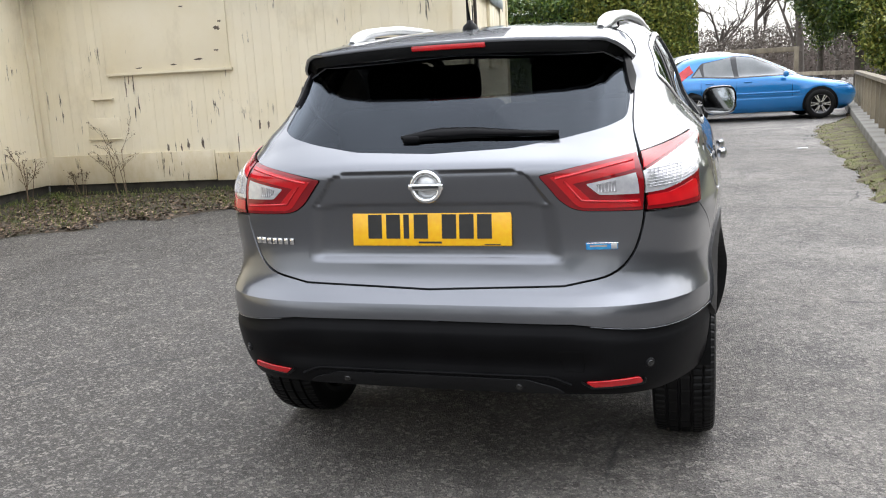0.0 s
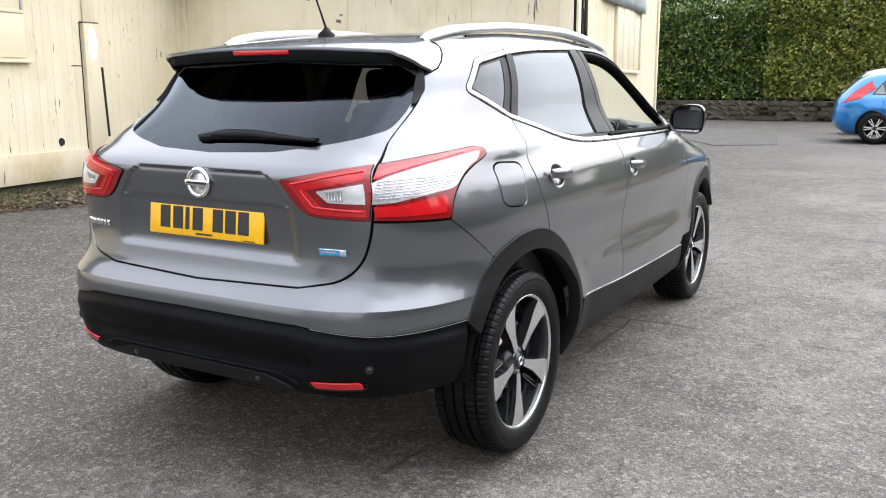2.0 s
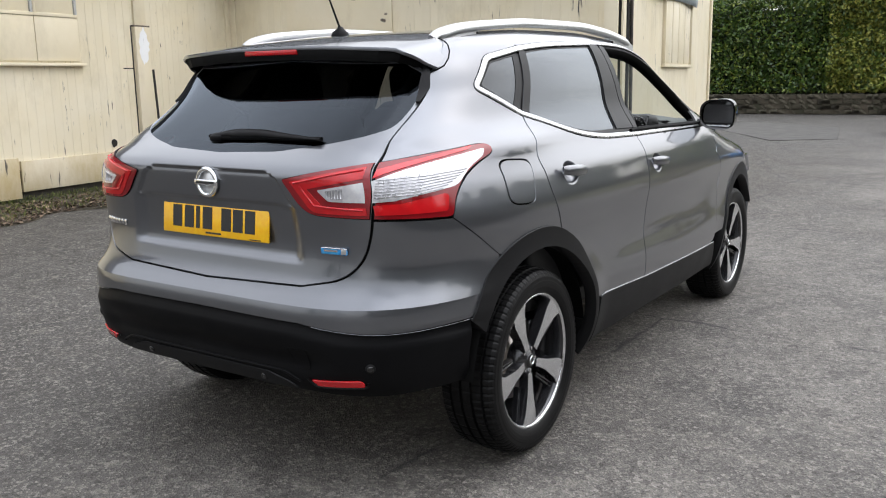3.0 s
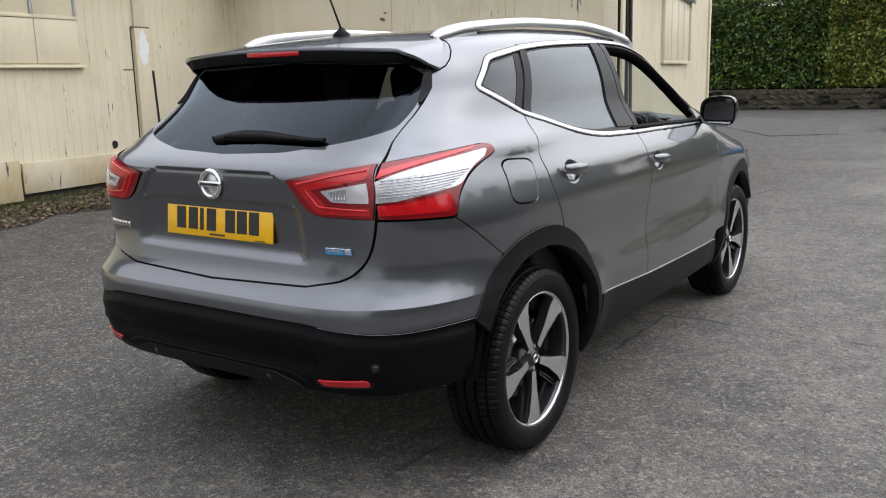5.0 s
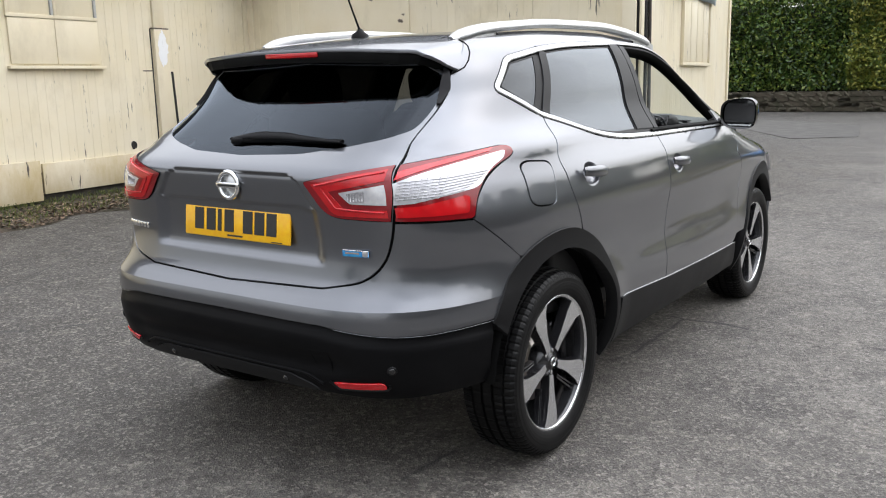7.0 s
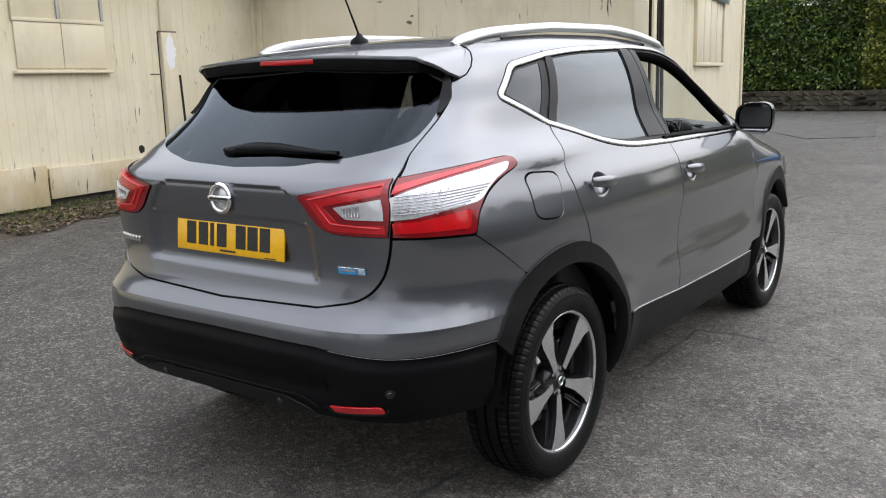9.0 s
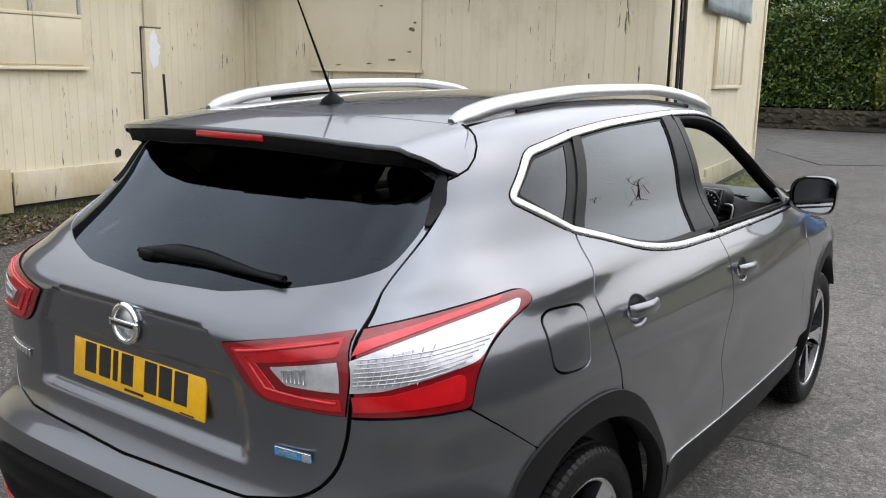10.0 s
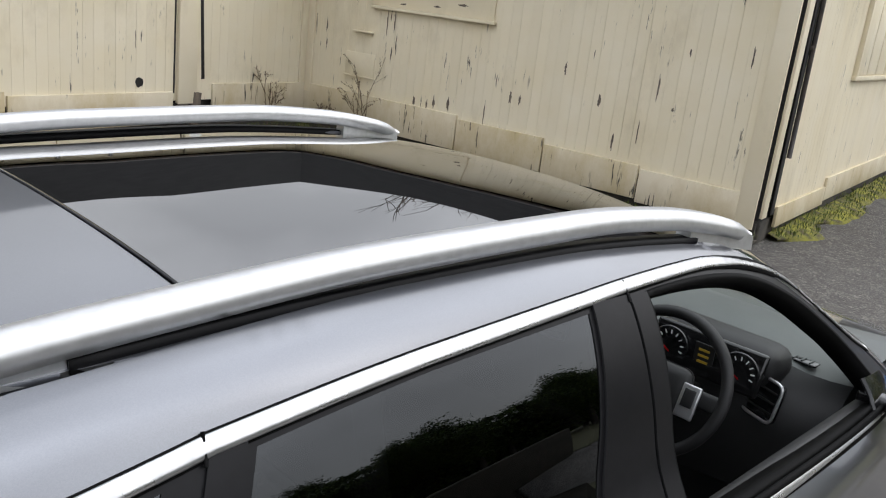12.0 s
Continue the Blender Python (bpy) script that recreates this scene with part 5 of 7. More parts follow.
rdoor = outline([("s", 0.107, 1.232), ("s", 0.058, 1.12, 0.1), ("s", 0.070, 0.95, 0.2), ("s", 0.155, 0.80), *[(k_, y_, z_) for k_, y_, z_ in [("s", (float(np.interp(d, (30, 56), (0.452, 0.488))) - 0.004) * math.cos(radians(d)), 0.345 + (float(np.interp(d, (30, 56), (0.452, 0.488))) - 0.004) * math.sin(radians(d))) for d in np.linspace(60, 22, 8)]], ("s", 0.43, 0.50), ("s", 0.975, 0.475), ("s", 0.990, 1.110), ("s", 0.50, 1.121, 0.2)])
fdoor = outline([("s", 0.998, 1.110), ("s", 0.983, 0.475), ("s", 2.06, 0.455, 0.05), ("s", 2.10, 0.75), ("s", 2.06, 0.95), ("s", 2.11, 1.098)])
flap = outline([("s", -0.2055, 1.0995, 0.03), ("s", -0.0175, 1.0865, 0.03), ("s", -0.0495, 0.9335, 0.03), ("s", -0.2055, 0.9435, 0.035)])
quarter = outline([("r", 0.637, 1.118), ("s", -0.232, 1.158, 0.03), ("s", -0.218, 1.122, 0.02), ("s", -0.432, 1.030, 0.05), ("s", -0.470, 0.939), ("s", -0.258, 0.79),
                   *arch(0, 0.345, 0.492, 118, 62, 14), ("s", 0.147, 0.80), ("s", 0.062, 0.95, 0.2), ("s", 0.050, 1.12, 0.1), ("s", 0.099, 1.234), ("s", -0.114, 1.331, 0.018),
                   ("s", 0.012, 1.442, 0.018), ("s", 0.25, 1.480), ("s", 0.55, 1.503), *top_of(TOPZ, 0.001, TOPY), ("s", 2.15, 1.105),
                   ("q", 3.41, 1.09), ("q", 3.37, 1.20), ("q", 3.26, 1.35), ("q", 3.10, 1.46), ("q", 2.90, 1.53), ("h", 1.40, 1.554), ("h", 1.0, 1.554), ("h", 0.5, 1.554), ("h", 0.1, 1.552), ("h", -0.10, 1.545), ("s", -0.150, 1.470, 0.02),
                   *[(k, y + (0.006 if k == "s" else 0.0045), z + (0.004 if k == "s" else 0.0)) for k, y, z in SEAM_UP[::-1]]])
fender = outline([("s", 2.118, 1.098), ("s", 2.068, 0.95), ("s", 2.108, 0.75), ("s", 2.068, 0.50), *arch(WHEEL_F, 0.345, 0.47, 160, 100, 14), *arch(WHEEL_F, 0.345, 0.495, 95, 40, 14), ("s", 3.15, 0.70), ("s", 3.10, 0.88), ("s", 2.6, 1.0), ("s", 2.3, 1.06)])
both("quarter_panel", quarter, PAINT, car, holes=[flap], step=0.02, depth=0.015)


def cup_line(y, z):
    return np.array([from_side(y + 0.026 + 0.060 * math.cos(a), z - 0.008 + 0.044 * math.sin(a) * (1.15 if math.sin(a) < 0 else 0.9)) for a in np.linspace(0, 2 * math.pi, 33)[:-1]])


def cup_skin(y, z):
    """The door's skin, dished behind the handle."""
    c0 = from_side(y + 0.026, z - 0.010)

    def surf(q, h):
        d = np.sqrt(((q - c0[0]) / 0.040) ** 2 + ((h - c0[1]) / 0.046) ** 2)
        p = shell(q, h)
        p[..., 0] -= 0.026 * (1 - sm(d, 0.25, 1.0))
        return p

    def norm(q, h, e=0.002):
        n = np.cross(surf(q + e, h) - surf(q - e, h), surf(q, h + e) - surf(q, h - e))
        return n / (np.linalg.norm(n, axis=-1)[..., None] + 1e-12)
    return surf, norm


HANDLE_R, HANDLE_F = (0.207, 1.026), (1.082, 0.988)
both("rear_door", rdoor, PAINT, car, holes=[cup_line(*HANDLE_R)], step=0.022)
both("front_door", fdoor, PAINT, car, holes=[cup_line(*HANDLE_F)], step=0.026)
both("front_wing", fender, PAINT, car, step=0.028)
both("fuel_flap", outline([("s", -0.199, 1.0935, 0.03), ("s", -0.0235, 1.0805, 0.03), ("s", -0.055, 0.9395, 0.03), ("s", -0.199, 0.9495, 0.035)]), PAINT, car, step=0.02, depth=0.006)
both("quarter_window", qwin, GLASS_DARK, car, off=-0.004, step=0.03)
both("rear_side_window", rwin, GLASS_DARK, car, off=-0.004, step=0.03)
frame_mesh = dict(holes=[qwin, rwin, fwin], off=-0.002, step=0.022, depth=0.02)
both("window_frame", dlo, PILLAR, car, "black window frame and pillars", **frame_mesh)
sill = outline([("s", 0.46, 0.492), ("s", 1.0, 0.468), ("s", 2.06, 0.448), ("s", 2.16, 0.30), ("s", 0.46, 0.30)])
both("sill_cladding", sill, CLAD, car, off=0.004, step=0.03, depth=0.05)
def arch_r(deg):
    """Outer radius of the arch trim: wider towards the bumper."""
    return float(np.interp(deg, (-12, 0, 30, 56, 80, 100, 130, 152, 165), (0.425, 0.43, 0.452, 0.488, 0.498, 0.502, 0.506, 0.494, 0.475)))


def round_arch(cy, degs, inset=0.0, flip=1):
    return [("s", cy + flip * (arch_r(d) - inset) * math.cos(radians(d)), 0.345 + (arch_r(d) - inset) * math.sin(radians(d))) for d in degs]


def inner_arch(cy, degs, r=0.425, flip=1):
    return [("s", cy + flip * (r - 0.02 * sm(abs(d - 90), 40, 100)) * math.cos(radians(d)), 0.345 + (r - 0.02 * sm(abs(d - 90), 40, 100)) * math.sin(radians(d))) for d in degs]


both("rear_arch_trim", outline(round_arch(0, np.linspace(149, -12, 44)) + inner_arch(0, np.linspace(-12, 151, 44))), CLAD, car, off=0.007, step=0.03, depth=0.05)
both("front_arch_trim", outline(round_arch(WHEEL_F, np.linspace(150, -12, 44), flip=-1)[::-1] + inner_arch(WHEEL_F, np.linspace(150, -12, 44), flip=-1)), CLAD, car, off=0.007, step=0.03, depth=0.05)
# roof, bonnet, front
def roof_skin(x, y):
    z = roof_line(y) - 0.034 * (np.abs(x) / 0.58) ** 2.4 - 7.0 * np.maximum(np.abs(x) - 0.5, 0) ** 2 * (1 - sm(y, 0.0, 0.25))
    return np.stack([x, y, z], -1)


def roof_normal(x, y, e=0.003):
    n = np.cross(roof_skin(x + e, y) - roof_skin(x - e, y), roof_skin(x, y + e) - roof_skin(x, y - e))
    return n / np.linalg.norm(n, axis=-1)[..., None]


def plan(pts, step=0.025):
    full = []
    for i, a in enumerate(pts):
        a, b = np.array(a, float), np.array(pts[(i + 1) % len(pts)], float)
        k = max(1, int(np.linalg.norm(b - a) / step))
        full += [a + (b - a) * j / k for j in range(k)]
    return np.array(full)


def bowed(x0, x1, y0, bow, k=15):
    return [(x, y0 + bow * (x / 0.56) ** 2) for x in np.linspace(x0, x1, k)]


roof_kw = dict(surf=roof_skin, norm=roof_normal, step=0.035)
part("roof_panel", skin("roof_panel", plan(bowed(-0.475, 0.475, -0.185, 0.105) + bowed(0.535, -0.535, 0.335, 0.0)), **roof_kw), PAINT, car)
part("panoramic_roof", skin("panoramic_roof", plan(bowed(-0.535, 0.535, 0.345, 0.0) + bowed(0.535, -0.535, 1.50, -0.12)), off=0.0, **roof_kw), GLASS_ROOF, car, "dark glass panoramic roof")

def dense(poly, step=0.03):
    return plan([tuple(p) for p in poly], step)


def full_front(zlo, zhi, q0):
    return dense([(q0, zlo), (9.0 - q0, zlo), (9.0 - q0, zhi), (q0, zhi)])


part("bonnet", skin("bonnet", full_front(0.875, 1.075, 3.28), step=0.03), PAINT, car)
ws = [(3.42, 1.085), (3.38, 1.20), (3.27, 1.35), (3.11, 1.46), (2.91, 1.53), (2.9, 1.548)]
part("windscreen", skin("windscreen", dense([(9 - a, b) for a, b in ws] + ws[::-1]), step=0.03, off=-0.003), GLASS_CLEAR, car, "clear raked windscreen")
part("front_bumper", skin("front_bumper", full_front(0.30, 0.87, 3.30), step=0.04, depth=0.05), PAINT, car)
part("grille", skin("grille", full_front(0.55, 0.80, 4.08), off=0.012, step=0.03), GLOSSBLK, car)
both("headlamp", dense([(3.3, 0.74), (4.0, 0.70), (4.0, 0.80), (3.25, 0.86)]), LAMP_WHITE, car, off=0.012, step=0.03)

# ---- car: fittings ----
# spoiler: the tailgate's top, over the glass
spoiler_plan = plan(bowed(-0.475, 0.475, -0.193, 0.105) + [(0.535, -0.085), (0.562, -0.115), (0.600, -0.225), (0.602, -0.245)] + [(0.588, -0.285), (0.545, -0.352), (0.47, -0.390), (0.38, -0.408), (0.2, -0.418), (0.0, -0.42), (-0.2, -0.418), (-0.38, -0.408), (-0.47, -0.390), (-0.545, -0.352), (-0.588, -0.285)]
                    + [(-0.602, -0.245), (-0.600, -0.225), (-0.562, -0.115), (-0.535, -0.085)])
spoiler = part("roof_spoiler", skin("roof_spoiler", spoiler_plan, depth=0.012, **roof_kw), PAINT, car, "grey roof spoiler over the rear window")
under = spoiler_plan * (0.985, 1.0)
part("spoiler_underside", skin("spoiler_underside", under, off=-0.012, depth=0.034, **roof_kw), SEAL, spoiler, "gloss black underside")
part("spoiler_lining", skin("spoiler_lining", under, off=-0.046, depth=0.002, **roof_kw), SEAL, spoiler)
part("brake_lamp", box(0.256, 0.02, 0.018, (0, -0.4095, 1.463), 0.004), LAMP_RED, spoiler, "red high-level brake lamp")
both("spoiler_blade", outline([("r", 0.600, 1.285), ("r", 0.600, 1.33), ("s", -0.262, 1.388), ("r", 0.555, 1.412), ("r", 0.572, 1.345), ("r", 0.590, 1.285, 0.02)]), PILLAR, spoiler, "black blade beside the rear window", off=0.010, step=0.02, depth=0.014)

# tail lamps: zones behind the clear lens
def zone(name, pts, material, parent, off=0.0085, label=""):
    both_parent = parent
    for k, m in enumerate((False, True)):
        part(name, skin(name, outline(pts), off=off, step=0.012, depth=0.003, mirrored=m), material, both_parent[k], label)


inner = [o for o in car.children if o.name.startswith("tail_lamp_inner")]
outer = [o for o in car.children if o.name.startswith("tail_lamp_outer")]
for o in inner + outer:
    o.data.materials[0] = LAMP_DEEP
zone("clear_zone", [("r", 0.487, 1.036, 0.008), ("r", 0.624, 1.060), ("r", 0.634, 1.000), ("r", 0.525, 1.003, 0.01)], LAMP_WHITE, inner, label="clear reversing lamp window")
zone("grey_zone", [("r", 0.515, 1.034, 0.006), ("r", 0.570, 1.043), ("r", 0.572, 1.010), ("r", 0.533, 1.010, 0.006)], LAMP_GREY, inner, off=0.011)
zone("clear_zone", [("r", 0.644, 1.062), ("s", -0.33, 1.128), ("s", -0.262, 1.136, 0.01), ("s", -0.285, 1.112, 0.01), ("s", -0.435, 1.035, 0.02), ("r", 0.70, 1.003), ("r", 0.652, 1.000)], LAMP_WHITE, outer, label="clear indicator window")
zone("grey_zone", [("r", 0.672, 1.060), ("r", 0.722, 1.074), ("r", 0.745, 1.045), ("r", 0.735, 1.018), ("r", 0.675, 1.014)], LAMP_GREY, outer, off=0.011)
zone("red_zone", [("r", 0.645, 1.092), ("s", -0.30, 1.147, 0.01), ("s", -0.33, 1.135), ("r", 0.645, 1.070)], LAMP_PINK, outer)
zone("red_zone", [("r", 0.655, 0.992), ("r", 0.715, 0.994), ("s", -0.475, 1.018, 0.02), ("s", -0.492, 0.962, 0.01), ("r", 0.660, 0.962)], LAMP_RED, outer)
zone("red_zone", [("r", 0.385, 1.058), ("r", 0.618, 1.100), ("r", 0.622, 1.070), ("r", 0.45, 1.038), ("r", 0.505, 0.985), ("r", 0.636, 0.985), ("r", 0.640, 0.962), ("r", 0.465, 0.966, 0.03)], LAMP_RED, inner)
for k, m in enumerate((False, True)):
    for pts in ([("r", 0.40, 1.055), ("r", 0.615, 1.092)], [("r", 0.425, 1.046), ("r", 0.475, 0.988), ("r", 0.63, 0.978)]):
        part("light_guide", tube_on("light_guide", outline(pts, closed=False), ring(0.0035, 6), off=0.009, mirrored=m), LAMP_PINK, inner[k])
    for i in range(7):
        h = 1.016 + 0.008 * i
        part("lens_rib", tube_on("lens_rib", outline([("r", 0.655, h), ("r", 0.745, h + 0.004), ("s", -0.495 + 0.02 * i, h + 0.014)], closed=False), ring(0.0014, 4), off=0.0115, mirrored=m), LAMP_WHITE, outer[k])
    for i in range(9):
        x = 0.662 + 0.010 * i
        part("lens_rib", tube_on("lens_rib", outline([("r", x, 1.012), ("r", x, 1.062 + 0.002 * i)], closed=False), ring(0.0009, 4), off=0.0112, mirrored=m), LAMP_WHITE, outer[k])
    for i in range(6):
        x = 0.522 + 0.009 * i
        part("lens_rib", tube_on("lens_rib", outline([("r", x, 1.012), ("r", x, 1.034 + 0.0014 * i)], closed=False), ring(0.0012, 4), off=0.0115, mirrored=m), LAMP_WHITE, inner[k])
    part("lamp_gasket", tube_on("lamp_gasket", lamp_in, ring(0.003, 6), True, off=0.002, mirrored=m), SEAL, inner[k])
    part("lamp_gasket", tube_on("lamp_gasket", lamp_out, ring(0.003, 6), True, off=0.002, mirrored=m), SEAL, outer[k])

# dark channels behind the panel gaps
def backing(name, pts, width=0.016, closed=False, bothsides=True):
    ln = outline(pts, closed) if isinstance(pts, list) else pts
    for m in ((False, True) if bothsides else (False,)):
        part(name, tube_on(name, ln, [(-width, -0.010), (width, -0.010), (width, -0.016), (-width, -0.016)], closed, mirrored=m), SEAL, car)


backing("gap_seal", [("r", 0.0, 0.719), ("r", 0.42, 0.732), ("r", 0.609, 0.767, 0.12), ("r", 0.652, 0.945), ("r", 0.632, 1.118), *SEAM_UP])
backing("gap_seal", [("s", 0.103, 1.234), ("s", 0.054, 1.12, 0.1), ("s", 0.066, 0.95, 0.2), ("s", 0.151, 0.80)])
backing("gap_seal", [("s", 0.994, 1.11), ("s", 0.979, 0.475)])
backing("gap_seal", [("s", 2.114, 1.098), ("s", 2.064, 0.95), ("s", 2.104, 0.75), ("s", 2.064, 0.50)])
backing("gap_seal", [("s", -0.47, 0.938), ("s", -0.258, 0.79)])
backing("gap_seal", [("s", 0.46, 0.496), ("s", 1.0, 0.472), ("s", 2.06, 0.452)])
backing("gap_seal", flap, closed=True)
backing("gap_seal", [("r", 0.0, 0.631), ("r", 0.45, 0.628), ("r", 0.70, 0.5995, 0.1), ("s", -0.415, 0.607)])
backing("gap_seal", SEAM_UP + [("s", -0.118, 1.466), ("s", -0.1, 1.488)])
side_seam = outline([("s", -0.092, 1.505), ("s", -0.104, 1.494), ("s", -0.118, 1.479), ("s", -0.137, 1.457), ("s", -0.165, 1.431), ("s", -0.200, 1.407), ("s", -0.235, 1.393), ("s", -0.262, 1.384)], closed=False)
for m in (False, True):
    part("gap_seal", tube_on("gap_seal", side_seam, [(-0.0028, -0.004), (0.0028, -0.004), (0.0025, 0.0010), (-0.0025, 0.0010)], mirrored=m), SEAL, car)
roofgap = np.array(bowed(-0.475, 0.475, -0.189, 0.105))
V, F = sweep(roof_skin(roofgap[:, 0], roofgap[:, 1]) - (0, 0, 0.012), roof_normal(roofgap[:, 0], roofgap[:, 1]), [(-0.02, 0), (0.02, 0), (0.02, -0.005), (-0.02, -0.005)])
part("gap_seal", mesh_of("gap_seal", V, F), SEAL, car)
# satin strip along the sill
for m in (False, True):
    part("sill_strip", tube_on("sill_strip", outline([("s", 0.47, 0.497), ("s", 1.0, 0.473), ("s", 2.06, 0.453)], closed=False), ring(0.0018, 6), off=0.002, mirrored=m), SATIN, car)

# bead added for the sky highlight where bumper paint meets plastic
for m in (False, True):
    part("bumper_strip", tube_on("bumper_strip", outline([("r", 0.50, 0.622), ("r", 0.70, 0.5995, 0.1), ("s", -0.417, 0.607)], closed=False), ring(0.0011, 6), off=0.0015, mirrored=m), PAINT, car)

# chrome round the side windows
top_run = outline([("s", 2.09, 1.187), *top_of(TOPZ, -0.006, TOPY[::-1]), ("s", 0.55, 1.494), ("s", 0.25, 1.471), ("s", 0.0145, 1.4340, 0.018), ("s", -0.1105, 1.333, 0.018),
                   ("s", 0.10, 1.236), ("s", 0.50, 1.124, 0.2), ("s", 0.995, 1.1125), ("s", 2.02, 1.103)], closed=False)
for m in (False, True):
    n = len(top_run)
    part("window_chrome", tube_on("window_chrome", top_run, [(-0.0114, -0.002), (0.0114, -0.002), (0.0114, 0.0015), (0.0098, 0.0034), (0.005, 0.0046), (-0.005, 0.0046), (-0.0098, 0.0034), (-0.0114, 0.0015)], off=0.001, mirrored=m, scale=np.interp(top_run[:, 0], (2.2, 2.7), (1.0, 0.5))), BRIGHT, car, "satin chrome window surround")
    part("window_seal", tube_on("window_seal", top_run + (0, 0.0) , [(-0.0142, -0.006), (0.0142, -0.006), (0.0142, 0.0008), (-0.0142, 0.0008)], off=0.0, mirrored=m), SEAL, car)
    for y, z in ((0.243, 1.474), (1.003, 1.507)):
        part("chrome_joint", tube_on("chrome_joint", outline([("s", y - 0.004, z - 0.020), ("s", y, z), ("s", y + 0.002, z + 0.008)], closed=False), ring(0.0024, 6), off=0.0035, mirrored=m), SEAL, car)
    part("door_post_trim", skin("door_post_trim", outline([("s", 0.248, 1.468), ("s", 0.292, 1.470), ("s", 0.152, 1.234), ("s", 0.112, 1.246)]), off=0.002, step=0.02, depth=0.006, mirrored=m), PILLAR, car)
    part("centre_post_trim", skin("centre_post_trim", outline([("s", 0.905, 1.4985), ("s", 0.999, 1.4975), ("s", 0.990, 1.138), ("s", 0.815, 1.142)]), off=0.003, step=0.02, depth=0.006, mirrored=m), PILLAR, car)
    part("centre_post_trim", skin("centre_post_trim", outline([("s", 1.007, 1.4975), ("s", 1.058, 1.4935), ("s", 1.042, 1.136), ("s", 0.998, 1.137)]), off=0.003, step=0.02, depth=0.006, mirrored=m), PILLAR, car)
    part("window_seal", tube_on("window_seal", outline([("s", 0.95, 1.127), ("s", 2.0, 1.112)], closed=False), [(-0.006, -0.02), (0.006, -0.02), (0.006, 0.004), (-0.006, 0.004)], mirrored=m, off=0.006), SEAL, car)
    part("window_seal", tube_on("window_seal", fwin, [(-0.006, -0.05), (0.006, -0.05), (0.006, -0.001), (-0.006, -0.001)], True, mirrored=m, off=0.0), SEAL, car)

# door handles in their cups
def handle(y, z, m):
    d = -1 if m else 1
    q = from_side(y, z)
    p, n = shell(*q), shell_normal(*q)
    cs, cn = cup_skin(y, z)
    sk = skin("handle_cup", cup_line(y, z), step=0.010, depth=0.004, mirrored=m, surf=cs, norm=cn)
    k = np.linspace(0, 1, 13)
    P = np.stack([np.full(13, p[0] + 0.012) + 0.020 * np.sin(math.pi * k) ** 0.6, y - 0.055 + 0.185 * k, z + 0.004 - 0.012 * k], -1)
    V, F = sweep(P, [(1, 0, 0.1)] * 13, ring(0.0165, 10, 1.15, 0.62), scale=0.75 + 0.35 * np.sin(math.pi * k) ** 0.5)
    if m:
        V, F = V * (-1, 1, 1), [f[::-1] for f in F]
    h = part("door_handle", mesh_of("door_handle", V, F), PAINT, car, "grey pull handle")
    part("handle_cup", sk, PAINT, h)
    return h


for m in (False, True):
    handle(*HANDLE_R, m)
    handle(*HANDLE_F, m)

# roof rails
RX = curve_table([-0.11, 0.470, 0.2, 0.490, 0.8, 0.508, 1.3, 0.526, 1.57, 0.556])
RZ = curve_table([-0.11, 1.506, -0.04, 1.530, 0.08, 1.555, 0.25, 1.572, 0.6, 1.592, 1.0, 1.595, 1.25, 1.580, 1.45, 1.549, 1.57, 1.513])
for sgn in (1, -1):
    ys = np.linspace(-0.095, 1.57, 50)
    P = np.stack([sgn * RX(ys), ys, RZ(ys)], -1)
    prof = [(sgn * a, b) for a, b in [(-0.021, -0.024), (-0.0245, -0.008), (-0.0215, 0.006), (-0.015, 0.0105), (0.013, 0.0105), (0.022, 0.003), (0.027, -0.012), (0.024, -0.026)]]
    V, F = sweep(P, [(0, 0, 1)] * 50, [(a, b) for a, b in prof], scale=np.clip(np.minimum((ys + 0.135) / 0.09, (1.585 - ys) / 0.09), 0.25, 1))
    rail = part("roof_rail", mesh_of("roof_rail", V, F), SATIN, car, "satin silver raised roof rail")
    for lo, hi in ((-0.09, 0.175), (1.33, 1.555)):
        yy = np.linspace(lo, hi, 14)
        top = RZ(yy) - 0.004
        bot = np.minimum(roof_line(yy) - 0.034 * (RX(yy) / 0.58) ** 2.4 - 0.010, top - 0.004)
        V = np.concatenate([np.stack([sgn * (RX(yy) + o), yy, h], -1) for o, h in ((-0.014, bot), (-0.012, top), (0.017, top), (0.019, bot))])
        F = [(a * 14 + i, a * 14 + i + 1, b * 14 + i + 1, b * 14 + i) for a, b in ((0, 1), (1, 2), (2, 3)) for i in range(13)] + [(13, 27, 41, 55), (0, 14, 28, 42)]
        part("rail_foot", mesh_of("rail_foot", V, F, smooth=False), SATIN, rail)
    yy = np.linspace(0.16, 1.35, 24)
    mid = roof_line(yy) - 0.034 * (RX(yy) / 0.58) ** 2.4
    V, F = sweep(np.stack([sgn * (RX(yy) + 0.012), yy, mid + 0.008], -1), [(0, 0, 1)] * 24, [(-0.02, -0.02), (-0.02, 0.0), (0.012, 0.0), (0.012, -0.02)])
    part("rail_gutter", mesh_of("rail_gutter", V, F), BLACKPL, rail)

# aerial
V, F = lathe([(0.0, 0.026), (0.008, 0.026), (0.013, 0.016), (0.027, 0.004), (0.031, -0.01)], 20, "Z")
aerial = part("aerial", mesh_of("aerial", np.array(V) * (1, 1.4, 1) + (-0.025, 0.0, 1.545), F), BLACKPL, car, "black whip aerial on the roof")
k = np.linspace(0, 1, 40)
P = np.stack([-0.025 + 0.004 * k, -0.002 - 0.15 * k, 1.565 + 0.275 * k], -1)
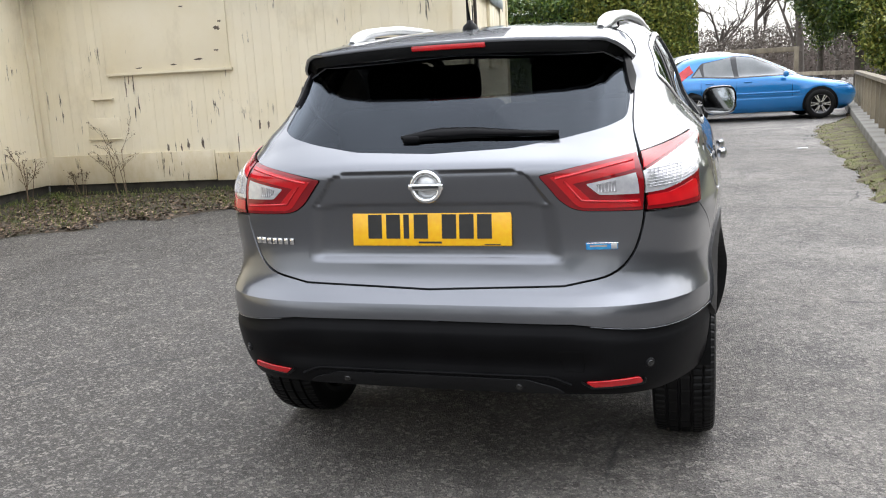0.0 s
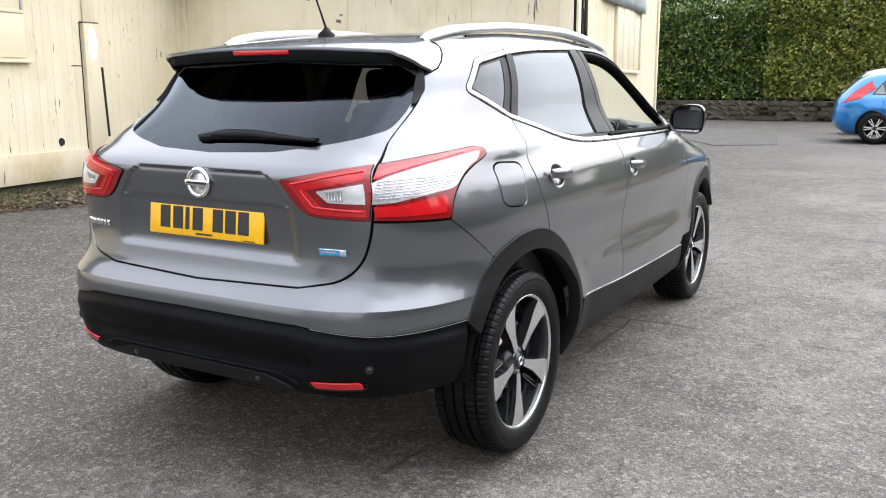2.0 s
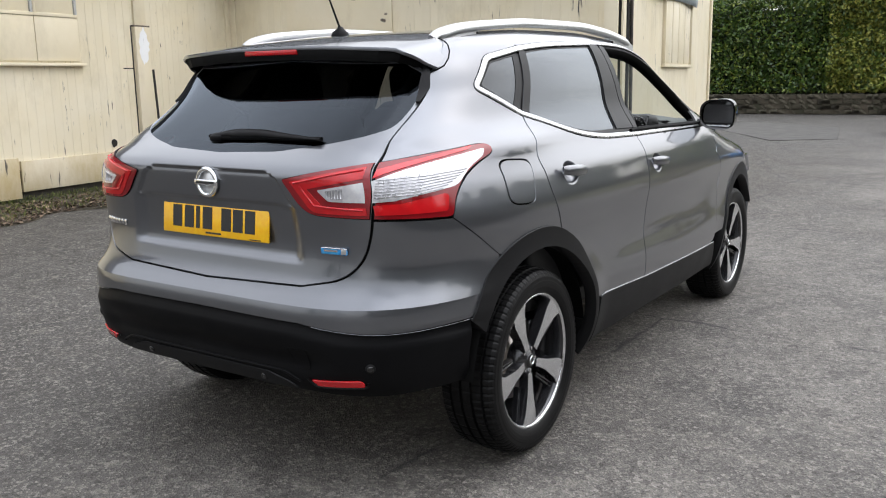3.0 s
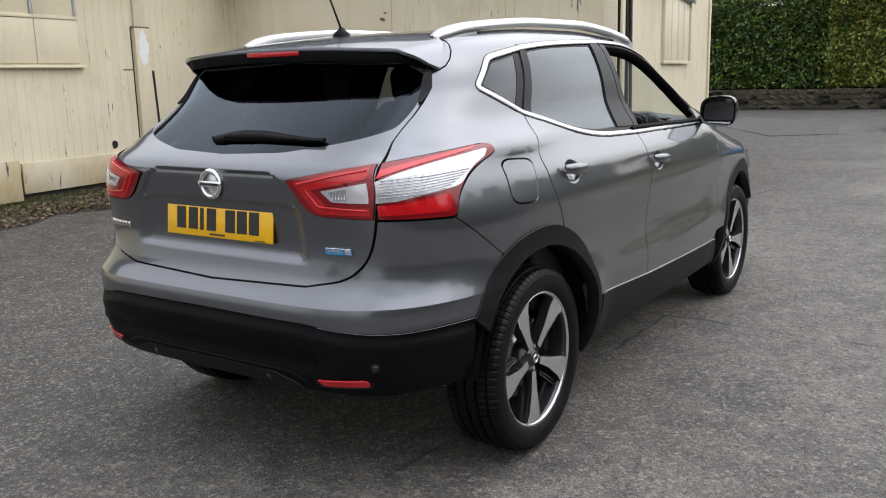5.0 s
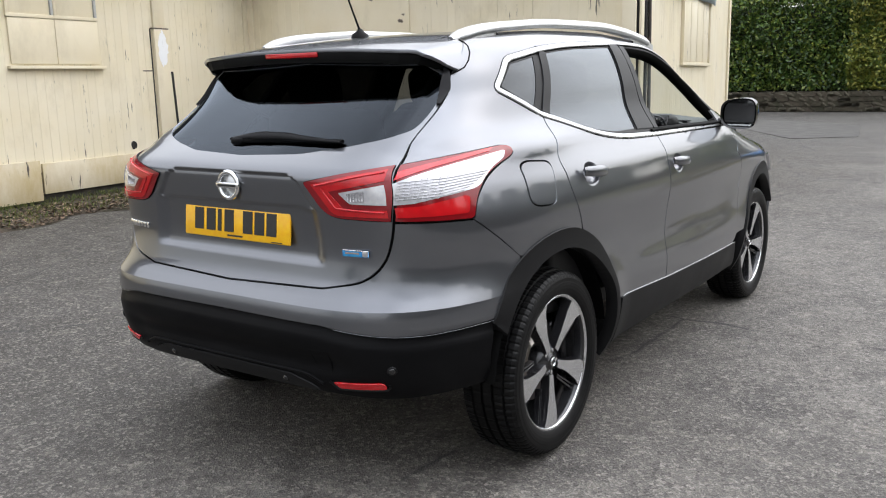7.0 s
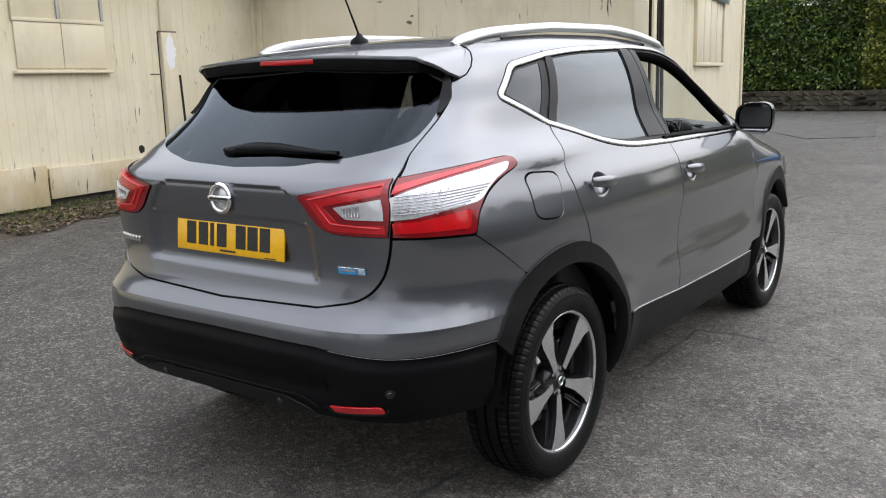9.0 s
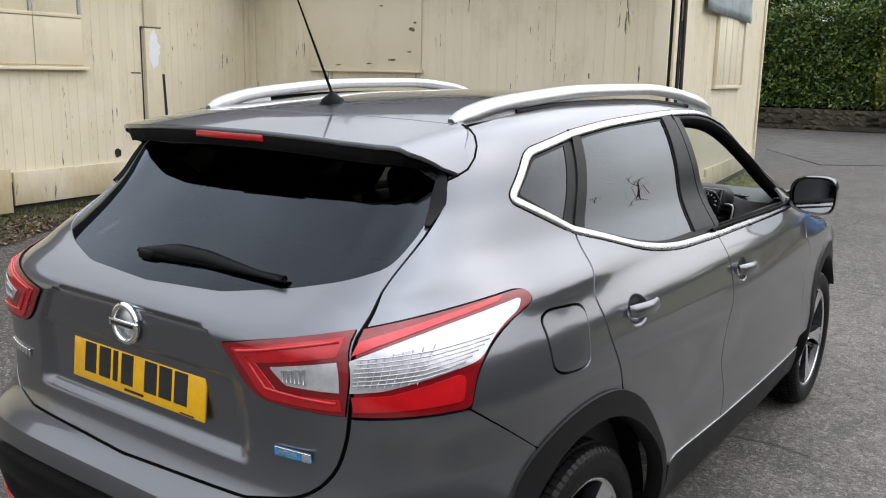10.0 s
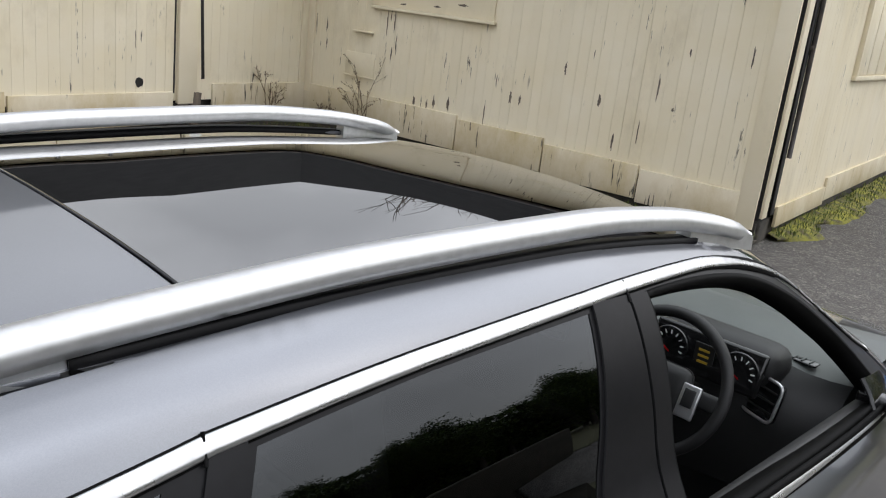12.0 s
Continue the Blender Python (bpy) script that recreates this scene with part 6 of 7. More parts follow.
V, F = sweep(P, [(1, 0, 0)] * 40, ring(0.0042, 8), scale=1 - 0.55 * k + 0.12 * (np.arange(40) % 2))
part("mast", mesh_of("mast", V, F), BLACKPL, aerial)

# rear wiper
ln = outline([("r", -0.115, 1.166), ("r", -0.02, 1.175), ("r", 0.12, 1.177), ("r", 0.395, 1.165)], closed=False, step=0.012)
k = np.linspace(0, 1, len(ln))
wiper = part("rear_wiper", tube_on("rear_wiper", ln, ring(0.027, 12, 1.0, 0.55), off=0.016, scale=np.minimum(1.0, 0.30 + 2.6 * k) * (1 - 0.80 * k ** 1.6)), BLACKPL, car, "black rear wiper at rest")
wp = shell(*from_rear(-0.09, 1.172))
part("pivot", box(0.06, 0.03, 0.026, (wp[0] + 0.01, wp[1] - 0.016, wp[2]), 0.010), BLACKPL, wiper)
part("blade", tube_on("blade", outline([("r", -0.10, 1.164), ("r", 0.10, 1.170), ("r", 0.392, 1.171)], closed=False), ring(0.008, 8), off=0.009), SEAL, wiper)

# number plate: yellow, its characters as plain bars
plate = part("number_plate", box(0.52, 0.008, 0.111, (0, 0, 0), 0.0035), PLATE_Y, car, "yellow rear number plate with black characters")
plate.matrix_basis = pose(0, -0.722, 0.903, -6, 0, 0)
for i, cx in enumerate((-0.183, -0.122, -0.078, -0.030, 0.062, 0.118, 0.175)):
    part("character_bar", box(0.018 if i == 2 else 0.046, 0.002, 0.076, (cx, -0.0045, 0.006)), INK, plate)
part("maker_bar", box(0.075, 0.002, 0.006, (0.0, -0.0045, -0.044)), INK, plate)
part("maker_bar", box(0.05, 0.002, 0.003, (0.2, -0.0045, -0.050)), INK, plate)
# round emblem: ring and bar, plain shapes
ey = float(shell(*from_rear(0, 1.035))[1])
V, F = sweep([(0.045 * math.cos(a), ey - 0.006, 1.036 + 0.044 * math.sin(a)) for a in np.linspace(0, 2 * math.pi, 37)[:-1]], [(0, -1, 0)] * 36, ring(0.0085, 8, 1.0, 0.9), True)
emblem = part("emblem", mesh_of("emblem", V, F), CHROME, car, "round chrome ring emblem with a cross bar")
part("bar", box(0.112, 0.009, 0.020, (0, ey - 0.011, 1.036), 0.004), CHROME, emblem)
part("recess", mesh_of("recess", *[(np.array(v) + (0, ey - 0.002, 1.036), f) for v, f in [lathe([(0.0, -0.001), (0.047, -0.001), (0.047, 0.004)], 32, "Y")]][0]), SATIN, emblem)
part("letter_bar", box(0.086, 0.002, 0.008, (0, ey - 0.0162, 1.036), 0.0005), INK, emblem)
# name badges as bars
for i in range(7):
    x = -0.612 + 0.0225 * i
    y = float(shell(*from_rear(x, 0.862))[1])
    part("badge_bar", box(0.017, 0.006, 0.021, (x, y - 0.003, 0.861), 0.002, rot=Matrix.Rotation(-0.25 + 0.0 * i, 4, "Z")), CHROME, car)
by = float(shell(*from_rear(0.53, 0.848))[1])
badge = part("side_badge", box(0.094, 0.006, 0.022, (0.53, by - 0.004, 0.848), 0.003, rot=Matrix.Rotation(0.14, 4, "Z") @ Matrix.Shear("XZ", 4, (0.35, 0))), BADGE_BLUE, car, "small blue and silver badge")
part("badge_edge", box(0.092, 0.005, 0.003, (0.533, by - 0.0062, 0.8575), 0.001, rot=Matrix.Rotation(0.14, 4, "Z")), CHROME, badge)
part("badge_edge", box(0.018, 0.005, 0.017, (0.566, by - 0.0005, 0.848), 0.001, rot=Matrix.Rotation(0.14, 4, "Z") @ Matrix.Shear("XZ", 4, (0.35, 0))), SATIN, badge)
part("badge_bar", box(0.05, 0.002, 0.006, (0.52, by - 0.0085, 0.849), rot=Matrix.Rotation(0.14, 4, "Z")), CHROME, badge)

# bumper fittings
valance = outline([("r", 0.0, 0.452), ("r", 0.31, 0.450), ("r", 0.395, 0.425, 0.03), ("r", 0.42, 0.404, 0.01), ("r", 0.0, 0.402)], closed=False)
part("bumper_insert", skin("bumper_insert", mirror_line(valance), off=0.001, step=0.02, depth=0.02), CLAD, car, "grey plastic lower bumper insert")
lipline = outline([("r", -0.44, 0.434), ("r", -0.38, 0.462, 0.03), ("r", 0.38, 0.462, 0.03), ("r", 0.44, 0.434)], closed=False)
part("valance_rib", tube_on("valance_rib", lipline, ring(0.0055, 8), off=-0.0035), BLACKPL, car)
both("reflector", outline([("r", 0.485, 0.447, 0.006), ("r", 0.640, 0.454, 0.012), ("r", 0.646, 0.433, 0.012), ("r", 0.505, 0.430, 0.006)]), LAMP_RED, car, "red rear reflector", off=0.003, step=0.015, depth=0.006)
for m in (False, True):
    part("reflector_rim", tube_on("reflector_rim", outline([("r", 0.470, 0.449), ("r", 0.500, 0.426, 0.01), ("r", 0.649, 0.429, 0.02), ("r", 0.653, 0.445)], closed=False), ring(0.004, 6), off=0.001, mirrored=m), CLAD, car)
    for x, z in ((0.282, 0.425), (0.668, 0.495)):
        p, n = shell(*from_rear(x, z)), shell_normal(*from_rear(x, z))
        for nm, r, h, mt in (("sensor_ring", 0.016, 0.0005, CLAD), ("parking_sensor", 0.011, 0.0025, GLOSSBLK)):
            V, F = lathe([(0.0, h), (r * 0.9, h), (r, h - 0.003), (r, -0.006)], 20, "Z")
            V = np.array([tuple(Matrix.Translation(p) @ Vector(n).to_track_quat("Z", "Y").to_matrix().to_4x4() @ Vector(v)) for v in V])
            if m:
                V, F = V * (-1, 1, 1), [f[::-1] for f in F]
            part(nm, mesh_of(nm, V, F), mt, car)
tow = outline([("r", 0.405, 0.545, 0.008), ("r", 0.478, 0.545, 0.008), ("r", 0.478, 0.478, 0.008), ("r", 0.42, 0.482, 0.01)])
part("tow_cover", skin("tow_cover", tow, off=-0.0035, step=0.02, depth=0.004), BLACKPL, car)
part("tow_gap", tube_on("tow_gap", tow, ring(0.0016, 4), True, off=-0.004), SEAL, car)

# wheels
def lay(profile, seg, material, name, parent, wob=None, smooth=True):
    V, F = lathe(profile, seg, "X", wob)
    return part(name, mesh_of(name, V, F, smooth=smooth), material, parent)


def wheel(m):
    """A wheel on the x axis, its face towards +x."""
    w = part("wheel", mesh_of("wheel", *lathe([(0.10, -0.05), (0.22, -0.06), (0.236, -0.09), (0.246, -0.1)], 40)), RIMBLACK, car, "black and machined five-spoke alloy wheel")
    w.matrix_basis = m
    grooves = []
    for x0, x1 in ((-0.094, -0.062), (-0.050, -0.020), (-0.008, 0.022), (0.034, 0.062)):
        grooves += [(0.335, x0 - 0.002), (0.345 - 9 * (x0 / 1.0) ** 2 * 0.08, x0), (0.345 - 9 * (x1 / 1.0) ** 2 * 0.08, x1), (0.335, x1 + 0.002)]
    prof = [(0.246, -0.098), (0.268, -0.106), (0.30, -0.107), (0.325, -0.103), *grooves, (0.3385, 0.072), (0.334, 0.090), (0.324, 0.101), (0.312, 0.1055), (0.300, 0.1065), (0.296, 0.1075), (0.286, 0.1075), (0.274, 0.1055), (0.262, 0.101), (0.253, 0.096), (0.248, 0.088), (0.246, 0.06)]
    ids = {len([0] * (4 + 16)) + i for i in range(3)}
    lay(prof, 320, RUBBER, "tyre", w, lambda i, j: (-0.0035 if i % 4 == 0 and (17 <= j <= 19 or 5 <= j <= 6 or j in ids) else -0.002 if i % 8 == 4 and 9 <= j <= 14 and j % 4 in (1, 2) else 0.0), smooth=False)
    lay([(0.248, 0.094), (0.2495, 0.088), (0.247, 0.090), (0.240, 0.086), (0.236, 0.072), (0.229, 0.03), (0.219, -0.06), (0.229, -0.09)], 60, RIMBLACK, "rim_barrel", w)
    lay([(0.2405, 0.0865), (0.246, 0.0935), (0.2515, 0.0925), (0.2505, 0.086)], 60, MACHINED, "rim_lip", w)
    lay([(0.0, -0.01), (0.155, -0.01), (0.155, 0.004), (0.07, 0.008), (0.065, 0.02), (0.0, 0.02)], 40, DISC, "brake_disc", w)
    part("caliper", box(0.06, 0.09, 0.13, (-0.0, 0.125, 0.06), 0.015), RIMBLACK, w)
    lay([(0.0, 0.072), (0.028, 0.071), (0.032, 0.066), (0.052, 0.064), (0.066, 0.050), (0.07, 0.0)], 40, RIMBLACK, "hub", w)
    lay([(0.0, 0.077), (0.024, 0.076), (0.028, 0.073), (0.028, 0.066)], 24, GLOSSBLK, "centre_cap", w)
    V, F = sweep([(0.078, 0.015 * math.cos(a), 0.015 * math.sin(a)) for a in np.linspace(0, 2 * math.pi, 25)[:-1]], [(1, 0, 0)] * 24, ring(0.003, 6), True)
    part("cap_mark", mesh_of("cap_mark", V, F), CHROME, w)
    for i in range(5):
        rot = Matrix.Rotation(2 * math.pi * i / 5 + 0.49, 4, "X")
        # machined face of the spoke, wide at the rim, with dark flanks
        face = [(0.050, -0.016, 0.072), (0.050, 0.012, 0.072), (0.125, 0.014, 0.077), (0.205, 0.032, 0.083), (0.2405, 0.054, 0.086), (0.2430, -0.046, 0.086), (0.200, -0.046, 0.083), (0.120, -0.026, 0.077)]
        V = [(x, s, r) for r, s, x in face] + [(x - 0.035, s * 1.12, r) for r, s, x in face]
        n = len(face)
        top = mesh_of("spoke_face", [tuple(rot @ Vector((v[0] + 0.0015, v[1], v[2]))) for v in V[:n]] + [tuple(rot @ Vector((v[0] - 0.004, v[1], v[2]))) for v in V[:n]],
                      [(7, 6, 3, 2), (6, 5, 4, 3), (0, 7, 2, 1)][::1] + [(j, (j + 1) % n, n + (j + 1) % n, n + j) for j in range(n)], smooth=False)
        sp = part("spoke", mesh_of("spoke", [tuple(rot @ Vector(v)) for v in V], [tuple(range(n))[::-1], tuple(range(n, 2 * n))] + [(j, (j + 1) % n, n + (j + 1) % n, n + j) for j in range(n)], smooth=False), RIMBLACK, w)
        part("spoke_face", top, MACHINED, sp, "machined silver spoke face")
        for o in (0.052, 0.066):
            V2, F2 = sweep([tuple(rot @ Vector((x, o * (0.4 + 0.6 * r / 0.22) * 1.0, r))) for r, x in ((0.10, 0.056), (0.16, 0.062), (0.222, 0.068))], [tuple(rot @ Vector((1, 0, 0)))] * 3, [(-0.004, -0.02), (0.004, -0.02), (0.003, 0.0), (-0.003, 0.0)])
            part("spoke_fin", mesh_of("spoke_fin", V2, F2, smooth=False), RIMBLACK, sp)
        a = 2 * math.pi * (i + 0.5) / 5 + 0.49
        V3, F3 = lathe([(0.0, 0.068), (0.009, 0.067), (0.010, 0.045)], 6, "X")
        part("wheel_nut", mesh_of("wheel_nut", np.array(V3) + (0.0, 0.045 * math.cos(a), 0.045 * math.sin(a)), F3, smooth=False), CHROME, w)
    return w


for x, y, turn in ((0.756, 0, 0), (0.715, WHEEL_F, 0), (-0.756, 0, 180), (-0.715, WHEEL_F, 180)):
    wheel(pose(x, y, 0.345, 14 if y else 0, 0, turn))

# wheel housings and floor
for sgn in (1, -1):
    for cy in (0, WHEEL_F):
        V, F = [], []
        aa = np.linspace(radians(6), radians(174), 30)
        edge = 0.785 if cy else 0.845
        for x, r in ((edge, 0.425), (edge - 0.015, 0.428), (0.58, 0.428), (0.58, 0.05)):
            V += [(sgn * x, cy + r * math.cos(a), 0.345 + r * math.sin(a)) for a in aa]
        F = [(k * 30 + i, k * 30 + i + 1, k * 30 + 31 + i, k * 30 + 30 + i) for k in range(3) for i in range(29)]
        part("wheel_housing", mesh_of("wheel_housing", V, F), SEAL, car)
    part("mud_flap", box(0.14, 0.012, 0.12, (sgn * 0.775, 0.415, 0.345), 0.004), SEAL, car)
part("floor_pan", box(1.14, 3.8, 0.12, (0, 1.40, 0.36), 0.03), TRIM_DARK, car)
part("fuel_tank", box(1.0, 0.9, 0.14, (0, 0.55, 0.29), 0.05), TRIM_DARK, car)
part("rear_axle_beam", box(1.2, 0.08, 0.08, (0, 0.02, 0.33), 0.02), TRIM_DARK, car)
part("silencer", box(0.55, 0.24, 0.12, (-0.1, -0.42, 0.40), 0.04), TRIM_DARK, car)

# door mirrors
for sgn in (1, -1):
    V, F = [], []
    K, L = 22, 12
    for j in range(L):
        t = j / (L - 1)
        depth = 1.885 + 0.13 * t
        sc = (1 - t ** 3.2) ** 0.5 if t < 1 else 0.02
        for i in range(K):
            a = 2 * math.pi * i / K
            ca, sa = math.cos(a), math.sin(a)
            px = 0.096 * math.copysign(abs(ca) ** 0.62, ca) * (1 if ca > 0 else 0.92)
            pz = 0.078 * math.copysign(abs(sa) ** 0.62, sa) * (1 + 0.10 * ca)
            V.append((sgn * (0.908 + px * sc), depth, 1.160 + pz * sc + 0.012 * t))
    F = [(j * K + i, j * K + (i + 1) % K, (j + 1) * K + (i + 1) % K, (j + 1) * K + i) for j in range(L - 1) for i in range(K)]
    mir = part("door_mirror", mesh_of("door_mirror", V, F), GLOSSBLK, car, "gloss black door mirror")
    rimv = V[:K]
    inner_v = [(sgn * 0.908 + (v[0] - sgn * 0.908) * 0.90, 1.893, 1.160 + (v[2] - 1.160) * 0.88) for v in rimv]
    part("mirror_bezel", mesh_of("mirror_bezel", rimv + inner_v, [(i, (i + 1) % K, K + (i + 1) % K, K + i) for i in range(K)]), GLOSSBLK, mir)
    face = [(x, 1.892 + 0.18 * sgn * (sgn * 0.905 - x) * sgn * 0.5 + 0.10 * (z - 1.160) * 0.4 + 0.006, z) for x, y, z in inner_v]
    part("mirror_face", mesh_of("mirror_face", face, [tuple(range(K))], smooth=False), MIRROR, mir)
    part("mirror_arm", box(0.12, 0.05, 0.035, (sgn * 0.80, 1.955, 1.118), 0.012), GLOSSBLK, mir)
    part("mirror_foot", skin("mirror_foot", outline([("s", 1.90, 1.175), ("s", 2.03, 1.16), ("s", 2.10, 1.105), ("s", 1.88, 1.11)]), off=0.006, step=0.02, mirrored=sgn < 0), GLOSSBLK, mir)

# ---- car: inside ----
part("headlining", skin("headlining", plan(bowed(-0.56, 0.56, -0.1, 0.02) + bowed(0.56, -0.56, 0.40, 0.0)), off=-0.035, **roof_kw), HEADLINER, car)
part("headlining", skin("headlining", plan([(-0.58, 1.30), (0.58, 1.30), (0.56, 1.47), (-0.56, 1.47)]), off=-0.03, **roof_kw), HEADLINER, car)
for sgn in (1, -1):
    part("door_lining", box(0.05, 1.0, 0.62, (sgn * 0.76, 1.55, 0.80), 0.02), TRIM_DARK, car)
    part("door_lining", box(0.05, 0.85, 0.62, (sgn * 0.75, 0.52, 0.80), 0.02), TRIM_DARK, car)
    part("boot_lining", box(0.05, 0.55, 0.65, (sgn * 0.63, -0.25, 0.80), 0.02), TRIM_DARK, car)


def seat(x, y, back=0.62, wide=0.50):
    s = part("seat", box(wide, 0.50, 0.16, (x, y, 0.62), 0.05, seg=3), CLOTH, car, "dark cloth seat")
    part("seat_back", box(wide, 0.14, back, (x, y - 0.30, 0.95), 0.06, rot=Matrix.Rotation(radians(14), 4, "X"), seg=3), CLOTH, s)
    part("headrest", box(0.27, 0.10, 0.18, (x, y - 0.40, 1.335), 0.045, rot=Matrix.Rotation(radians(10), 4, "X"), seg=3), CLOTH, s)
    for o in (-0.05, 0.05):
        part("headrest_post", box(0.012, 0.012, 0.14, (x + o, y - 0.385, 1.24), 0.004), CHROME, s)


seat(0.36, 1.35)
seat(-0.36, 1.35)
seat(0.33, 0.45, wide=0.60)
seat(-0.33, 0.45, wide=0.60)
part("parcel_shelf", box(1.10, 0.42, 0.03, (0, -0.22, 1.08), 0.01), TRIM_DARK, car)
# dashboard: a swept form across the car
prof = [(1.86, 0.72), (1.83, 0.90), (1.86, 1.00), (1.93, 1.055), (2.05, 1.080), (2.30, 1.078), (2.46, 1.055), (2.46, 0.72)]
xs = np.linspace(-0.70, 0.70, 29)
V = [(x, y + 0.10 * (abs(x) / 0.7) ** 3, z + 0.035 * math.exp(-((x - 0.36) / 0.20) ** 4) * (1 if 1.85 < y < 2.1 and z > 0.95 else 0)) for x in xs for y, z in prof]
n = len(prof)
F = [(i * n + j, i * n + j + 1, (i + 1) * n + j + 1, (i + 1) * n + j) for i in range(28) for j in range(n - 1)]
F = [f for f in F if f[0] % n >= 3]
dash = part("dashboard", mesh_of("dashboard", V, F), TRIM_DASH, car, "dark grey soft dashboard")
dash.matrix_basis = pose(0, 0.02, 0.035)
part("fascia", mesh_of("fascia", V, [(i * n + j, i * n + j + 1, (i + 1) * n + j + 1, (i + 1) * n + j) for i in range(28) for j in range(3)]), TRIM_DARK, dash, "black lower dashboard")
part("instrument_hood", box(0.35, 0.15, 0.115, (0.385, 1.94, 1.062), 0.05, seg=3), TRIM_DARK, dash)
part("instrument_panel", box(0.315, 0.02, 0.115, (0.39, 1.836, 1.065), 0.008, rot=Matrix.Rotation(radians(-18), 4, "X")), GLOSSBLK, dash)
DIAL = mat("dial_marks", (0.75, 0.75, 0.75), (0.7, 0.7, 0.7), 0.5, bump=0)
for dx in (-0.10, 0.10):
    V, F = sweep([(0.39 + dx + 0.050 * math.cos(a), 1.824 + 0.018 * math.sin(a) * 0, 1.063 + 0.048 * math.sin(a)) for a in np.linspace(0, 2 * math.pi, 33)[:-1]], [(0, -1, 0)] * 32, ring(0.004, 6), True)
    dial = part("dial_ring", mesh_of("dial_ring", V, F), RIMBLACK, dash)
    for i in range(11):
        a = radians(225 - 27 * i)
        part("dial_mark", box(0.003, 0.002, 0.010, (0.39 + dx + 0.036 * math.cos(a), 1.820, 1.063 + 0.036 * math.sin(a)), rot=Matrix.Rotation(math.pi / 2 - a, 4, "Y")), DIAL, dial)
    part("needle", box(0.034, 0.002, 0.003, (0.39 + dx - 0.012, 1.819, 1.052), rot=Matrix.Rotation(0.5, 4, "Y")), LAMP_RED, dial)
part("screen", box(0.055, 0.004, 0.08, (0.39, 1.822, 1.06)), TRIM_DARK, dash)
for i in range(4):
    part("screen_bar", box(0.03, 0.002, 0.006, (0.39, 1.8185, 1.035 + 0.016 * i)), mat("amber_display", (0.6, 0.4, 0.05), rough=0.5, bump=0) if i == 0 else bpy.data.materials["amber_display"], dash)
def vent(x, y, z, w, h, rz):
    m = pose(x, y, z, -12, 0, rz)
    fr = part("air_vent", box(w, 0.02, h, (0, 0, 0), 0.012), GLOSSBLK, dash)
    fr.matrix_basis = m
    V, F = sweep([(w * 0.5 * math.copysign(abs(math.cos(a)) ** 0.35, math.cos(a)), -0.012, h * 0.5 * math.copysign(abs(math.sin(a)) ** 0.35, math.sin(a))) for a in np.linspace(0, 2 * math.pi, 33)[:-1]], [(0, -1, 0)] * 32, ring(0.0045, 6), True)
    part("vent_surround", mesh_of("vent_surround", V, F), SATIN, fr)
    for i in range(3):
        part("vent_slat", box(w * 0.8, 0.012, 0.004, (0, -0.012, h * (-0.25 + 0.25 * i))), TRIM_DARK, fr)


vent(0.545, 1.885, 0.998, 0.105, 0.105, -22)
vent(-0.10, 1.85, 0.985, 0.105, 0.105, 0)
vent(0.10, 1.85, 0.985, 0.08, 0.105, 0)
slot = part("demist_vent", box(0.10, 0.035, 0.006, (0.557, 2.02, 1.078), 0.002), GLOSSBLK, dash)
for i in range(4):
    part("vent_slat", box(0.004, 0.03, 0.006, (0.524 + 0.022 * i, 2.02, 1.081)), TRIM_DASH, slot)
SW = pose(0.350, 1.70, 1.055, -22, 0, 0)
V, F = sweep([(0.178 * math.cos(a), 0, 0.178 * math.sin(a)) for a in np.linspace(0, 2 * math.pi, 49)[:-1]], [(0, -1, 0)] * 48, ring(0.0155, 10), True)
wheel_s = part("steering_wheel", mesh_of("steering_wheel", V, F), TRIM_DARK, car, "black leather steering wheel")
wheel_s.matrix_basis = SW
part("airbag_pad", box(0.17, 0.05, 0.13, (0, 0.01, -0.01), 0.03, seg=3), TRIM_DARK, wheel_s)
for sgn in (1, -1):
    part("spoke", box(0.11, 0.025, 0.045, (sgn * 0.13, 0.005, -0.005), 0.01), TRIM_DARK, wheel_s)
    part("spoke_trim", box(0.05, 0.01, 0.085, (sgn * 0.098, -0.012, -0.02), 0.004), SATIN, wheel_s)
    part("button_pad", box(0.03, 0.008, 0.045, (sgn * 0.098, -0.016, -0.012), 0.002), TRIM_DARK, wheel_s)
part("lower_spoke", box(0.05, 0.02, 0.12, (0, 0.005, -0.115), 0.008), SATIN, wheel_s)
part("column", box(0.09, 0.20, 0.09, (0, 0.13, -0.02), 0.02), TRIM_DARK, wheel_s)
part("rear_view_mirror", box(0.22, 0.03, 0.06, (0, 1.62, 1.44), 0.015), GLOSSBLK, car)

# ---- other cars ----
GLASS_FAR = mat("parked_car_glass", (0.16, 0.17, 0.175), (0.10, 0.11, 0.11), 0.06, scale=1.5, bump=0, coat=1)


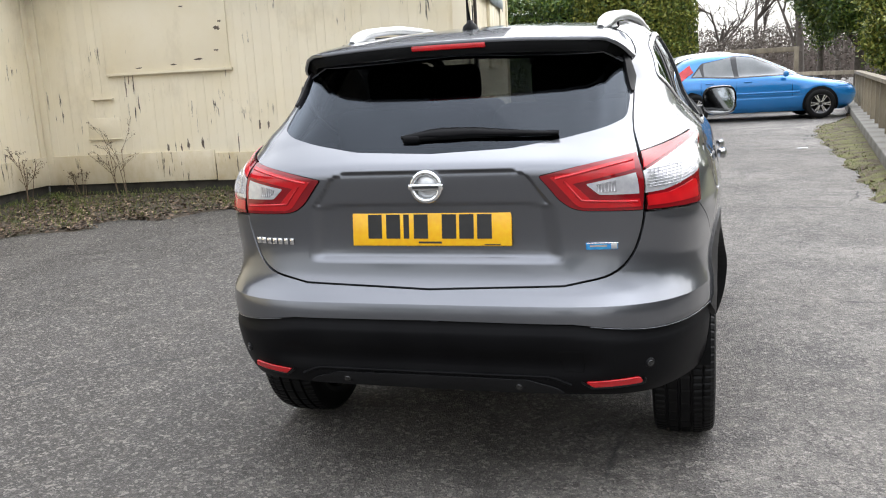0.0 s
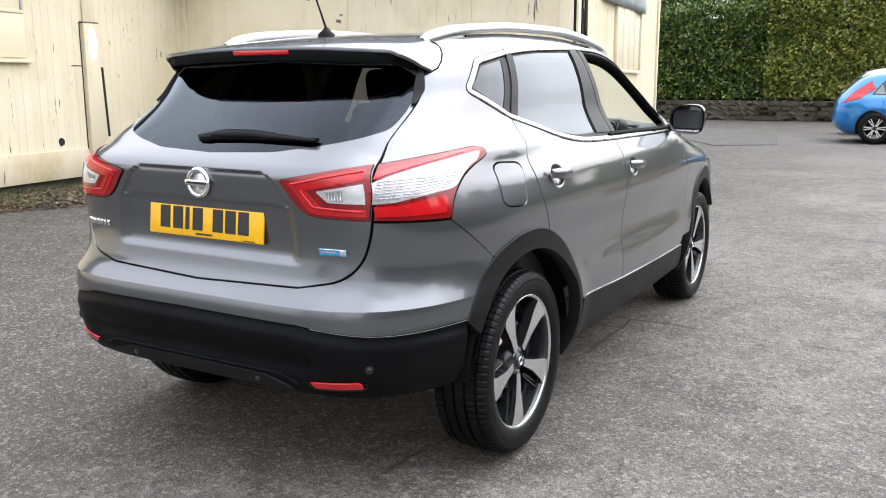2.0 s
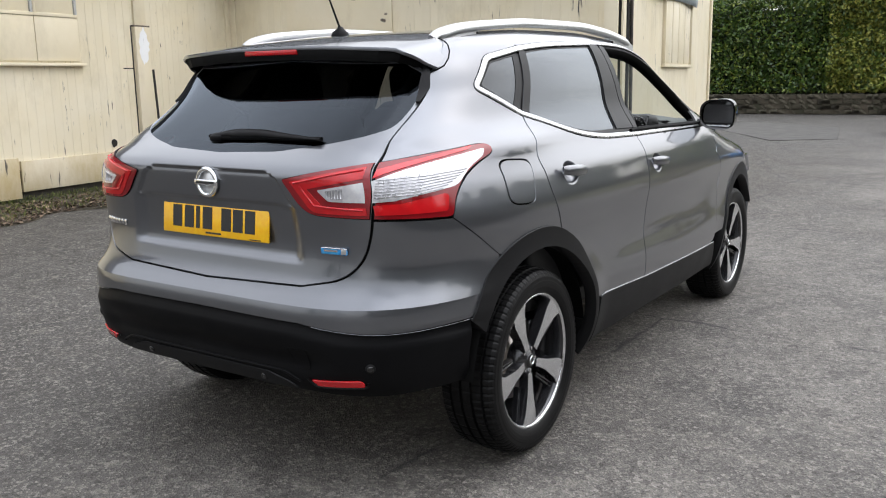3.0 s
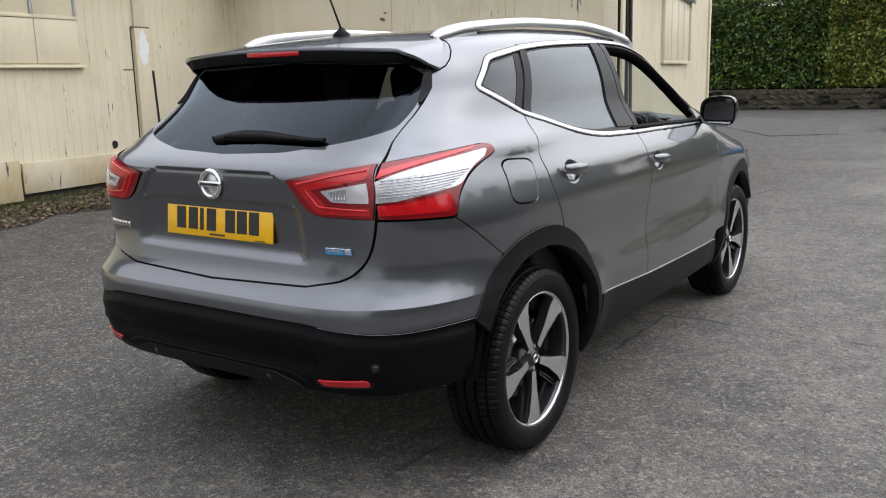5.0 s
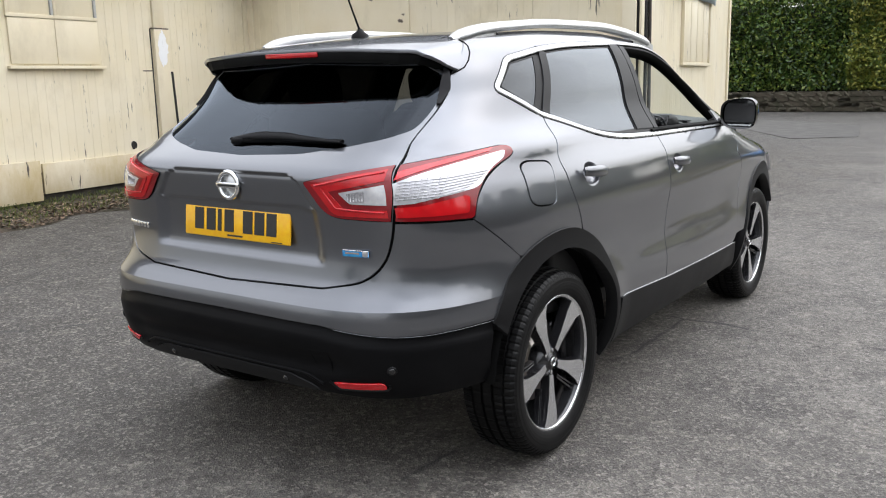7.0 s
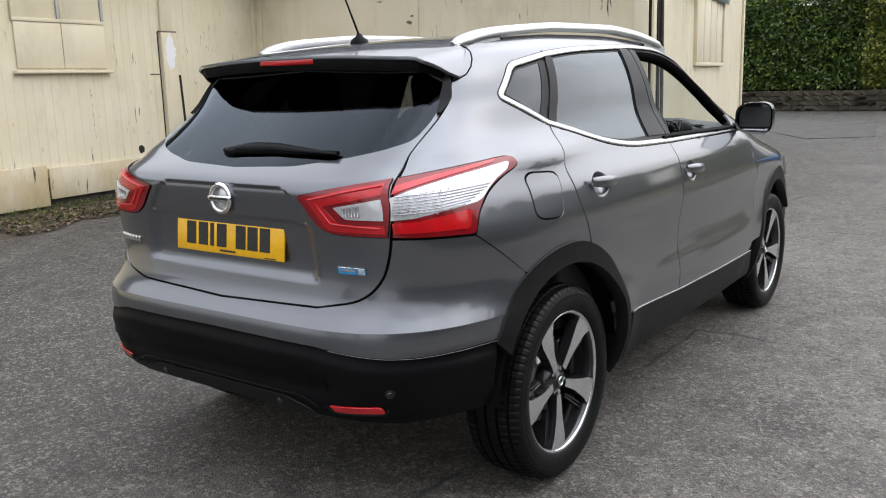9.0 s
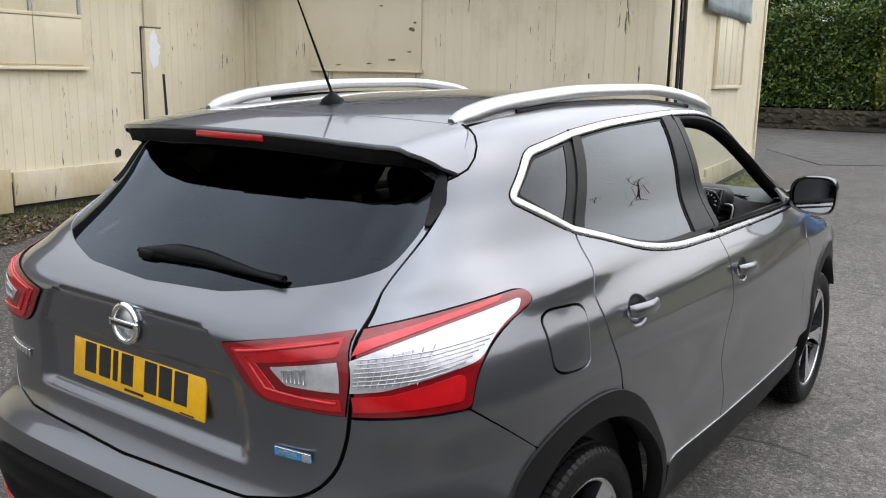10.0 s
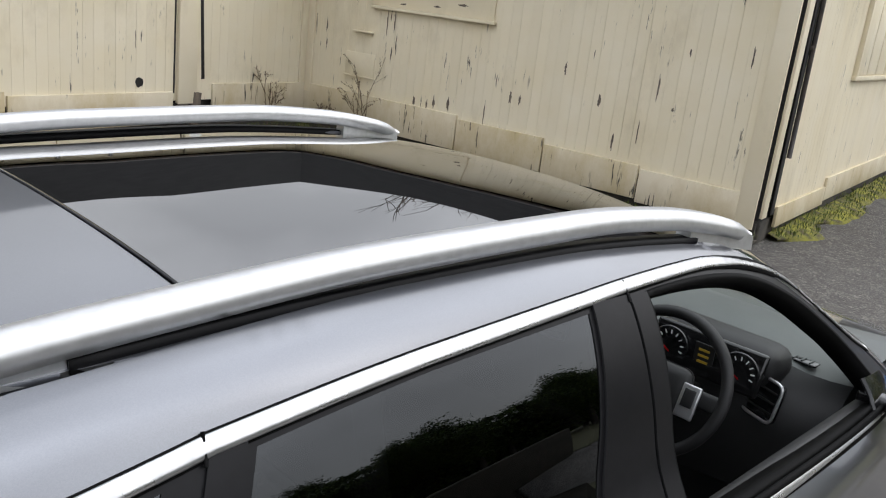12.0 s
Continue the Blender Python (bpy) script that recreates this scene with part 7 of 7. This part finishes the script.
def parked_car(paint, m, label, scale_z=1.0):
    """A plain five-door hatchback: origin under the rear axle, nose along +y."""
    yc = 0.95
    hw = curve_table([0.15, 0.74, 0.28, 0.85, 0.5, 0.90, 0.75, 0.905, 0.88, 0.885, 0.95, 0.85, 1.0, 0.80, 1.2, 0.71, 1.35, 0.63, 1.44, 0.54, 1.48, 0.40, 1.50, 0.02])
    re = curve_table([0.15, -0.50, 0.3, -0.72, 0.45, -0.80, 0.6, -0.80, 0.8, -0.77, 0.95, -0.70, 1.1, -0.56, 1.25, -0.40, 1.38, -0.22, 1.45, 0.0, 1.48, 0.3, 1.50, 0.92])
    fe = curve_table([0.15, 3.25, 0.3, 3.45, 0.5, 3.52, 0.65, 3.47, 0.74, 3.34, 0.82, 3.02, 0.89, 2.62, 0.94, 2.36, 1.05, 2.17, 1.2, 1.86, 1.35, 1.52, 1.44, 1.28, 1.48, 1.12, 1.50, 0.98])

    def surf(q, z):
        q, z = np.asarray(q, float), np.asarray(z, float)
        a = np.radians(q * 40)
        s, c = np.sin(a), np.cos(a)
        n = np.where(c > 0, 4.6, 4.2)
        r = (np.abs(s) ** n + np.abs(c) ** n) ** (-1 / n)
        x, y = hw(z) * r * s, yc - np.where(c > 0, yc - re(z), fe(z) - yc) * r * c
        bulge = sum(0.022 * np.exp(-(((np.hypot(y - w, z - 0.33) - 0.40) / 0.09) ** 2)) for w in (0, 2.64))
        x = x + np.sign(x) * (bulge - 0.012 * np.exp(-(((z - 0.52) / 0.02) ** 2)) * (y > 0.4) * (y < 2.2))
        return np.stack([x, y, z * scale_z], -1)

    def norm(q, z, e=0.003):
        n = np.cross(surf(q + e, z) - surf(q - e, z), surf(q, z + e) - surf(q, z - e))
        return n / (np.linalg.norm(n, axis=-1)[..., None] + 1e-12)

    def sd(y, z):
        if y < yc:
            v, n = min((yc - y) / (yc - re(z)), 0.9999), 4.6
        else:
            v, n = min((y - yc) / (fe(z) - yc), 0.9999), 4.2
        return (math.degrees(math.atan2((1 - v**n) ** (1 / n), v if y < yc else -v)) / 40, z)

    c = thing("parked_car", label, "car", m)
    Q, Z = 96, 46
    qs, zs = np.linspace(0, 9, Q + 1)[:-1], np.concatenate([np.linspace(0.18, 1.0, 22), np.linspace(1.03, 1.495, 24)])
    P = np.concatenate([surf(qs, np.full(Q, z)) for z in zs])
    N = np.concatenate([norm(qs, np.full(Q, z)) for z in zs])
    F = [(j * Q + i, j * Q + (i + 1) % Q, (j + 1) * Q + (i + 1) % Q, (j + 1) * Q + i) for j in range(Z - 1) for i in range(Q)]
    part("body", mesh_of("body", P, F + [tuple(range((Z - 1) * Q, Z * Q))], N), paint, c)

    def patch(name, pts, mt, off=0.006, mir=True, label=""):
        ln = plan([sd(*p) for p in pts], 0.03)
        for k in ((False, True) if mir else (False,)):
            part(name, skin(name, ln, off=off, step=0.04, depth=0.004, surf=surf, norm=norm, mirrored=k), mt, c, label)

    patch("window_frame", [(-0.10, 1.0), (0.16, 1.31), (0.85, 1.435), (1.25, 1.405), (1.72, 1.20), (2.12, 0.97), (0.8, 0.945)], GLOSSBLK, 0.004)
    patch("side_window", [(-0.05, 1.015), (0.10, 1.20), (0.16, 1.015)], GLASS_FAR, 0.007)
    patch("side_window", [(0.20, 1.01), (0.20, 1.30), (0.78, 1.405), (0.84, 0.97)], GLASS_FAR, 0.007)
    patch("side_window", [(0.93, 0.97), (0.90, 1.41), (1.22, 1.38), (1.68, 1.19), (1.98, 0.985)], GLASS_FAR, 0.007)
    rub = [sd(y, 0.60) for y in np.linspace(0.42, 2.2, 14)]
    for k in (1, -1):
        ln = np.array(rub)
        V, F2 = sweep(surf(ln[:, 0], ln[:, 1]) * (k, 1, 1), norm(ln[:, 0], ln[:, 1]) * (k, 1, 1), ring(0.018, 6, 1.3, 0.6))
        part("side_moulding", mesh_of("side_moulding", V, F2), paint, c)
        for y in (0.30, 1.12):
            q = surf(*sd(y, 0.86))
            part("door_handle", box(0.03, 0.17, 0.03, (k * (q[0] + 0.008), y, q[2]), 0.008), paint, c)
        part("door_mirror", box(0.18, 0.10, 0.13, (k * 0.93, 1.90, 1.0 * scale_z), 0.04, seg=3), paint, c)
        for y in (0.88, 2.05, 0.12):
            ln = np.array([sd(y + (0.05 if z < 0.6 else 0.0) * (y < 0.5), z) for z in np.linspace(0.32, 0.94, 8)])
            V, F2 = sweep(surf(ln[:, 0], ln[:, 1]) * (k, 1, 1), norm(ln[:, 0], ln[:, 1]) * (k, 1, 1), [(-0.004, -0.002), (0.004, -0.002), (0.004, 0.0015), (-0.004, 0.0015)])
            part("door_gap", mesh_of("door_gap", V, F2), SEAL, c)
    for nm, pts, mt in (("rear_window", [(8.35, 1.0), (9.65, 1.0), (9.55, 1.36), (8.45, 1.36)], GLASS_FAR), ("windscreen", [(3.55, 0.98), (5.45, 0.98), (5.6, 1.40), (3.4, 1.40)], GLASS_FAR),
                        ("grille", [(4.2, 0.35), (4.8, 0.35), (4.8, 0.62), (4.2, 0.62)], GLOSSBLK)):
        part(nm, skin(nm, plan(pts, 0.04), off=0.006, step=0.04, depth=0.004, surf=surf, norm=norm), mt, c)
    for k in (False, True):
        part("tail_lamp", skin("tail_lamp", plan([(1.02, 0.82), (1.28, 0.92), (1.40, 1.12), (1.22, 1.28), (1.10, 1.05)], 0.03), off=0.008, step=0.03, depth=0.004, surf=surf, norm=norm, mirrored=k), LAMP_RED, c)
        part("headlamp", skin("headlamp", plan([(3.72, 0.66), (4.15, 0.62), (4.15, 0.72), (3.50, 0.80)], 0.03), off=0.008, step=0.03, depth=0.004, surf=surf, norm=norm, mirrored=k), LAMP_WHITE, c)
    for x in (1, -1):
        for y in (0, 2.64):
            V, F2 = lathe([(0.0, 0.0), (0.365, 0.0), (0.365, -0.25)], 40, "X")
            part("wheel_arch", mesh_of("wheel_arch", np.array([(x * (v[0] + 0.905), v[1] + y, max(v[2] + 0.33, 0.20)) for v in V]), F2), SEAL, c)
            w = part("wheel", mesh_of("wheel", *lathe([(0.20, 0.0), (0.205, 0.012), (0.225, 0.02), (0.29, 0.022), (0.312, 0.006), (0.316, -0.03), (0.316, -0.17), (0.30, -0.19)], 48)), RUBBER, c)
            w.matrix_basis = pose(x * 0.905, y, 0.316, 0, 0, 0 if x > 0 else 180)
            part("rim", mesh_of("rim", *lathe([(0.0, 0.006), (0.06, 0.008), (0.10, -0.01), (0.185, -0.01), (0.20, 0.012), (0.212, 0.016)], 40)), RIMBLACK, w)
            for i in range(6):
                for o in (-0.14, 0.14):
                    a = 2 * math.pi * i / 6 + o
                    V, F2 = sweep([(0.012, 0.04 * math.cos(a), 0.04 * math.sin(a)), (0.014, 0.205 * math.cos(a), 0.205 * math.sin(a))], [(1, 0, 0)] * 2, [(-0.014, -0.012), (0.014, -0.012), (0.012, 0.006), (-0.012, 0.006)])
                    part("spoke", mesh_of("spoke", V, F2, smooth=False), MACHINED, w)
    return c


parked_car(BLUE, pose(0.60, 19.28, 0, 0, 0, 7 - 90) @ Matrix.Scale(1.06, 4), "bright blue hatchback parked across the yard")
parked_car(WHITEP, pose(0.35, 22.3, 0, 0, 0, 14 - 90), "white tall car parked behind the blue hatchback", 1.13)
parked_car(REDP, pose(-1.6, 40.5, 0, 0, 0, -88), "red car on the road beyond the hedge", 1.2)

# ---- boards of the shed's walls, one by one ----
def board_meshes(axis):
    out_ = []
    for i in range(5):
        r = np.random.RandomState(70 + i)
        b = box(0.1190, 0.024, 2.52, (0, -0.012, 1.26), 0.0) if axis == "b" else box(0.024, 0.1190, 3.02, (0.012, 0, 1.51), 0.0)
        for v in b.verts:
            v.co.x += r.normal(0, 0.0006)
            v.co.y += r.normal(0, 0.0006)
        bmesh.ops.bevel(b, geom=[e for e in b.edges if abs((e.verts[0].co - e.verts[1].co).z) > 1], offset=0.0013, segments=1, affect="EDGES")
        me = bpy.data.meshes.new("board")
        b.to_mesh(me)
        b.free()
        me.materials.append(CREAM)
        out_.append(me)
    return out_


MB, MX = board_meshes("b"), board_meshes("x")
r_b = np.random.RandomState(77)
for i in range(int(BACK / 0.12)):
    s = new("board", MB[r_b.randint(5)])
    s.parent = wall_back
    s.matrix_basis = pose(0.06 + 0.12 * i, 0.0 - r_b.uniform(0, 0.0016), 0.42, 0, 0, r_b.normal(0, 0.12))
for w, x0, n, v0 in ((wall_left, 0.0, int(LEFT / 0.12), -LEFT + 0.06), (wall_side, BACK, int((SIDE - 0.4) / 0.12), 0.44)):
    for i in range(n):
        s = new("board", MX[r_b.randint(5)])
        s.parent = w
        s.matrix_basis = pose(x0 + r_b.uniform(0, 0.0016), v0 + 0.12 * i, 0.42 if w is wall_left else 0.30, 0, 0, r_b.normal(0, 0.12)) @ Matrix.Diagonal((1, 1, 2.52 / 3.02 if w is wall_left else 1, 1))
